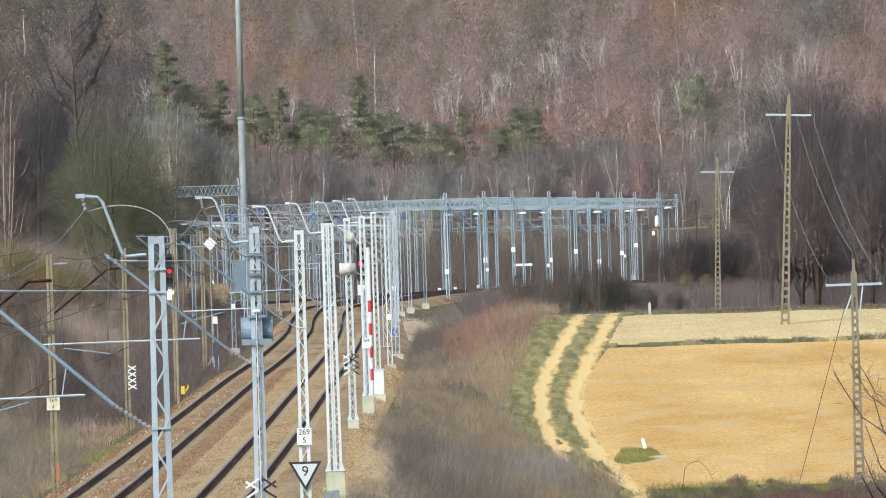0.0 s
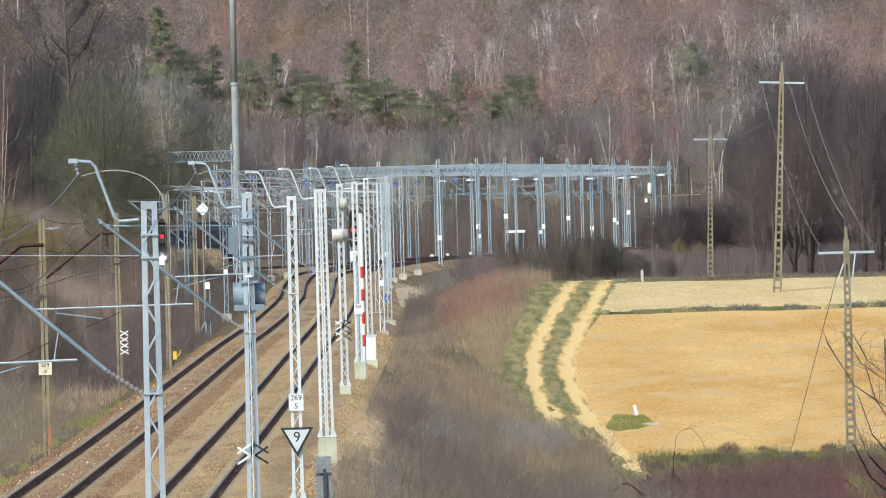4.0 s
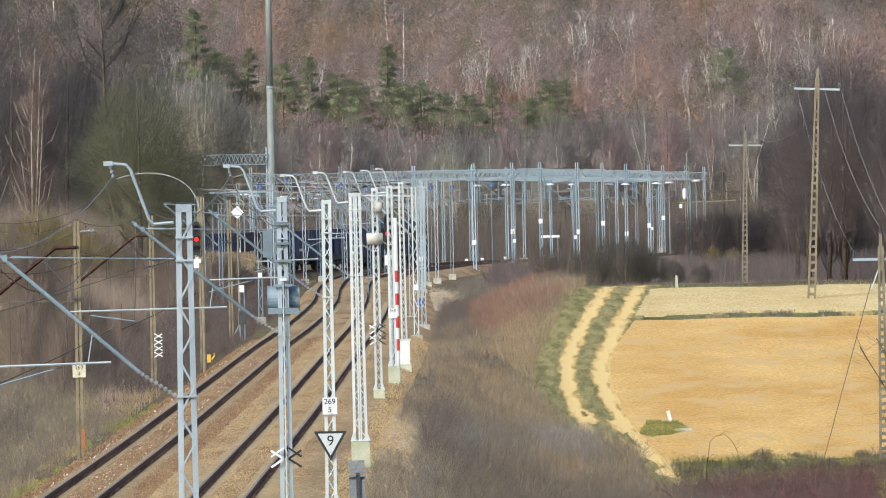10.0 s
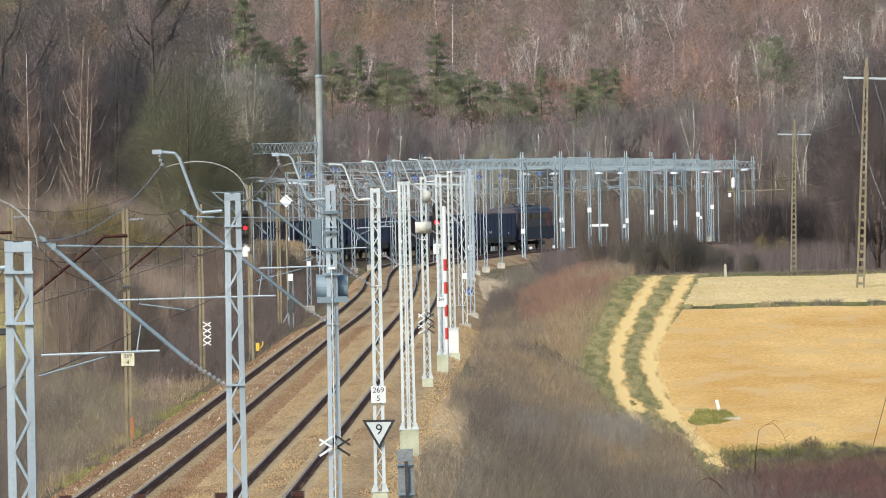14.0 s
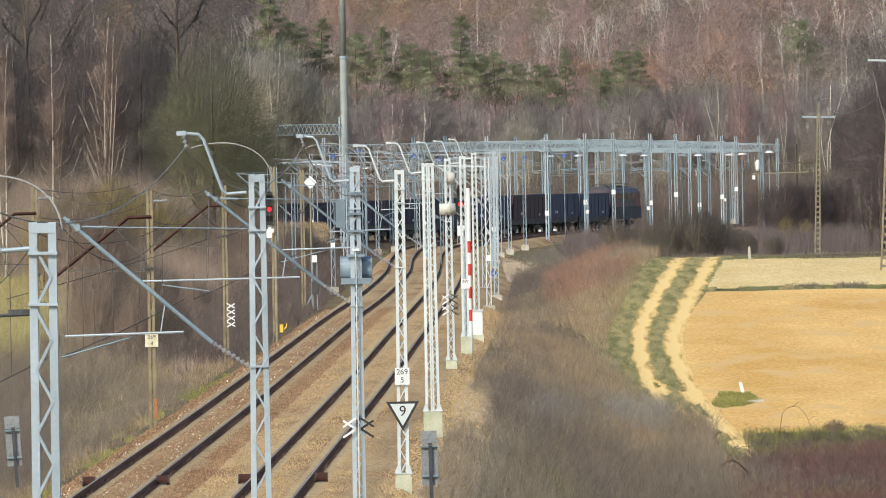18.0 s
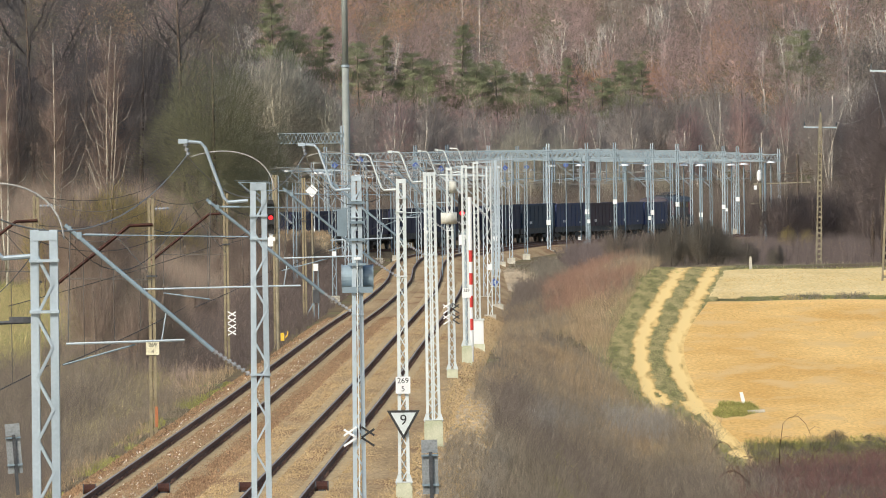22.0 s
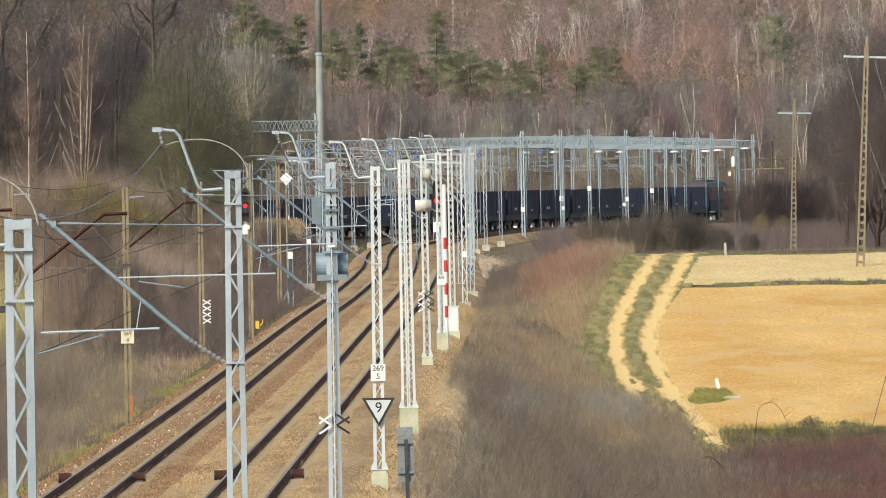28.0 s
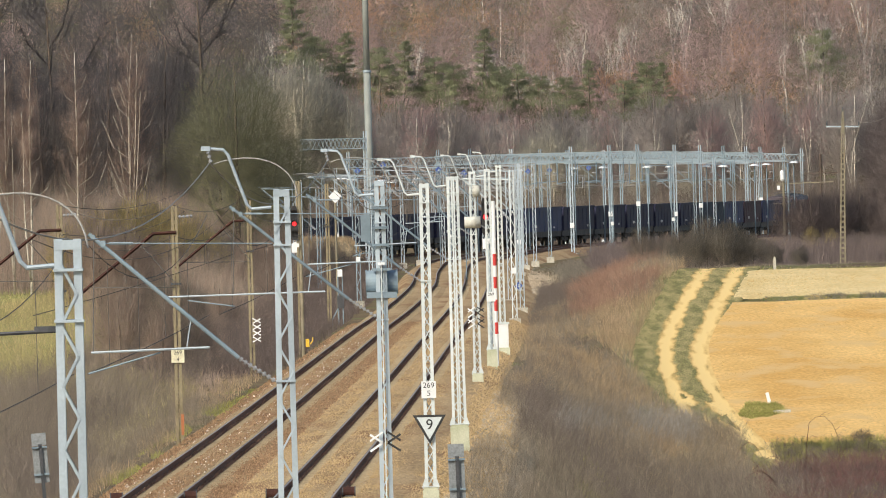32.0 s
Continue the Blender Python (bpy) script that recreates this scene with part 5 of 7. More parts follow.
def build_growth():
    r = np.random.default_rng(5)

    def area(n, d0, d1, s0, s1, power=1.0):
        d = d0 + (d1 - d0) * r.random(n) ** power
        return right_main(d) + r.uniform(s0, s1, n), d

    def patches(x, d, across, along, cut, seed):
        """Keep the roots that fall into patches."""
        p = np.array([noise.noise(Vector((a / across, b / along, seed))) for a, b in zip(x, d)])
        return x[p > cut], d[p > cut]

    def off_track(x, d, gap):
        keep = (x < left_rut(np.clip(d, 456, 640)) - gap - 0.55 * step(500, 520, d) + 2.3 * step(498, 478, d)) | (d < 450) | (d > 640)
        return x[keep], d[keep]

    # the bank beside the line: grey brush in front, tawny grass, red stems towards the crest
    x, d = off_track(*area(46000, 300, 492, 3.7, 13.0), 1.3)
    x, d = patches(x, d, 3, 22, -0.25, 1)
    keep = x - right_main(d) > 3.7 + 1.0 * step(370, 382, d) * step(430, 416, d)
    x, d = x[keep], d[keep]
    tufts("grey_brush", x, d, r.uniform(0.35, 1.35, len(x)) * (0.5 + 0.5 * step(4, 7, x - right_main(d))), r.uniform(0.007, 0.018, len(x)), BRUSH_T, "grey-brown leafless brush on the bank", "brush", 11)
    x, d = off_track(*area(56000, 455, 640, 4.0, 13), 0.9)
    x, d = patches(x, d, 4, 30, -0.3, 2)
    tufts("dry_grass", x, d, r.uniform(0.25, 0.85, len(x)), r.uniform(0.01, 0.022, len(x)), GRASS_D, "bleached dead grass on the bank", "grass", 12, 1)
    x = r.uniform(3.4, 9.6, 6500)
    d = np.interp(x, [3.2, 5.8, 8.3, 9.8], [428, 468, 486, 487]) + r.normal(0, 6, 6500)
    x, d = off_track(*patches(x, d, 2.4, 12, -0.22, 12), 0.9)
    tufts("grey_brush", x, d, r.uniform(0.5, 1.2, len(x)), r.uniform(0.007, 0.017, len(x)), BRUSH_P, "bleached grey stems on the bank", "brush", 43)
    x, d = patches(*area(15000, 392, 452, 4.8, 13.0), 2.2, 12, -0.2, 16)
    tufts("brush", x, d, r.uniform(0.5, 1.25, len(x)), r.uniform(0.008, 0.018, len(x)), BRUSH_B, "dark brown brush low on the bank", "brush", 46)
    # darker clumps stand in for the shade along the bank's foot
    x, d = patches(*area(7000, 425, 545, 4.3, 6.6), 1.8, 14, 0.0, 17)
    tufts("brush", x, d, r.uniform(0.4, 0.95, len(x)), r.uniform(0.009, 0.018, len(x)), BRUSH_B, "brush along the foot of the bank, dark in place of shade", "brush", 47)
    x, d = off_track(*patches(*area(16000, 436, 570, 4.4, 10.5), 2.4, 16, 0.0, 23), 0.9)
    tufts("dry_grass", x, d, r.uniform(0.4, 1.0, len(x)), r.uniform(0.009, 0.019, len(x)), GRASS_D, "tawny dead grass standing in the brush", "grass", 52, 1, 0.2)
    x, d = patches(*area(5200, 385, 424, 6.6, 11.0), 1.6, 10, -0.1, 18)
    tufts("undergrowth", x, d, r.uniform(0.2, 0.6, len(x)), r.uniform(0.015, 0.03, len(x)), GRASS_G, "green grass showing through the brush", "undergrowth", 48, 1, 0.4)
    x, d = off_track(*area(12000, 440, 640, 4.2, 12), 0.9)
    x, d = patches(x, d, 3, 20, 0.0, 3)
    tufts("brush", x, d, r.uniform(0.4, 1.2, len(x)), r.uniform(0.01, 0.022, len(x)), BRUSH_G, "brown brush on the bank", "brush", 28)
    x, d = off_track(*area(15000, 584, 690, 6.0, 11.0), 1.6)
    x, d = patches(x, d, 3, 25, -0.15, 4)
    tufts("red_stems", x, d, r.uniform(0.4, 1.3, len(x)), r.uniform(0.016, 0.036, len(x)), BRUSH_R, "rust-red bare stems along the top of the bank", "brush", 13)
    x, d = patches(*area(9000, 588, 745, 4.0, 6.9), 2, 16, -0.25, 21)
    tufts("brush", x, d, r.uniform(0.35, 1.1, len(x)), r.uniform(0.014, 0.028, len(x)), BRUSH_B, "dark grey-brown brush on the flank of the bank", "brush", 51)
    x, d = area(9000, 620, 900, 3.8, 8.5)
    keep = (d < 742) | (d > 862) | (x > right_main(d) + 4.9 + r.normal(0, 0.5, len(d))) | (r.random(len(d)) < 0.1)
    x, d = x[keep], d[keep]
    tufts("brush", x, d, r.uniform(0.2, 0.9, len(x)) * (1 - 0.75 * step(640, 690, d) * step(6.2, 5.2, x - right_main(d))), r.uniform(0.02, 0.05, len(x)), BRUSH_G, "grey brush along the foot of the bank", "brush", 29)
    # behind the crest: dark brush before the station
    x, d = area(30000, 660, 960, 8.0, 40)
    low = (d < 815) & (x / d > 0.0225)
    x, d = x[~low], d[~low]
    tufts("brush", x, d, r.uniform(0.7, 2.4, len(x)), r.uniform(0.02, 0.045, len(x)), BRUSH_W, "warm brown leafless thicket behind the field", "brush", 14)
    x, d = area(9000, 900, 985, 9.5, 36)
    tufts("dry_grass", x, d, r.uniform(0.5, 1.4, len(x)), r.uniform(0.03, 0.06, len(x)), GRASS_D, "tawny dead grass before the station", "grass", 30, 1)
    x, d = area(4200, 606, 640, 12.0, 45)
    tufts("dry_grass", x, d, r.uniform(0.08, 0.26, len(x)), r.uniform(0.02, 0.05, len(x)), BRUSH_T, "low brown dead grass along the field's far edge", "grass", 15, 1)
    x, d = area(5000, 603, 612, 9.0, 45)
    tufts("verge_grass", x, d, r.uniform(0.08, 0.22, len(x)), r.uniform(0.03, 0.05, len(x)), GRASS_G, "green grass along the field's far edge", "grass", 31, 1)
    # hedge at the near end of the field, brambles in front
    x, d = r.uniform(12.4, 34, 24000), r.uniform(461, 482, 24000)
    lim = 479.5 + 5 * np.array([noise.noise(Vector((a * 0.55, 3.0, 0.0))) for a in x])
    x, d = x[d < lim], d[d < lim]
    tufts("hedge", x, d, r.uniform(0.06, 0.3, len(x)), r.uniform(0.012, 0.03, len(x)), GRASS_G, "low green tangle along the near edge of the field", "hedge", 16, 2, 0.5, 0.13)
    x, d = r.uniform(12.2, 34, 24000), r.uniform(459, 486, 24000)
    lim = 476 + 12 * np.array([noise.noise(Vector((a * 0.4, 8.0, 0.0))) + 0.5 * noise.noise(Vector((a * 1.7, 2.0, 0.0))) for a in x])
    x, d = x[d < lim], d[d < lim]
    tufts("brush", x, d, r.uniform(0.15, 0.85, len(x)) * r.random(len(x)) ** 0.5, r.uniform(0.007, 0.018, len(x)), BRUSH_B, "dark brush along the near edge of the field", "brush", 32, 2, 0.5, 0.1)
    x, d = r.uniform(6.5, 26, 26000), r.uniform(380, 466, 26000)
    keep = (np.abs(x - right_rut(np.clip(d, 450, 640))) > 0.9) | (d < 458)
    x, d = x[keep], d[keep]
    keep = r.random(len(x)) > 0.75 * step(11.5, 14.5, x)
    x, d = x[keep], d[keep]
    tufts("brush", x, d, r.uniform(0.35, 1.1, len(x)) * (1 - 0.4 * step(14, 20, x)), r.uniform(0.007, 0.018, len(x)), BRUSH_T, "grey tangle of brush below the field", "brush", 17, 3, 0.4)
    x, d = r.uniform(9.4, 28, 36000), r.uniform(420, 463, 36000)
    x, d = patches(x, d, 1.6, 9, -0.12, 8)
    tufts("brambles", x, d, r.uniform(0.3, 1.05, len(x)) * step(9.2, 14.5, x) + 0.1, r.uniform(0.008, 0.02, len(x)), BRAMBLE, "dark red bramble thicket", "brambles", 18, 3, 0.6)
    x, d = r.uniform(12, 30, 9000), r.uniform(410, 462, 9000)
    tufts("undergrowth", x, d, r.uniform(0.15, 0.55, len(x)), r.uniform(0.02, 0.045, len(x)), GRASS_G, "dark green undergrowth among the brambles", "undergrowth", 39, 2, 0.5)
    x, d = r.uniform(10.2, 15, 4200), r.uniform(454, 477, 4200)
    keep = (np.abs(x - right_rut(d)) > 0.42) & (x > left_rut(d) + 0.3)
    x, d = x[keep], d[keep]
    tufts("verge_grass", x, d, r.uniform(0.08, 0.3, len(x)), r.uniform(0.02, 0.05, len(x)), GRASS_G, "green grass where the farm track leaves the field", "grass", 40, 1, 0.5, 0.08)
    x, d = r.uniform(11.8, 19, 5200), r.uniform(436, 458, 5200)
    tufts("brush", x, d, r.uniform(0.3, 0.85, len(x)), r.uniform(0.015, 0.035, len(x)), BRUSH_DARK, "darkened scrub below the field", "brush", 41, 3, 0.4)
    # verge and grass patch in the field
    x, d = r.uniform(-3.2, 2.6, 44000), r.uniform(456, 616, 44000)
    x = x + left_rut(d)
    worn = np.array([bare(a, b) for a, b in zip(x, d)])
    keep = (worn < 0.36) & (x > left_rut(d) - 1.7 + r.normal(0, 0.5, len(x))) & (x < field_edge(d) + 0.3 * worn) & ((x < right_rut(d) + 0.15) | ((d > 570) & (d < 580)))
    x, d = patches(x[keep], d[keep], 0.9, 7, -0.28, 22)
    tufts("verge_grass", x, d, r.uniform(0.05, 0.18, len(x)), r.uniform(0.015, 0.04, len(x)), GRASS_G, "short green grass along the wheel ruts", "grass", 19, 1, 0.5)
    x, d = 12.5 + r.uniform(-1.05, 1.05, 5200), 497.2 + r.uniform(-5, 5, 5200)
    edge = np.array([noise.noise(Vector((a * 1.4, b * 0.25, 2.0))) for a, b in zip(x, d)])
    keep = np.hypot(np.abs(x - 12.5) / 1.0, np.abs(d - 497.2) / 4.8) ** 2 < 0.95 + 0.8 * edge
    x, d = x[keep], d[keep]
    tufts("grass_patch", x, d, r.uniform(0.07, 0.2, len(x)), r.uniform(0.02, 0.05, len(x)), GRASS_G, "green grass patch round the boundary post", "grass", 20, 1, 0.5, 0.16)
    x, d = r.uniform(14, 45, 5200), r.uniform(575.6, 578.8, 5200)
    x, d = patches(x, d, 1.6, 30, -0.1, 6)
    tufts("weeds", x, d, r.uniform(0.05, 0.2, len(x)) * (0.7 + 0.7 * step(16, 18.5, x)), r.uniform(0.02, 0.05, len(x)), BRUSH_G, "low dark weeds along the ridge in the field", "weeds", 21, 2, 0.5, 0.12)
    # the other side of the line: grass margin, then thickets
    x, d = area(12000, 290, 500, -10.5, -6.6, 1.3)
    x, d = patches(x, d, 2, 14, -0.02, 7)
    tufts("dry_grass", x, d, r.uniform(0.1, 0.5, len(x)), r.uniform(0.012, 0.03, len(x)), GRASS_D, "pale dead grass beside the track", "grass", 22, 1)
    x, d = patches(*area(11000, 290, 475, -7.3, -6.1), 1.2, 22, -0.02, 15)
    tufts("verge_grass", x, d, r.uniform(0.05, 0.2, len(x)), r.uniform(0.02, 0.04, len(x)), GRASS_G, "thin green grass at the foot of the ballast", "grass", 23, 1)
    # scrub by the ballast: its dark colour holds the shade lying there
    x, d = area(22000, 500, 930, -12.5, -6.2)
    tufts("brush", x, d, r.uniform(0.35, 1.0, len(x)) * np.clip((right_main(d) - x - 5.4) * 0.5, 0.6, 2.2), r.uniform(0.015, 0.035, len(x)), BRUSH_DARK, "scrub close to the ballast, shade in its dark colour", "brush", 38, 3, 0.3)
    x, d = area(66000, 400, 960, -36, -7.0)
    s = right_main(d) - x
    h = np.clip((s - 6.6) * 0.5, 0.3, 8.2) * r.uniform(0.45, 1.1, len(x)) * step(380, 470, d + s * 2)
    open_land = (x / d < -0.0302 - 0.0034 * r.random(len(x)) ** 2.5) & (d < 800)
    sparse = (x / d < -0.0232 + 0.0012 * r.normal(0, 1, len(x))) & (d < 780) & (r.random(len(x)) < 0.86)
    open_land |= sparse
    x, d, h = x[~open_land], d[~open_land], h[~open_land] * 0.8
    tufts("thicket", x, d, h, r.uniform(0.011, 0.028, len(x)), THICKET, "brown leafless thicket beside the line", "thicket", 24, 3, 0.16)
    x, d = area(12000, 480, 900, -34, -12)
    s = right_main(d) - x
    h = np.clip((s - 6.6) * 0.48, 0.3, 8.4) * r.uniform(0.7, 1.1, len(x))
    open_land = (x / d < -0.0302 - 0.0034 * r.random(len(x)) ** 2.5) & (d < 800)
    open_land |= (x / d < -0.0235) & (d < 780) & (r.random(len(x)) < 0.75)
    x, d, h = x[~open_land], d[~open_land], h[~open_land] * 0.8
    tufts("thicket", x, d, h, r.uniform(0.015, 0.035, len(x)), BRUSH_G, "tall grey-brown stems in the thicket", "thicket", 33, 1, 0.1)
    x, d = area(30000, 290, 455, -17, -6.2)
    s = right_main(d) - x
    tufts("brush", x, d, np.clip((s - 6) * 0.4, 0.15, 1.9) * r.uniform(0.4, 1.2, len(x)), r.uniform(0.006, 0.015, len(x)), BRUSH_T, "grey tangled brush by the old poles", "brush", 25, 3, 0.35)
    x, d = r.uniform(-27, -9.2, 60000), r.uniform(392, 800, 60000)
    keep = (x / d < -0.0226 + 0.0008 * r.normal(0, 1, len(x))) & (x < right_main(d) - 8.3)
    x, d = patches(x[keep], d[keep], 2.2, 16, -0.22, 14)
    tufts("dry_grass", x, d, r.uniform(0.35, 1.05, len(x)), r.uniform(0.01, 0.022, len(x)) * (1 + step(500, 750, d)), GRASS_Y, "olive-yellow dead grass behind the old poles", "grass", 45, 1, 0.35)
    x, d = patches(*area(16000, 400, 560, -16, -9.0), 1.3, 8, 0.16, 19)
    tufts("brush", x, d, r.uniform(0.5, 2.0, len(x)), r.uniform(0.008, 0.018, len(x)), BRUSH_B, "dark bushy clumps in the dead grass", "brush", 49, 4, 0.4)
    x, d = r.uniform(-15.5, -10.5, 9000), r.uniform(325, 455, 9000)
    keep = x / d < -0.0322 + 0.0009 * r.normal(0, 1, len(x))
    x, d = patches(x[keep], d[keep], 1.6, 10, -0.15, 20)
    tufts("brush", x, d, r.uniform(0.6, 2.1, len(x)), r.uniform(0.008, 0.017, len(x)), BRUSH_B, "dark twiggy bushes below the meadow", "brush", 50, 4, 0.4)
    x, d = r.uniform(-30, -13, 16000), r.uniform(470, 800, 16000)
    keep = x / d < -0.0298 - 0.0012 * r.random(len(x))
    x, d = x[keep], d[keep]
    tufts("meadow_grass", x, d, r.uniform(0.1, 0.5, len(x)), r.uniform(0.02, 0.05, len(x)), MEADOW_BLADE, "yellow-green spring grass of the meadow", "grass", 44, 1, 0.4, 0.08)
    # dry bank below the branch line, grass at the wood's edge
    x, d = r.uniform(-18, -6.6, 8000), r.uniform(894, 930, 8000)
    tufts("dry_grass", x, d, r.uniform(0.15, 0.55, 8000), r.uniform(0.025, 0.05, 8000), GRASS_D, "yellow dead grass on a low bank by the junction", "grass", 26, 1, 0.3, bank_rise(x, d))
    x, d = r.uniform(-40, 60, 30000), r.uniform(1240, 1300, 30000)
    tufts("brush", x, d, r.uniform(1.6, 6.5, 30000), r.uniform(0.025, 0.055, 30000), BRUSH_B, "brown undergrowth at the edge of the wood", "brush", 27, 3, 0.2)
    # long bramble canes arching over the near edge
    for k in range(30):
        bx, bd = 10.4 + k * 0.42 + r.uniform(-0.3, 0.3), r.uniform(440, 462)
        z = float(lie(bx, bd))
        cane = thing("bramble_cane", "arching bare bramble cane", "cane", "bramble canes")
        w, hh = r.uniform(-1.9, 1.9), r.uniform(0.55, 1.15)
        part("stem", Solid().tube([(bx + w * u, bd, z + hh * math.sin(math.pi * min(1, u * 0.85))) for u in np.linspace(0, 1, 9)], 0.011, 4, 0.005), BRAMBLE, cane)
    cane = thing("bramble_cane", "tall arching bare bramble cane above the hedge", "cane", "bramble canes")
    part("stem", Solid().tube([(13.05, 455, -4.3), (13.08, 455, -3.0), (13.22, 455, -2.05), (13.45, 455, -1.84), (13.8, 455, -1.80), (14.1, 455, -2.1), (14.3, 455, -2.6), (14.4, 455, -3.15)], 0.012, 5, 0.006), BRAMBLE, cane)
    for sx, sz in ((13.1, -2.7), (13.6, -1.82), (14.2, -2.35)):
        part("side_shoot", Solid().tube([(sx, 455, sz), (sx + 0.22, 455, sz + 0.16), (sx + 0.42, 455, sz + 0.1)], 0.008, 4, 0.004), BRAMBLE, cane)
    # clods on the tilled field
    g = np.random.default_rng(77)
    x, d = g.uniform(11.5, 32, 52000), g.uniform(480, 605, 52000)
    keep = (x > field_edge(d) + 0.15) & (noise_rows(d) > g.random(len(d)))
    x, d = x[keep], d[keep]
    tagged(new("clods", tri_mesh("clods", pebbles(g, x, d, lie(x, d) + 0.145, g.uniform(0.010, 0.024, len(x))), CLOD)), "dry clods of soil on the tilled field", "clods", kind="stuff")
    # sleepers, sunk in the ballast but for their middles
    for line in (right_main, left_main):
        ys = np.arange(288, 760, 0.6)
        xs = line(ys)
        slope = np.gradient(xs, ys)
        s = Solid()
        for x0, y0, k in zip(xs, ys, slope):
            s.beam((x0 - 1.25, y0 + 1.25 * k, -0.23), (x0 + 1.25, y0 - 1.25 * k, -0.23), 0.26, 0.11, up=(0, 0, 1))
        tagged(new("sleepers", s.mesh("sleepers", SLEEPER)), "weathered concrete sleepers bedded in the ballast", "sleepers", kind="stuff")
    # clips that hold the rails down
    g = np.random.default_rng(41)
    d0 = np.arange(288, 640, 0.6)
    for line in (right_main, left_main):
        d = np.concatenate([d0] * 4)
        off = np.repeat([-0.85, -0.655, 0.655, 0.85], len(d0))
        v = pebbles(g, line(d) + off, d + g.normal(0, 0.02, len(d)), np.full(len(d), -0.17), np.full(len(d), 0.07))
        tagged(new("rail_clips", tri_mesh("rail_clips", v, RAIL_SIDE)), "dark rusty clips along the rails", "rail clips", kind="stuff")
    g = np.random.default_rng(55)
    d = g.normal(800, 28, 3200).clip(735, 866)
    x = right_main(d) + g.normal(4.1, 0.85, 3200).clip(3.0, 6.4)
    tagged(new("gravel", tri_mesh("gravel", pebbles(g, x, d, lie(x, d) + 0.1, g.uniform(0.02, 0.055, 3200)), STONE_GREY)), "loose gravel on the bare sand", "gravel", kind="stuff")
    d = 292 + 170 * g.random(9000) ** 1.4
    x = right_main(d) + g.uniform(3.1, 4.9, 9000)
    tagged(new("gravel", tri_mesh("gravel", pebbles(g, x, d, lie(x, d) + 0.07, g.uniform(0.018, 0.04, 9000)), STONE_TAN)), "tan gravel strewn on the sand beside the ballast", "gravel", kind="stuff")
    # ballast stones, lying on the beds
    for name, line, n, lo, hi, q0, q1, mt, seed in (("ballast_stones", right_main, 66000, -2.1, 4.2, 0.018, 0.042, STONE_TAN, 1), ("ballast_stones", left_main, 46000, -1.7, 1.9, 0.018, 0.044, STONE, 2), ("pale_stones", left_main, 1100, -1.4, 0.6, 0.025, 0.055, STONE_PALE, 3)):
        g = np.random.default_rng(seed)
        d = 285 + 330 * g.random(n) ** 1.7
        off = g.uniform(lo, hi, n)
        keep = np.abs(np.abs(off) - 0.66) > 0.27
        d, off, n = d[keep], off[keep], int(keep.sum())
        x, q = line(d) + off, g.uniform(q0, q1, n)
        z = np.interp(np.abs(off), [0, 0.3, 0.5, 0.92, 1.25, 2.2], [-0.165, -0.165, -0.215, -0.215, -0.185, -0.245]) - 0.42 * step(2.9, 4.1, off)
        v = pebbles(g, x, d, z, q)
        tagged(new(name, tri_mesh(name, v, mt)), "rust-stained ballast stones between and beside the rails" if mt is not STONE_PALE else "pale loose stones between the rails", "stones", kind="stuff")


def noise_rows(d):
    """How cloddy the field is, in bands along the furrows."""
    return 0.45 + 0.35 * np.sin(d * 0.31) * np.sin(d * 0.117 + 1.0) + 0.25 * np.sin(d * 1.7)


def pebbles(g, x, d, z, q):
    """Small faceted lumps of radius q, as triangles."""
    n = len(x)
    c = np.stack([x, d, z], 1)
    a = g.uniform(0, 2 * np.pi, n)
    ring = [c + np.stack([np.cos(a + t) * q, np.sin(a + t) * q, -0.3 * q], 1) for t in (0, 2.1, 4.2)]
    top = c + np.stack([g.normal(0, 0.3, n) * q, g.normal(0, 0.3, n) * q, q * g.uniform(0.7, 1.4, n)], 1)
    return np.concatenate([np.stack([ring[i], ring[(i + 1) % 3], top], 1).reshape(-1, 9) for i in range(3)], 1).reshape(-1, 3)


CLOD = mat("soil_clod", (0.50, 0.31, 0.105), (0.62, 0.40, 0.145), 0.98, 0, 0.4, 8, 0.2, 0.3, True)
STONE_TAN = mat("tan_ballast_stone", (0.358, 0.25, 0.124), (0.49, 0.356, 0.194), 0.9, 0, 3, 20, 0.2, 0.15, True)
STONE_GREY = mat("grey_gravel_stone", (0.36, 0.285, 0.195), (0.5, 0.41, 0.3), 0.9, 0, 3, 20, 0.2, 0.25, True)
STONE_PALE = mat("white_stone", (0.55, 0.45, 0.34), (0.72, 0.64, 0.55), 0.9, 0, 3, 20, 0.2, 0.25, True)
STONE = mat("pale_stone", (0.20, 0.12, 0.07), (0.34, 0.22, 0.125), 0.9, 0, 3, 20, 0.2, 0.25, True)


# ================= trees =================
def tri_mesh(name, v, material, facing=None):
    me = bpy.data.meshes.new(name)
    n = len(v) // 3
    me.vertices.add(len(v))
    me.vertices.foreach_set("co", v.astype(np.float32).ravel())
    me.loops.add(n * 3)
    me.loops.foreach_set("vertex_index", np.arange(n * 3, dtype=np.int32))
    me.polygons.add(n)
    me.polygons.foreach_set("loop_start", np.arange(0, n * 3, 3, dtype=np.int32))
    me.polygons.foreach_set("loop_total", np.full(n, 3, dtype=np.int32))
    me.materials.append(material)
    me.update()
    if facing is not None:
        me.attributes.new("crown_normal", "FLOAT_VECTOR", "POINT").data.foreach_set("vector", np.repeat(facing, 3, 0).astype(np.float32).ravel())
    return me


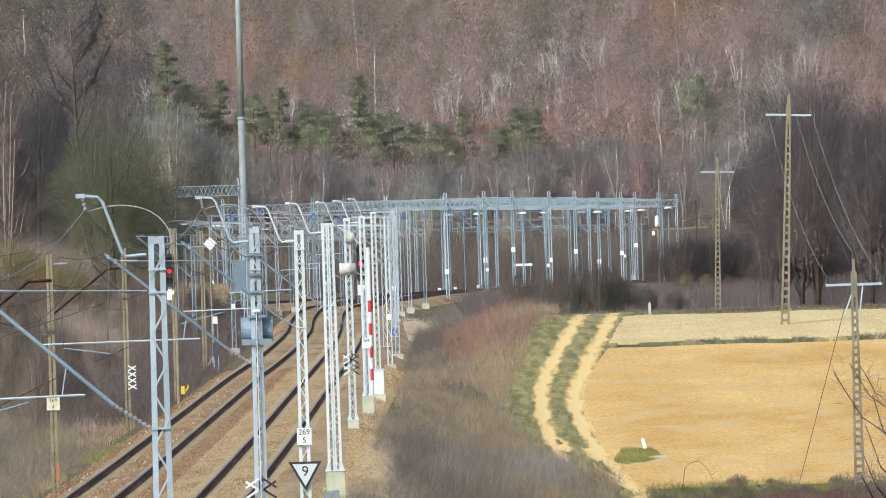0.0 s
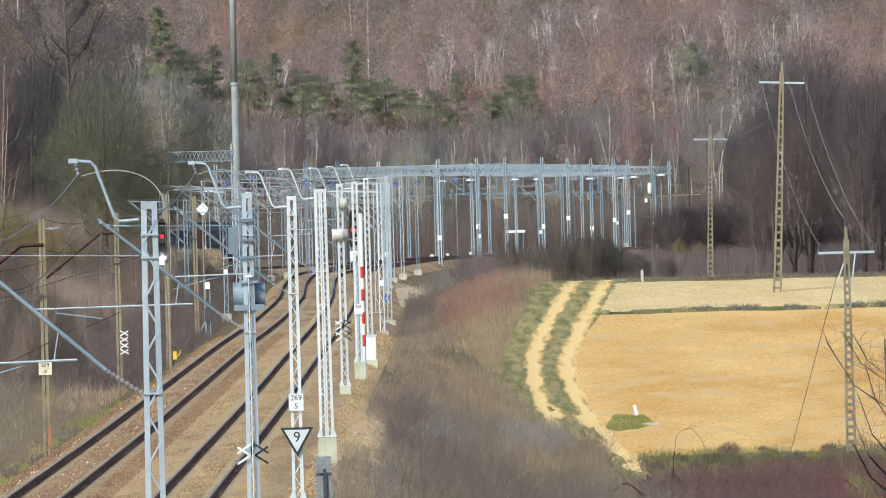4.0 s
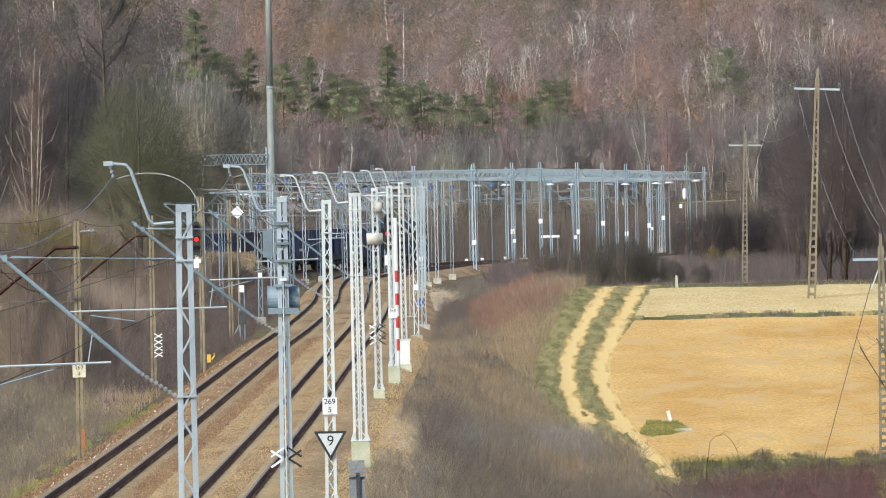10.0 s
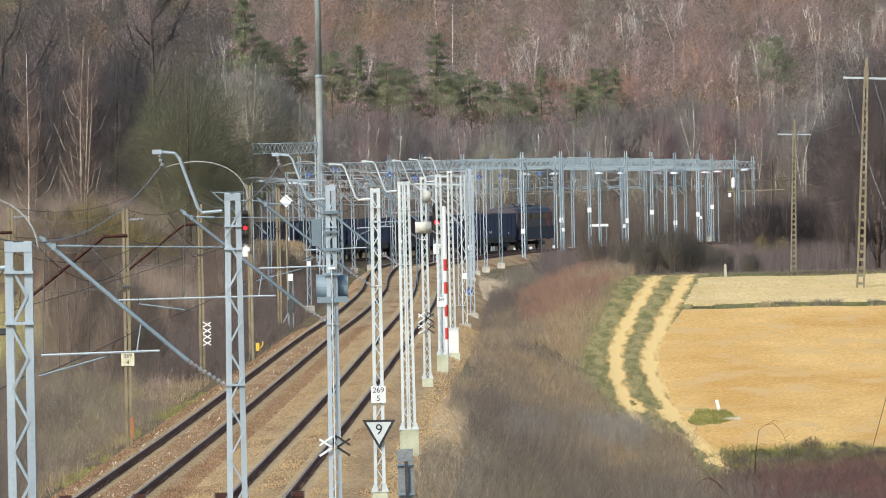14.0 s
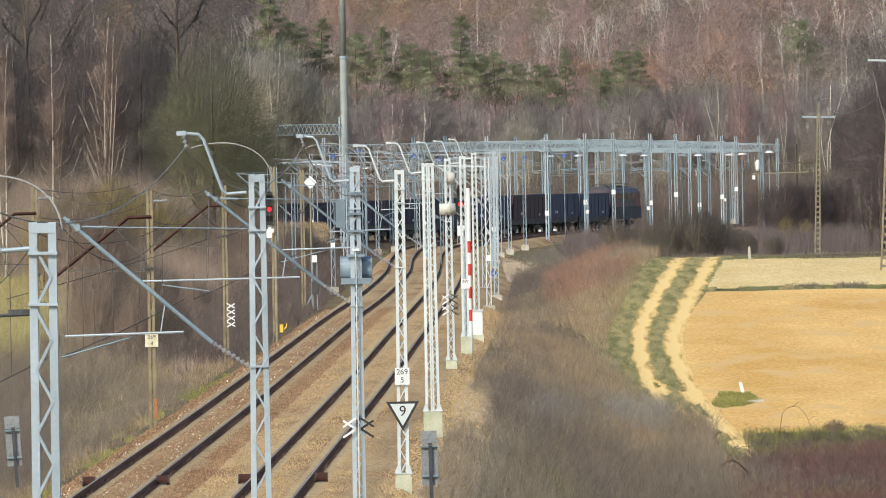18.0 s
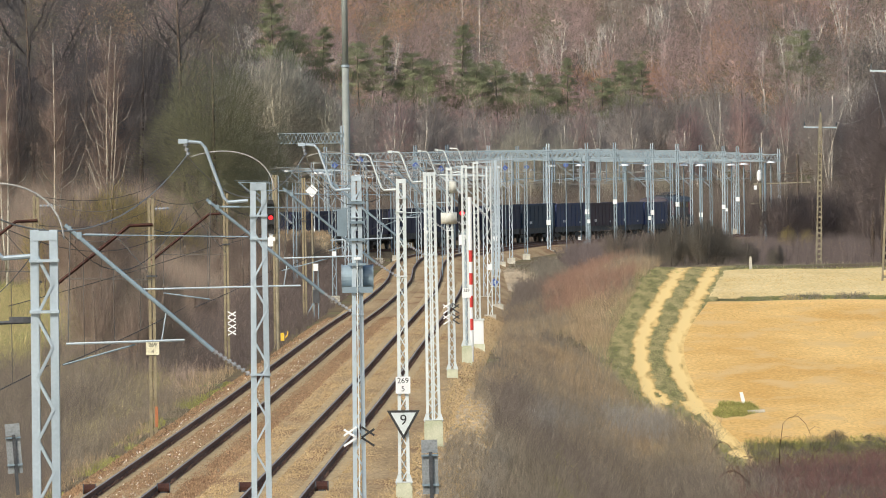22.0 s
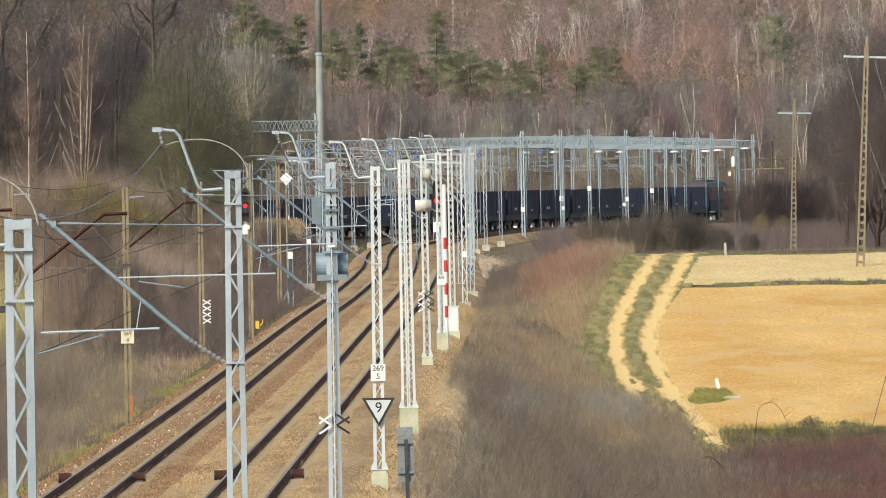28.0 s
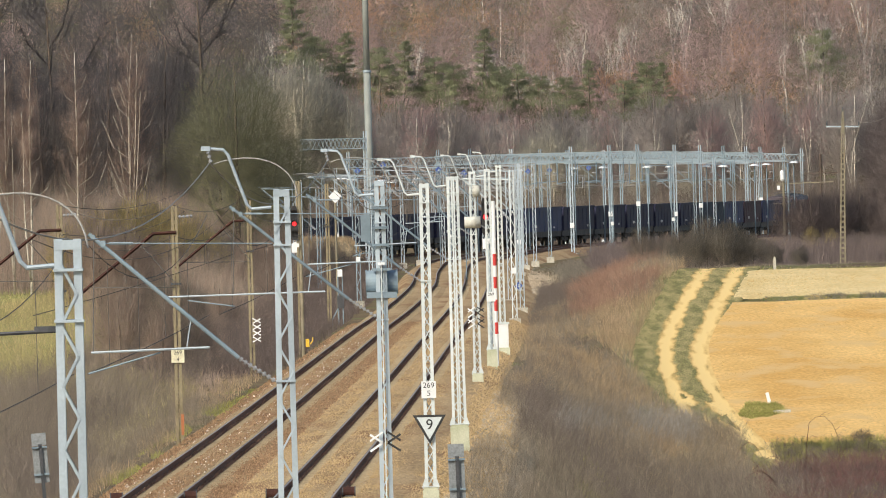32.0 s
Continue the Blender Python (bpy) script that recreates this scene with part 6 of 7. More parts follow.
def crown_facing(v, seed):
    """How each triangle of a crown is turned: outwards from the crown's middle and a little upwards."""
    mid = v.reshape(-1, 3, 3).mean(1)
    q = (mid - mid.mean(0)) / (mid.std(0) * 1.7 + 1e-6)
    q[:, 2] = np.maximum(q[:, 2], -0.25)
    return q + [0, -0.1, 0.6] + np.random.default_rng(seed).normal(0, 0.12, q.shape)


def twigs(r, start, way, length, width):
    """Thin triangles from the starts along the ways."""
    n = len(start)
    side = np.cross(way, r.normal(size=(n, 3)))
    side /= np.linalg.norm(side, axis=1)[:, None] + 1e-9
    s = side * (width / 2)[:, None]
    return np.stack([start - s, start + s, start + way * length[:, None]], 1).reshape(-1, 3)


def bare_tree(seed, h, spread, n_limbs, n_twigs, first=0.3, upright=0.6, width=0.05, long=1.0, limb=0.005, girth=0.014, apart=False):
    """Trunk and limbs as tubes, and a crown of branchlets that grow from the limbs."""
    r = np.random.default_rng(seed)
    s, limbs = Solid(), []
    bend = r.normal(0, 0.02 * h, 2)
    axis = lambda u: np.array([bend[0] * u * u, bend[1] * u * u, h * u])
    s.tube([axis(u) for u in (0, 0.25, 0.5, 0.75, 1.0)], girth * h, 7, 0.02)
    starts, ways, lens = [], [], []
    for k in range(n_limbs):
        u = first + (0.93 - first) * (k + r.random()) / n_limbs
        a = r.uniform(0, 2 * np.pi)
        reach = spread * (1.05 - 0.75 * abs((u - first) / (1 - first) - 0.3)) * r.uniform(0.7, 1.1)
        p = axis(u)
        w = np.array([np.cos(a), np.sin(a), 0.0])
        mid = p + w * reach * 0.5 + np.array([0, 0, reach * upright * 0.4])
        end = p + w * reach * 0.9 + np.array([0, 0, reach * upright * 1.15])
        limbs.append((p, mid, end, limb * h * (1.15 - u)))
        m = n_twigs // n_limbs
        v = r.random(m)
        base = np.where((v < 0.5)[:, None], p + (mid - p) * (v * 2)[:, None], mid + (end - mid) * (v * 2 - 1)[:, None])
        d = r.normal(size=(m, 3)) * [0.8, 0.8, 0.6] + w * 0.6 + [0, 0, upright]
        d /= np.linalg.norm(d, axis=1)[:, None]
        ln = r.uniform(0.5, 1.5, m) * spread * 0.3 * long
        starts += [base, base + d * (ln * 0.55)[:, None]]
        d2 = d + r.normal(size=(m, 3)) * 0.55
        d2 /= np.linalg.norm(d2, axis=1)[:, None]
        ways += [d, d2]
        lens += [ln, ln * 0.8]
    st, wy, ln = np.concatenate(starts), np.concatenate(ways), np.concatenate(lens)
    if not apart:
        wood = Solid()
        for p, mid, end, rad in limbs:
            wood.tube([p, mid, end], rad, 5, 0.012)
        quads = [q for q in wood.f if len(q) == 4]
        v = np.array(wood.v)
        limbs = []
        tri = np.concatenate([v[[(a, b, c) for a, b, c, e in quads]], v[[(a, c, e) for a, b, c, e in quads]]]).reshape(-1, 3)
        return s, np.concatenate([tri, twigs(r, st, wy, ln, r.uniform(0.6, 1.3, len(st)) * width)]), limbs
    return s, twigs(r, st, wy, ln, r.uniform(0.6, 1.3, len(st)) * width), limbs


def crown_tree(seed, h, spread, low, n_limbs, n_twigs, width, long, lift=0.55, limb=0.004, girth=0.013, rough=0.4):
    """A tree with a full rounded crown of fine ascending twigs and an uneven outline; low is where the crown begins."""
    r = np.random.default_rng(seed)
    s, wood = Solid(), Solid()
    bend = r.normal(0, 0.02 * h, 2)
    axis = lambda u: np.array([bend[0] * u * u, bend[1] * u * u, h * u])
    s.tube([axis(u) for u in (0, 0.25, 0.5, 0.72, 0.9)], girth * h, 7, 0.02)
    mid, half = np.array([bend[0] * 0.4, bend[1] * 0.4, h * (1 + low) / 2]), np.array([spread, spread, h * (1 - low) / 2])

    def bulge(q):
        return np.array([1 - rough / 2 + rough * noise.noise(Vector(a * 1.9) + Vector((seed, 0, 0))) + 0.5 * rough * noise.noise(Vector(a * 4.5) + Vector((0, seed, 0))) for a in q])

    q = r.normal(size=(n_limbs, 3)) * [1, 1, 0.9] + [0, 0, 0.35]
    q /= np.linalg.norm(q, axis=1)[:, None]
    ends = mid + q * half * (bulge(q) * 0.82)[:, None]
    for e in ends:
        p = axis(float(np.clip(e[2] / h - r.uniform(0.2, 0.4), 0.08, 0.8)))
        m = p * 0.5 + e * 0.5 + np.array([(e - p)[0] * 0.12, (e - p)[1] * 0.12, -0.06 * h * r.random()])
        wood.tube([p, m, e], limb * h * r.uniform(0.6, 1.2), 5, 0.012)
    q = r.normal(size=(n_twigs, 3))
    q /= np.linalg.norm(q, axis=1)[:, None]
    st = mid + q * half * (bulge(q) * r.random(n_twigs) ** 0.4 * 0.93)[:, None]
    wy = q * [0.75, 0.75, 0.5] + [0, 0, lift] + r.normal(0, 0.35, (n_twigs, 3))
    wy /= np.linalg.norm(wy, axis=1)[:, None]
    quads = [f for f in wood.f if len(f) == 4]
    v = np.array(wood.v)
    tri = np.concatenate([v[[(a, b, c) for a, b, c, e in quads]], v[[(a, c, e) for a, b, c, e in quads]]]).reshape(-1, 3)
    return s, np.concatenate([tri, twigs(r, st, wy, r.uniform(0.5, 1.5, n_twigs) * long, r.uniform(0.6, 1.3, n_twigs) * width)]), []


def birch_tree(seed, h, leaders, n_limbs, n_twigs, width, girth=0.009, sway=0.05, spread=1.8):
    """Slender stems that part from one foot, thin limbs that rise steeply from them and a haze of hanging twigs."""
    r = np.random.default_rng(seed)
    s, limbs, st, wy, ln = Solid(), [], [], [], []
    for k in range(leaders):
        a, tall = r.uniform(0, 2 * np.pi) if k else 0.0, h * (1.0 if not k else r.uniform(0.75, 0.97))
        part_at, lean = (0.0, 0.015) if not k else (r.uniform(0.08, 0.35), r.uniform(0.04, 0.11))
        wave, ph = r.normal(0, sway, 2), r.uniform(0, 6.28)
        us = np.linspace(part_at, 1, 8)
        run = lambda u: np.array([np.cos(a), np.sin(a), 0]) * lean * tall * ((u - part_at) / (1 - part_at)) ** 0.8 + np.array([wave[0], wave[1], 0]) * math.sin(ph + 5 * u) * 4.0 * u + np.array([0, 0, tall * u])
        s.tube([run(u) for u in us], girth * h * (1.0 if not k else 0.7), 7, 0.02)
        for i in range(n_limbs):
            u = 0.38 + 0.58 * (i + r.random()) / n_limbs
            p, b = run(max(u, part_at)), r.uniform(0, 2 * np.pi)
            reach = spread * (1.15 - u) * r.uniform(0.6, 1.25) + 0.3
            w = np.array([np.cos(b), np.sin(b), 0.0])
            m, e = p + w * reach * 0.6 + [0, 0, reach * 0.45], p + w * reach * 1.0 + [0, 0, reach * 1.45]
            limbs.append((p, m, e, 0.0019 * h * (1.2 - u)))
            c = n_twigs // (n_limbs * leaders)
            v = r.random(c)[:, None]
            st.append(p + (e - p) * v + r.normal(0, 0.12 * spread, (c, 3)))
            d = r.normal(0, 0.6, (c, 3)) + w * 0.5 + [0, 0, 0.35]
            wy.append(d / np.linalg.norm(d, axis=1)[:, None]), ln.append(r.uniform(0.3, 1.0, c) * 0.5 * spread)
    st, wy, ln = np.concatenate(st), np.concatenate(wy), np.concatenate(ln)
    return s, twigs(r, st, wy, ln, r.uniform(0.6, 1.3, len(st)) * width), limbs


def stems_tree(seed, h, forks):
    """A far birch of which the bare pale stems show: a crooked foot that forks and forks again."""
    r = np.random.default_rng(seed)
    s, limbs = Solid(), []
    s.tube([(0, 0, 0), (0.1, 0, h * 0.25), (-0.05, 0, h * 0.45)], 0.15, 6, 0.11)
    for k in range(forks):
        p = np.array([-0.03, 0, h * r.uniform(0.34, 0.45)])
        w = np.array([r.normal(0, 0.2), r.normal(0, 0.12), 1.0])
        m = p + w * h * 0.26 + r.normal(0, 0.18, 3)
        e = m + (w + [r.normal(0, 0.12), 0, 0]) * h * r.uniform(0.2, 0.32)
        limbs.append((p, m, e, 0.085))
        for i in range(3):
            q = m + (e - m) * r.uniform(-0.3, 0.7)
            o = q + np.array([r.normal(0, 0.75), r.normal(0, 0.5), r.uniform(0.8, 1.7)])
            limbs.append((q, (q + o) / 2 + r.normal(0, 0.1, 3), o, 0.045))
    n = 260
    st = np.array([limbs[i][2] for i in r.integers(0, len(limbs), n)]) + r.normal(0, 0.4, (n, 3))
    wy = r.normal(0, 0.4, (n, 3)) + [0, 0, 0.9]
    return s, twigs(r, st, wy / np.linalg.norm(wy, axis=1)[:, None], r.uniform(0.3, 1.0, n), np.full(n, 0.035)), limbs


def pine_tree(seed, h, spread, n, first, bulge):
    """An old pine: bare trunk below, above it boughs that each carry flat ragged plates of needles with gaps between."""
    r = np.random.default_rng(seed)
    s = Solid().tube([(0, 0, 0), (0.1, 0, h * 0.5), (0, 0, h * 0.97)], 0.012 * h, 7, 0.03)
    st, wy, ln = [], [], []
    boughs = 34
    for k in range(boughs):
        u = first + (0.985 - first) * (k / (boughs - 1)) ** 0.85
        a = k * 2.4 + r.normal(0, 0.5)
        reach = spread * ((1.03 - u) / (1 - first)) ** bulge * r.uniform(0.45, 1.2) + 0.2
        w = np.array([np.cos(a), np.sin(a), r.uniform(-0.05, 0.4)])
        p = np.array([0, 0, h * u])
        m = int(n / boughs * (0.35 + reach / spread))
        clump = r.uniform(0.35, 1.0, 5)
        v = clump[r.integers(0, 5, m)] + r.normal(0, 0.05, m)
        b = p + w * (reach * v)[:, None] + r.normal(0, 0.14 + 0.13 * reach, (m, 3)) * [1, 1, 0.42]
        d = r.normal(size=(m, 3)) * [1, 1, 0.6] + w * 0.8 + [0, 0, 0.5]
        st.append(b), wy.append(d / np.linalg.norm(d, axis=1)[:, None]), ln.append(r.uniform(0.15, 0.4, m))
    st, wy, ln = np.concatenate(st), np.concatenate(wy), np.concatenate(ln)
    return s, twigs(r, st, wy, ln, np.full(len(st), 0.06)), []


def tree_kind(name, made, trunk_mat, crown_mat, label, category="tree", group=""):
    t = tagged(new(name), label, category, group)
    trunk, crown, limbs = made
    stem = part("trunk", trunk, trunk_mat, t, "", True)
    for p, mid, end, rad in limbs:
        part("limb", Solid().tube([p, mid, end], rad, 5, 0.012), trunk_mat, stem, "", True)
    c = new("crown", tri_mesh("crown", crown, crown_mat, crown_facing(crown, 1)))
    c.parent = t
    return t


def plant(kind, spots, seed, sink=0.3, low=0.85, high=1.15):
    """Place the first at the first spot and copies at the rest, each turned its own way and a little taller or lower."""
    rnd = random.Random(seed)
    for i, (x, d, *k) in enumerate(spots):
        grow = k[0] if k else rnd.uniform(low, high)
        m = pose(x, d, float(lie(x, d)) - sink, rnd.uniform(-2, 2), rnd.uniform(-2, 2), rnd.uniform(0, 360)) @ Matrix.Scale(grow, 4)
        if i == 0:
            kind.matrix_basis = pose(0, 0, 0)
            first = m
        else:
            copy_thing(kind, m)
    kind.matrix_basis = first


def build_trees():
    rnd = random.Random(3)
    grey = [tree_kind("bare_tree", crown_tree(40 + k, 12 + k, 2.7, 0.2, 16, 7000, 0.03, 0.5, 0.6), BARK, (TWIG_GREY, TWIG_GREY, TWIG_RED)[k], "leafless grey-brown tree at the edge of the wood", "tree", "trees at the wood's edge") for k in range(3)]
    for k, t in enumerate(grey):
        plant(t, [(-56 + 5.4 * i + k * 1.8 + rnd.uniform(-1.2, 1.2), 1296 + rnd.uniform(0, 60)) for i in range(25)], 50 + k, 0.4, 0.9, 1.35)
    birch = [tree_kind("birch", birch_tree(61 + k, 15.5, (2, 3, 2)[k], 14, 10000, 0.0105, 0.006), BIRCH, TWIG_RUST, "slender white-barked leafless birch with two stems" if k != 1 else "white-barked leafless birch parted into three stems", "tree", "birches") for k in range(3)]
    plant(birch[0], [(-25.4, 800, 1.08), (-29.8, 805, 1.05)], 7, 0.3)
    plant(birch[1], [(-22.2, 812, 1.16), (-33.4, 800, 1.05)], 71, 0.3)
    plant(birch[2], [(-28.2, 790, 1.04), (-31.6, 820, 1.1)], 72, 0.3)
    far_birch = tree_kind("birch", birch_tree(66, 11, 3, 7, 1600, 0.026, 0.0058, 0.13), BIRCH, TWIG_GREY, "thin pale birch at the edge of the wood", "tree", "birches")
    plant(far_birch, [(-17, 1288), (-4, 1290), (3, 1294), (14, 1290), (22, 1296), (31, 1290), (43, 1292), (50, 1296), (-30, 1290), (-43, 1296), (36, 1300), (9, 1302), (18, 1288), (27, 1288), (6, 1286), (-11, 1287), (-1, 1289), (38, 1287)], 17, 0.3, 0.95, 1.35)
    # pale forked birches on the slope, in the clumps in which they grow
    pale = [tree_kind("birch", stems_tree(64 + k, 13, 3 + k), TRUNK_PALE_BARK, TWIG_PALE, "pale forked birch standing out from the hillside wood", "tree", "birches") for k in range(2)]
    clumps = [(-5.0, 1690), (4.2, 1640), (8.2, 1590), (12.4, 1560), (15.8, 1700), (17.6, 1690), (23.4, 1680), (24.6, 1700), (33.0, 1700), (32.2, 1690), (38.6, 1710), (45.2, 1560), (50.3, 1600), (56.2, 1640), (55.0, 1330), (43.6, 1380), (47.4, 1345), (52.2, 1400), (58.6, 1570), (-12.5, 1600), (62.4, 1620), (9.8, 1575), (47.0, 1548), (67.0, 1650), (-24.0, 1660)]
    spots = [(x + rnd.gauss(0, 0.8), d + rnd.uniform(-8, 8), rnd.uniform(0.75, 1.05)) for x, d in clumps for i in range(2)]
    plant(pale[0], spots[::2], 8, -1.0)
    plant(pale[1], spots[1::2], 18, -1.0)
    spire = tree_kind("pine", pine_tree(71, 17, 2.6, 9500, 0.45, 0.9), BARK, NEEDLES, "dark green pine standing in the bare wood", "tree", "pines")
    plant(spire, [(-20.1, 1525, 1.42), (-14.3, 1540, 1.12), (-6.3, 1531, 1.1), (3.7, 1535, 1.18), (17.5, 1521, 0.95), (27.1, 1515, 0.9)], 9, 0.3)
    broad = tree_kind("pine", pine_tree(73, 15.5, 3.5, 10000, 0.56, 0.6), BARK, NEEDLES, "broad ragged pine standing in the bare wood", "tree", "pines")
    plant(broad, [(-17.2, 1535, 1.18), (-9.3, 1535, 1.12), (-2.1, 1535, 1.05), (0.4, 1529, 1.0), (6.1, 1525, 1.0), (8.5, 1531, 1.0), (11.4, 1525, 0.92), (14.5, 1517, 0.92), (21.3, 1510, 0.88), (24.8, 1521, 0.98), (47.9, 1535, 0.98)], 19, 0.3)
    willow = tree_kind("willow", crown_tree(81, 15.4, 5.5, 0.1, 40, 60000, 0.014, 0.36, 0.4, 0.0022), BARK, WILLOW, "broad round willow with greenish budding twigs", "tree", "")
    plant(willow, [(-15.5, 850, 1.16), (-13.6, 885, 0.8)], 10)
    orange = tree_kind("bare_tree", crown_tree(120, 9.5, 2.1, 0.15, 12, 3600, 0.05, 0.5), BARK, TWIG_ORANGE, "orange-brown budding tree at the edge of the wood", "tree", "trees at the wood's edge")
    plant(orange, [(-8.4, 1276, 0.95), (-7.0, 1277, 0.85), (19.5, 1600, 1.4), (22.0, 1604, 1.3), (30.0, 1600, 1.2)], 41)
    wan = tree_kind("bare_tree", crown_tree(121, 16.5, 3.7, 0.22, 28, 13000, 0.028, 0.55, 0.6, 0.0036, 0.008), BIRCH, TWIG_WAN, "pale-twigged leafless tree before the wood", "tree", "trees at the wood's edge")
    plant(wan, [(-21.6, 1281, 1.2), (-19.2, 1280, 1.28), (-16.8, 1278, 1.34), (-14.4, 1281, 1.25), (-11.8, 1280, 1.08), (8.0, 1280, 0.8), (10.7, 1278, 0.88), (13.8, 1281, 0.8), (19.9, 1279, 0.64), (25.0, 1281, 0.58)], 42)
    yellow = tree_kind("shrub", crown_tree(83, 6.4, 1.9, 0.04, 20, 5200, 0.013, 0.5, 0.9, 0.003), BARK, BUDDING, "yellow-green budding shrub in the thicket", "shrub", "shrubs")
    plant(yellow, [(-21.3, 722, 1.1), (-19.7, 730, 1.3), (-18.2, 735, 1.2), (-16.9, 742, 1.1), (-23.2, 715, 0.95), (-15.6, 750, 0.95), (27.6, 930, 0.5), (29.3, 936, 0.45)], 12)
    dark = [tree_kind("bare_tree", crown_tree(90 + k, 17 + 2 * k, 4.6, 0.1, 46, 36000, 0.018, 0.5, 0.5, 0.0028), BARK, (TWIG_BROWN, TWIG_DARK)[k], "dense brown leafless tree" if k == 0 else "dense dark leafless tree", "tree", "dark trees") for k in range(2)]
    plant(dark[0], [(32.5, 800), (36.8, 790), (41, 800), (33.5, 850), (38, 840), (44, 830), (35.5, 870), (41, 880), (47, 850)], 13)
    plant(dark[1], [(-19.5, 985, 0.9), (-24.5, 1000), (-34, 990), (-28.5, 985), (-38, 1000), (-31, 1020), (-44, 1010), (-22, 1040), (-26, 1060, 1.0)], 14)
    edge = tree_kind("bare_tree", crown_tree(95, 12, 3.0, 0.1, 34, 15000, 0.016, 0.45, 0.5, 0.0028), BARK, TWIG_BROWN, "brown-twigged leafless tree at the thicket's edge", "tree", "dark trees")
    plant(edge, [(30.6, 812), (31.2, 850), (31.4, 800), (34.8, 770), (38.5, 765)], 15)
    tall = tree_kind("bare_tree", bare_tree(111, 27, 6.5, 16, 900, 0.5, 0.9, 0.05, 0.6, 0.006, 0.011), BARK, TWIG_DARK, "tall old tree with dark spreading limbs above the thicket", "tree", "dark trees")
    plant(tall, [(-21.3, 1025, 1.0), (-33.5, 1010, 0.95), (-41, 1040, 1.0)], 35)
    brown = [tree_kind("shrub", crown_tree(101 + k, 4.2, 1.75, 0.03, 22, 4200, 0.013, 0.42, 0.8, 0.003), BARK, (THICKET, BRUSH_G, BRUSH_T)[k], ("brown leafless shrub in the thicket", "grey-brown leafless shrub in the thicket", "grey leafless shrub on the bank")[k], "shrub", "shrubs") for k in range(3)]
    spots = []
    for i in range(70):
        d = rnd.uniform(430, 900)
        x = float(right_main(d)) - rnd.uniform(9.5, 24)
        if x / d > -0.0305:
            spots.append((x, d, 0.55 + 0.07 * min(14, float(right_main(d)) - x - 9) + rnd.uniform(0, 0.25)))
    plant(brown[0], spots[:44], 31)
    plant(brown[1], spots[44:], 32)
    plant(brown[2], [(12.4 + rnd.uniform(-3, 4), rnd.uniform(640, 720), rnd.uniform(0.5, 0.75)) for i in range(12)], 33)
    gloom = tree_kind("shrub", crown_tree(107, 3.4, 1.5, 0.02, 24, 5200, 0.013, 0.34, 0.7), BARK, BRUSH_G, "dense grey-brown shrub on the crest of the bank", "shrub", "shrubs")
    plant(gloom, [(12.7, 640, 0.7), (13.5, 646, 0.98), (14.3, 640, 0.85), (15.3, 650, 0.8), (16.2, 655, 0.72), (11.4, 644, 0.6), (10.3, 648, 0.5), (17.5, 664, 0.55), (19.2, 670, 0.48)], 36)
    screen = tree_kind("shrub", crown_tree(108, 4.6, 1.9, 0.02, 24, 6500, 0.016, 0.45, 0.7, 0.003), BARK, BRUSH_W, "brown leafless bush before the station", "shrub", "shrubs")
    plant(screen, [(27.2 + 1.2 * i + rnd.uniform(-0.4, 0.4), rnd.uniform(960, 1005), rnd.uniform(1.0, 1.35)) for i in range(14)], 34)
    low = [tree_kind("hedge_bush", crown_tree(131 + k, 0.85, 0.75, 0.0, 14, 1500, 0.012, 0.15, 0.5, 0.006, 0.02), BARK, (HEDGE_LEAF, BRUSH_G)[k], ("low dark green bush along the near edge of the field", "low brown bush along the near edge of the field")[k], "bush", "bushes along the field") for k in range(2)]
    for k in range(2):
        plant(low[k], [(12.9 + 0.62 * i + rnd.uniform(-0.5, 0.5), rnd.uniform(466, 480), rnd.uniform(0.35, 0.85)) for i in range(22)], 140 + k, 0.02)
    twig = tree_kind("sapling", bare_tree(97, 4.4, 1.8, 12, 420, 0.1, 0.9, 0.009), BARK, TWIG_BROWN, "bare sapling at the corner of the field", "tree", "")
    plant(twig, [(20.6, 440, 1.5), (21.6, 446, 1.35), (22.6, 438, 1.5)], 16)


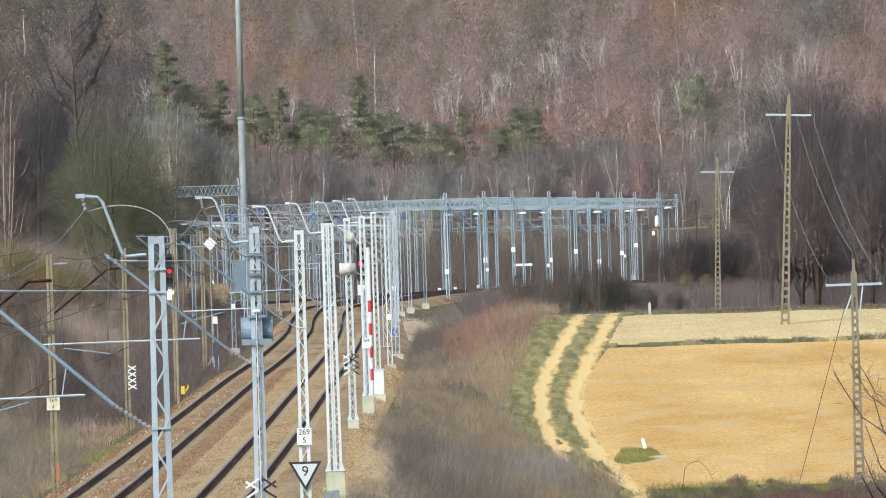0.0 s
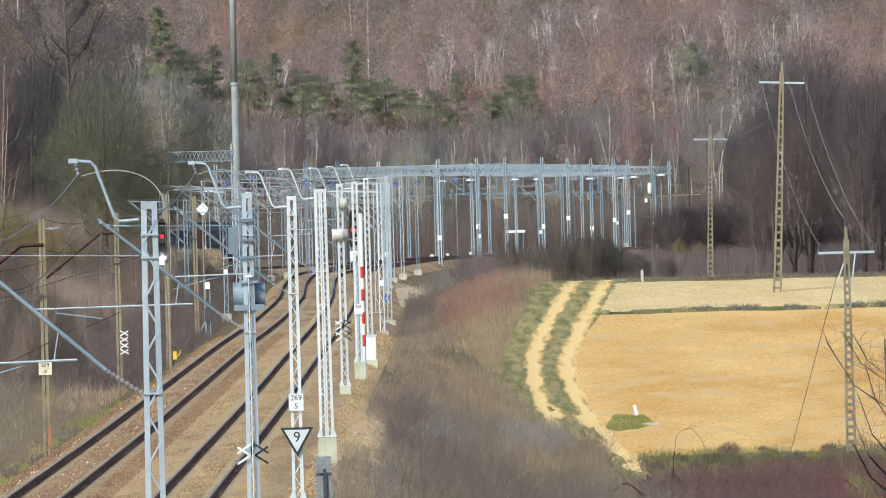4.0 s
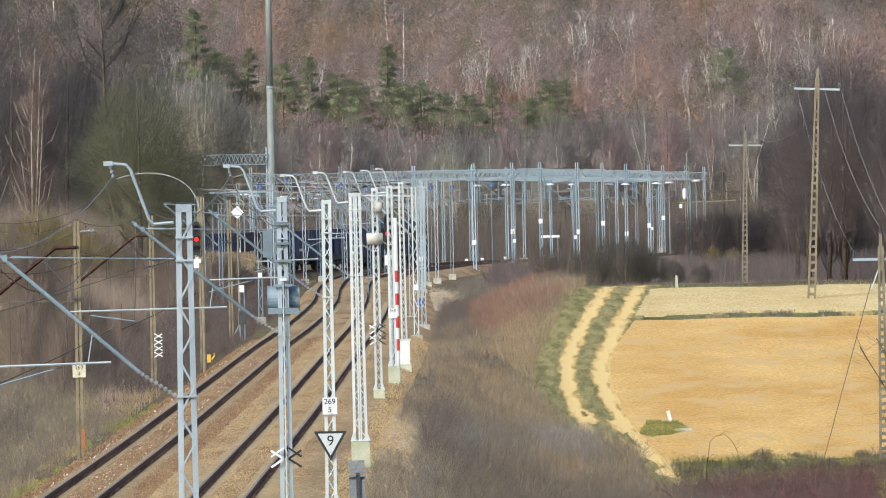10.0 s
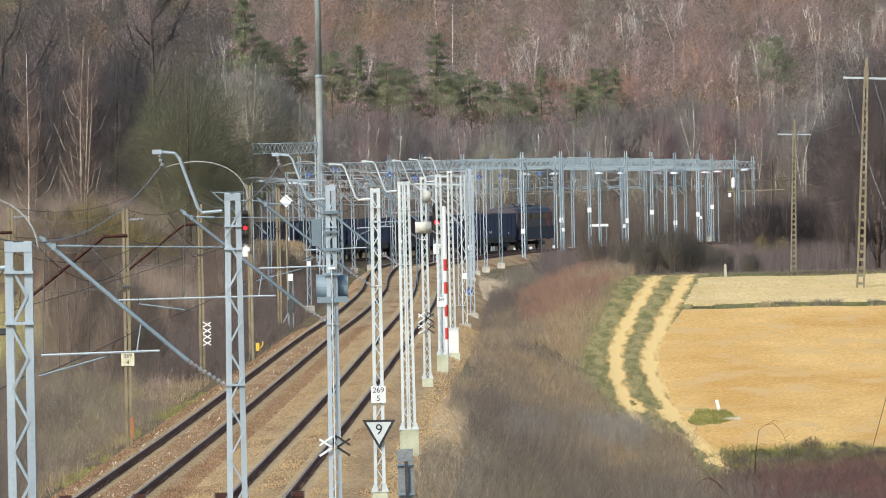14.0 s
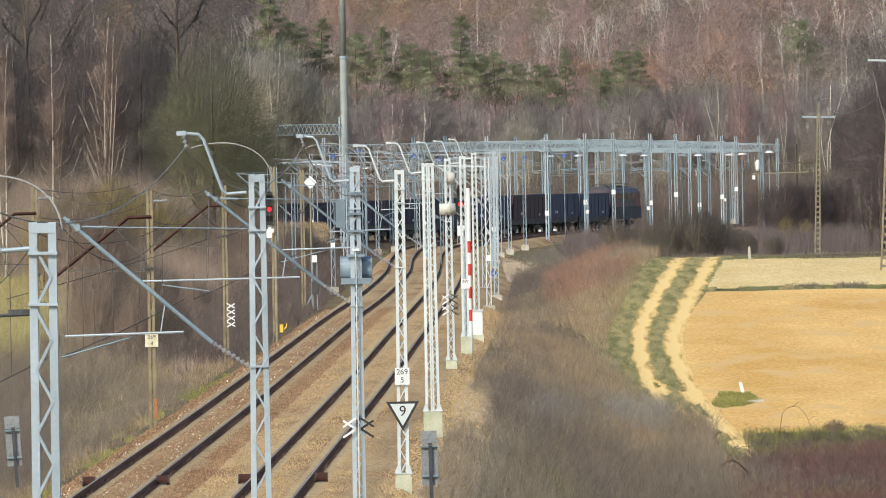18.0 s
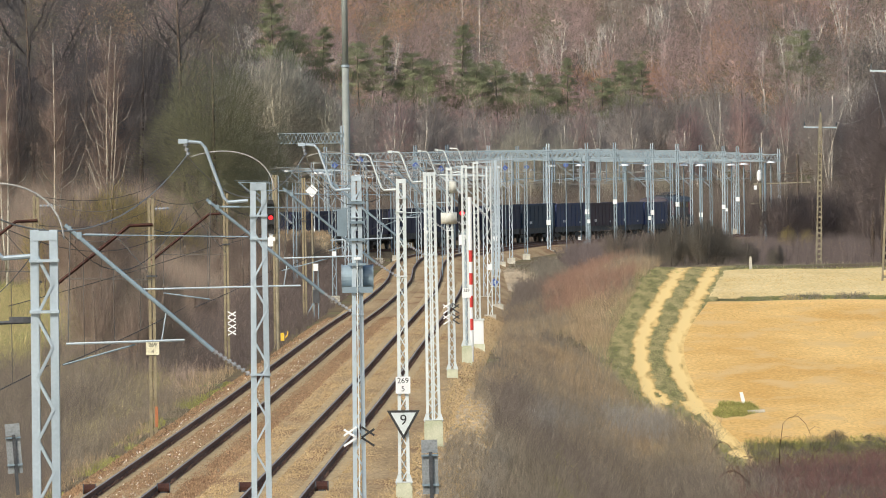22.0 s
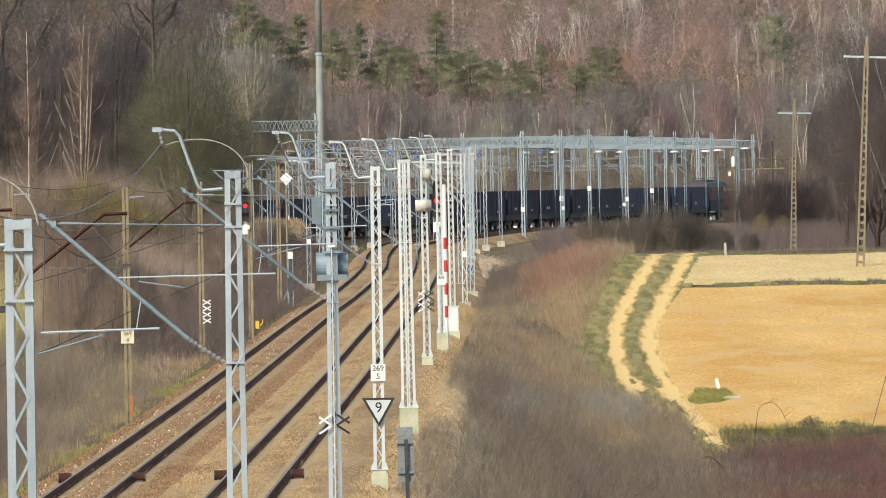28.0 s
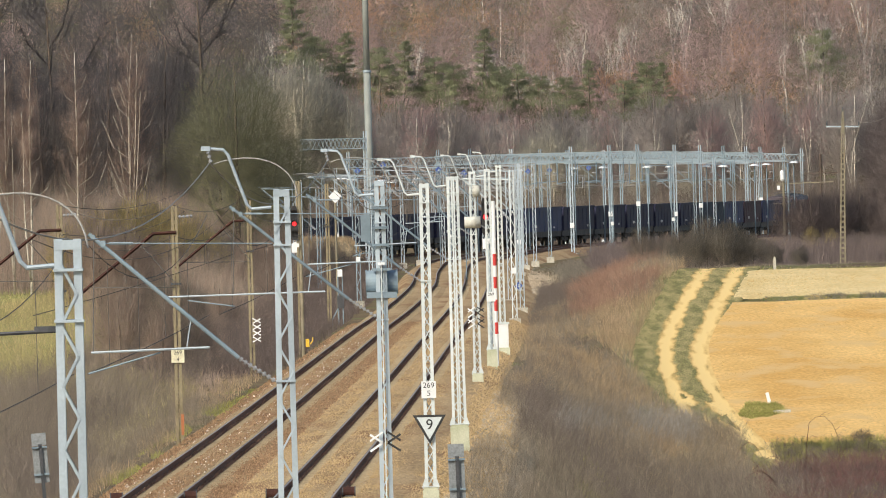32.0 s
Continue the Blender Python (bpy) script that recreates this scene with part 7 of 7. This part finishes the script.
def build_far_woods():
    """The wooded hillside: thousands of small crowns, joined by tint."""
    r = np.random.default_rng(21)
    sets = {"red": ([], TWIG_RED), "grey": ([], TWIG_GREY), "orange": ([], TWIG_ORANGE), "dark": ([], TWIG_DARK)}
    trunks, facing = [], {k: [] for k in sets}
    d = 1330.0
    while d < 2200:
        gap = 5.4 + (d - 1300) * 0.0045
        for x in np.arange(-0.05 * d - 12, 0.056 * d + 12, gap):
            x, y = x + r.uniform(-0.45, 0.45) * gap, d + r.uniform(-0.5, 0.5) * gap
            t = noise.noise(Vector((x / 22, y / 90, 3.0))) + r.normal(0, 0.2)
            kind = "grey" if (y < 1500 and t < 0.35) else "orange" if t > 0.45 else "red" if t > -0.2 else "grey" if r.random() < 0.65 else "dark"
            if x < -0.0135 * y - 2 and r.random() < 0.8:
                kind = "dark"
            h, w = (r.uniform(9.5, 13.0) + 7 * float(step(-4, -22, x)), r.uniform(1.8, 3.0)) if y < 1500 else (r.uniform(10, 16.5), r.uniform(2.2, 4.0))
            z = float(lie(x, y))
            n = 500 if y < 1850 else 330
            q = r.normal(size=(n, 3))
            q /= np.linalg.norm(q, axis=1)[:, None]
            q *= (r.random(n) ** 0.45)[:, None]
            start = np.array([x, y, z + h * 0.66]) + q * [w * 0.85, w * 0.85, h * 0.30]
            way = q * [0.9, 0.9, 0.6] + r.normal(0, 0.45, (n, 3)) + [0, 0, 0.5]
            way /= np.linalg.norm(way, axis=1)[:, None]
            sets[kind][0].append(twigs(r, start, way, r.uniform(0.3, 0.95, n), r.uniform(0.03, 0.07, n) * (1 if y < 1800 else 1.3)))
            facing[kind].append(q * 0.8 + r.normal(0, 0.08, (n, 3)) + [0, -0.15, 0.45])
            if r.random() < 0.02:
                b = np.array([[x, y, z - 0.5]])
                trunks.append(twigs(r, b, np.array([[r.normal(0, 0.05), 0, 1.0]]), np.array([h * 0.95]), np.array([0.2])))
        d += gap * 1.1
    words = {"red": "reddish-brown leafless wood on the hillside", "grey": "grey-brown leafless wood below the hill", "orange": "orange-brown budding crowns in the wood", "dark": "dark leafless crowns in the wood"}
    for k, (lst, mt) in sets.items():
        tagged(new("far_woods", tri_mesh("far_woods", np.concatenate(lst), mt, np.concatenate(facing[k]))), words[k], "wood", kind="stuff")
    tagged(new("far_trunks", tri_mesh("far_trunks", np.concatenate(trunks), TRUNK_PALE, np.tile([-0.4, -0.8, 0.3], (len(trunks), 1)))), "thin pale trunks of the hillside wood", "wood", kind="stuff")


# ================= the freight train =================
def bogie(parent, x):
    b = part("bogie", Solid().beam((x - 1.3, -1.0, 0.55), (x + 1.3, -1.0, 0.55), 0.16, 0.28).beam((x - 1.3, 1.0, 0.55), (x + 1.3, 1.0, 0.55), 0.16, 0.28).box((x, 0, 0.6), (0.5, 2.2, 0.3)), STEEL_DARK, parent)
    for dx in (-0.9, 0.9):
        for y in (-0.78, 0.78):
            part("wheel", Solid().tube([(x + dx, y - 0.07, 0.46), (x + dx, y + 0.07, 0.46)], 0.46, 14), STEEL_DARK, b, "", True)


def gondola(paint, label):
    """A high-sided open goods wagon, 14 m over buffers; its length along x."""
    w = thing("goods_wagon", label, "goods wagon", "wagons of the freight train")
    L, W = 13.3, 2.85
    part("floor", Solid().box((0, 0, 1.22), (L, W - 0.1, 0.12)), STEEL_DARK, w)
    for y in (-1, 1):
        side = part("side_wall", Solid().box((0, y * W / 2, 2.25), (L, 0.06, 1.95)), paint, w)
        for k in range(9):
            part("rib", Solid().box((-L / 2 + 0.15 + k * (L - 0.3) / 8, y * (W / 2 + 0.045), 2.22), (0.1, 0.03, 1.9)), paint, side)
        part("top_rail", Solid().box((0, y * (W / 2 + 0.03), 3.25), (L + 0.06, 0.16, 0.14)), paint, side)
        part("stencil", Solid().box((-3.2, y * (W / 2 + 0.036), 1.75), (0.9, 0.012, 0.22)), WHITE, side, "small white stencilled bar")
        part("stencil", Solid().box((3.6, y * (W / 2 + 0.036), 1.6), (0.5, 0.012, 0.16)), WHITE, side, "small white stencilled bar")
    for x in (-1, 1):
        end = part("end_wall", Solid().box((x * (L / 2 - 0.03), 0, 2.25), (0.06, W - 0.06, 1.95)), paint, w)
        for k in range(4):
            part("rib", Solid().box((x * (L / 2 + 0.05), -1.05 + 0.7 * k, 2.22), (0.1, 0.12, 1.9)), paint, end)
        for y in (-0.88, 0.88):
            part("buffer", Solid().tube([(x * 6.6, y, 1.05), (x * 6.92, y, 1.05), (x * 6.97, y, 1.05)], 0.12, 10, 0.2), STEEL_DARK, w)
    part("underframe", Solid().box((0, 0, 1.02), (L + 0.2, 0.5, 0.3)).box((0, -1.25, 1.0), (L, 0.14, 0.42)).box((0, 1.25, 1.0), (L, 0.14, 0.42)), STEEL_DARK, w)
    for x in (-4.5, 4.5):
        bogie(w, x)
    part("brake_cylinder", Solid().tube([(0.4, -0.7, 0.75), (1.5, -0.7, 0.75)], 0.2, 10), STEEL_DARK, w)
    part("air_tank", Solid().box((-1.2, -0.6, 0.75), (0.9, 0.6, 0.35)), STEEL_DARK, w)
    return w


def locomotive():
    l = thing("electric_locomotive", "dark grey-rose electric locomotive with faded red panels and dark roof", "locomotive", "")
    L, W = 15.2, 2.95
    prof = [(-W / 2, 1.95), (W / 2, 1.95), (W / 2, 3.3), (W / 2 - 0.25, 3.62), (W / 2 - 0.8, 3.76), (-W / 2 + 0.8, 3.76), (-W / 2 + 0.25, 3.62), (-W / 2, 3.3)]

    def tunnel(x0, x1, shrink=0.0):
        s = Solid()
        s.quadrings([[(x, y * (1 - shrink), z) for y, z in prof] for x in (x0, x1)])
        return s
    part("body", tunnel(-L / 2 + 1.6, L / 2 - 1.6), LOCO_GREY, l)
    part("roof", Solid().quadrings([[(x, y, z) for y, z in ((-1.32, 3.55), (1.32, 3.55), (1.2, 3.66), (0.7, 3.79), (-0.7, 3.79), (-1.2, 3.66))] for x in (-L / 2 + 0.5, L / 2 - 0.5)]), STEEL_DARK, l, "dark loco roof")
    for y in (-1, 1):
        for x in (-4.9, 4.9):
            part("side_panel", Solid().box((x, y * (W / 2 + 0.005), 2.65), (0.7, 0.02, 1.1)), LOCO_RED, l, "faded red panel")
    for sx in (-1, 1):
        s = Solid()
        s.quadrings([[(sx * x, y * k, z if z < 2.5 else 2.0 + (z - 2.0) * kz) for y, z in prof] for x, k, kz in ((L / 2 - 1.6, 1, 1), (L / 2 - 0.3, 0.99, 1.0), (L / 2, 0.93, 0.93))])
        cab = part("cab", s, LOCO_GREY, l)
        for y in (-0.68, 0.68):
            part("windscreen", Solid().box((sx * (L / 2 - 0.02), y, 3.02), (0.06, 1.0, 0.62)), GLASS, cab)
            part("headlamp", Solid().tube([(sx * (L / 2), y * 1.4, 2.15), (sx * (L / 2 + 0.06), y * 1.4, 2.15)], 0.13, 10), WHITE, cab)
        for y in (-1, 1):
            part("side_window", Solid().box((sx * (L / 2 - 0.85), y * (W / 2 + 0.004), 3.0), (0.62, 0.02, 0.55)), GLASS, cab)
            part("door", Solid().box((sx * (L / 2 - 1.8), y * (W / 2 + 0.008), 2.7), (0.62, 0.02, 1.4)), LOCO_RED, cab, "red cab door")
        part("front_band", Solid().box((sx * (L / 2 + 0.0), 0, 2.42), (0.05, 2.6, 0.35)), LOCO_RED, cab, "red band across the cab front")
        for y in (-0.88, 0.88):
            part("buffer", Solid().tube([(sx * 7.6, y, 1.05), (sx * 8.0, y, 1.05), (sx * 8.05, y, 1.05)], 0.13, 10, 0.22), STEEL_DARK, l)
        panto = part("pantograph", Solid().box((sx * 4.6, 0, 3.85), (1.5, 1.3, 0.08)).beam((sx * 4.0, -0.5, 3.9), (sx * 5.4, -0.4, 4.1), 0.05).beam((sx * 4.0, 0.5, 3.9), (sx * 5.4, 0.4, 4.1), 0.05), STEEL_DARK, l)
        part("collector_bow", Solid().tube([(sx * 4.1, -0.9, 4.0), (sx * 4.1, -0.6, 4.14), (sx * 4.1, 0.6, 4.14), (sx * 4.1, 0.9, 4.0)], 0.035, 6), STEEL_DARK, panto)
    for y in (-1, 1):
        for k in range(4):
            part("side_grille", Solid().box((-3.6 + 2.4 * k, y * (W / 2 + 0.006), 3.0), (1.5, 0.02, 0.5)), GLASS, l, "dark side grille")
    part("skirt", Solid().box((0, 0, 1.5), (L, W + 0.02, 1.1)), LOCO_NAVY, l)
    part("roof_gear", Solid().box((0, 0, 3.86), (5.5, 1.1, 0.2)), STEEL_DARK, l)
    for x in (-4.3, 4.3):
        bogie(l, x)
    return l


ARC_D = np.concatenate([np.linspace(861, 940, 400), np.linspace(940, 1490, 1100)[1:]])
ARC_X = freight_line(ARC_D)
ARC_S = np.concatenate([[0], np.cumsum(np.hypot(np.diff(ARC_D), np.diff(ARC_X)))])
SPEED = 7.7
FRONT = float(np.interp(1046, ARC_D, ARC_S)) - 11.3 * SPEED   # where the buffers are at the start


def on_line(s):
    d = float(np.interp(s, ARC_S, ARC_D))
    return float(np.interp(s, ARC_S, ARC_X)), d


def ride(ob, back, half):
    """Key a vehicle whose middle runs that far behind the train's front."""
    rows = []
    for k in range(33):
        s = FRONT + SPEED * k - back
        (xa, da), (xb, db) = on_line(s - half), on_line(s + half)
        rows.append((float(k), pose((xa + xb) / 2, (da + db) / 2, float(rail_z((da + db) / 2)), 0, 0, math.degrees(math.atan2(db - da, xb - xa)))))
    walk(ob, rows)


def build_train():
    vehicles = [(locomotive(), 8.0, 4.3)]
    colours = ["blue", "blue", "maroon", "blue", "teal", "navy", "navy", "navy", "navy", "navy", "blue", "navy", "navy", "navy", "navy", "navy", "navy", "blue", "navy", "navy", "navy", "navy"]
    first = {}
    for k, c in enumerate(colours):
        if c in first:
            w = copy_thing(first[c], pose(0, 0, 0))
        else:
            w = first[c] = gondola(WAGON_PAINTS[c], c + " high-sided open goods wagon, grimy")
        vehicles.append((w, 16.2 + 7.0 + k * 14.0, 4.5))
    return vehicles


def motions():
    for ob, back, half in TRAIN:
        ride(ob, back, half)


build_ground()
build_fields()
build_tracks()
build_right_masts()
build_portals()
build_station_poles()
build_signals()
build_left_poles()
build_power_line()
build_wires()
build_growth()
build_trees()
build_far_woods()
TRAIN = build_train()
motions()
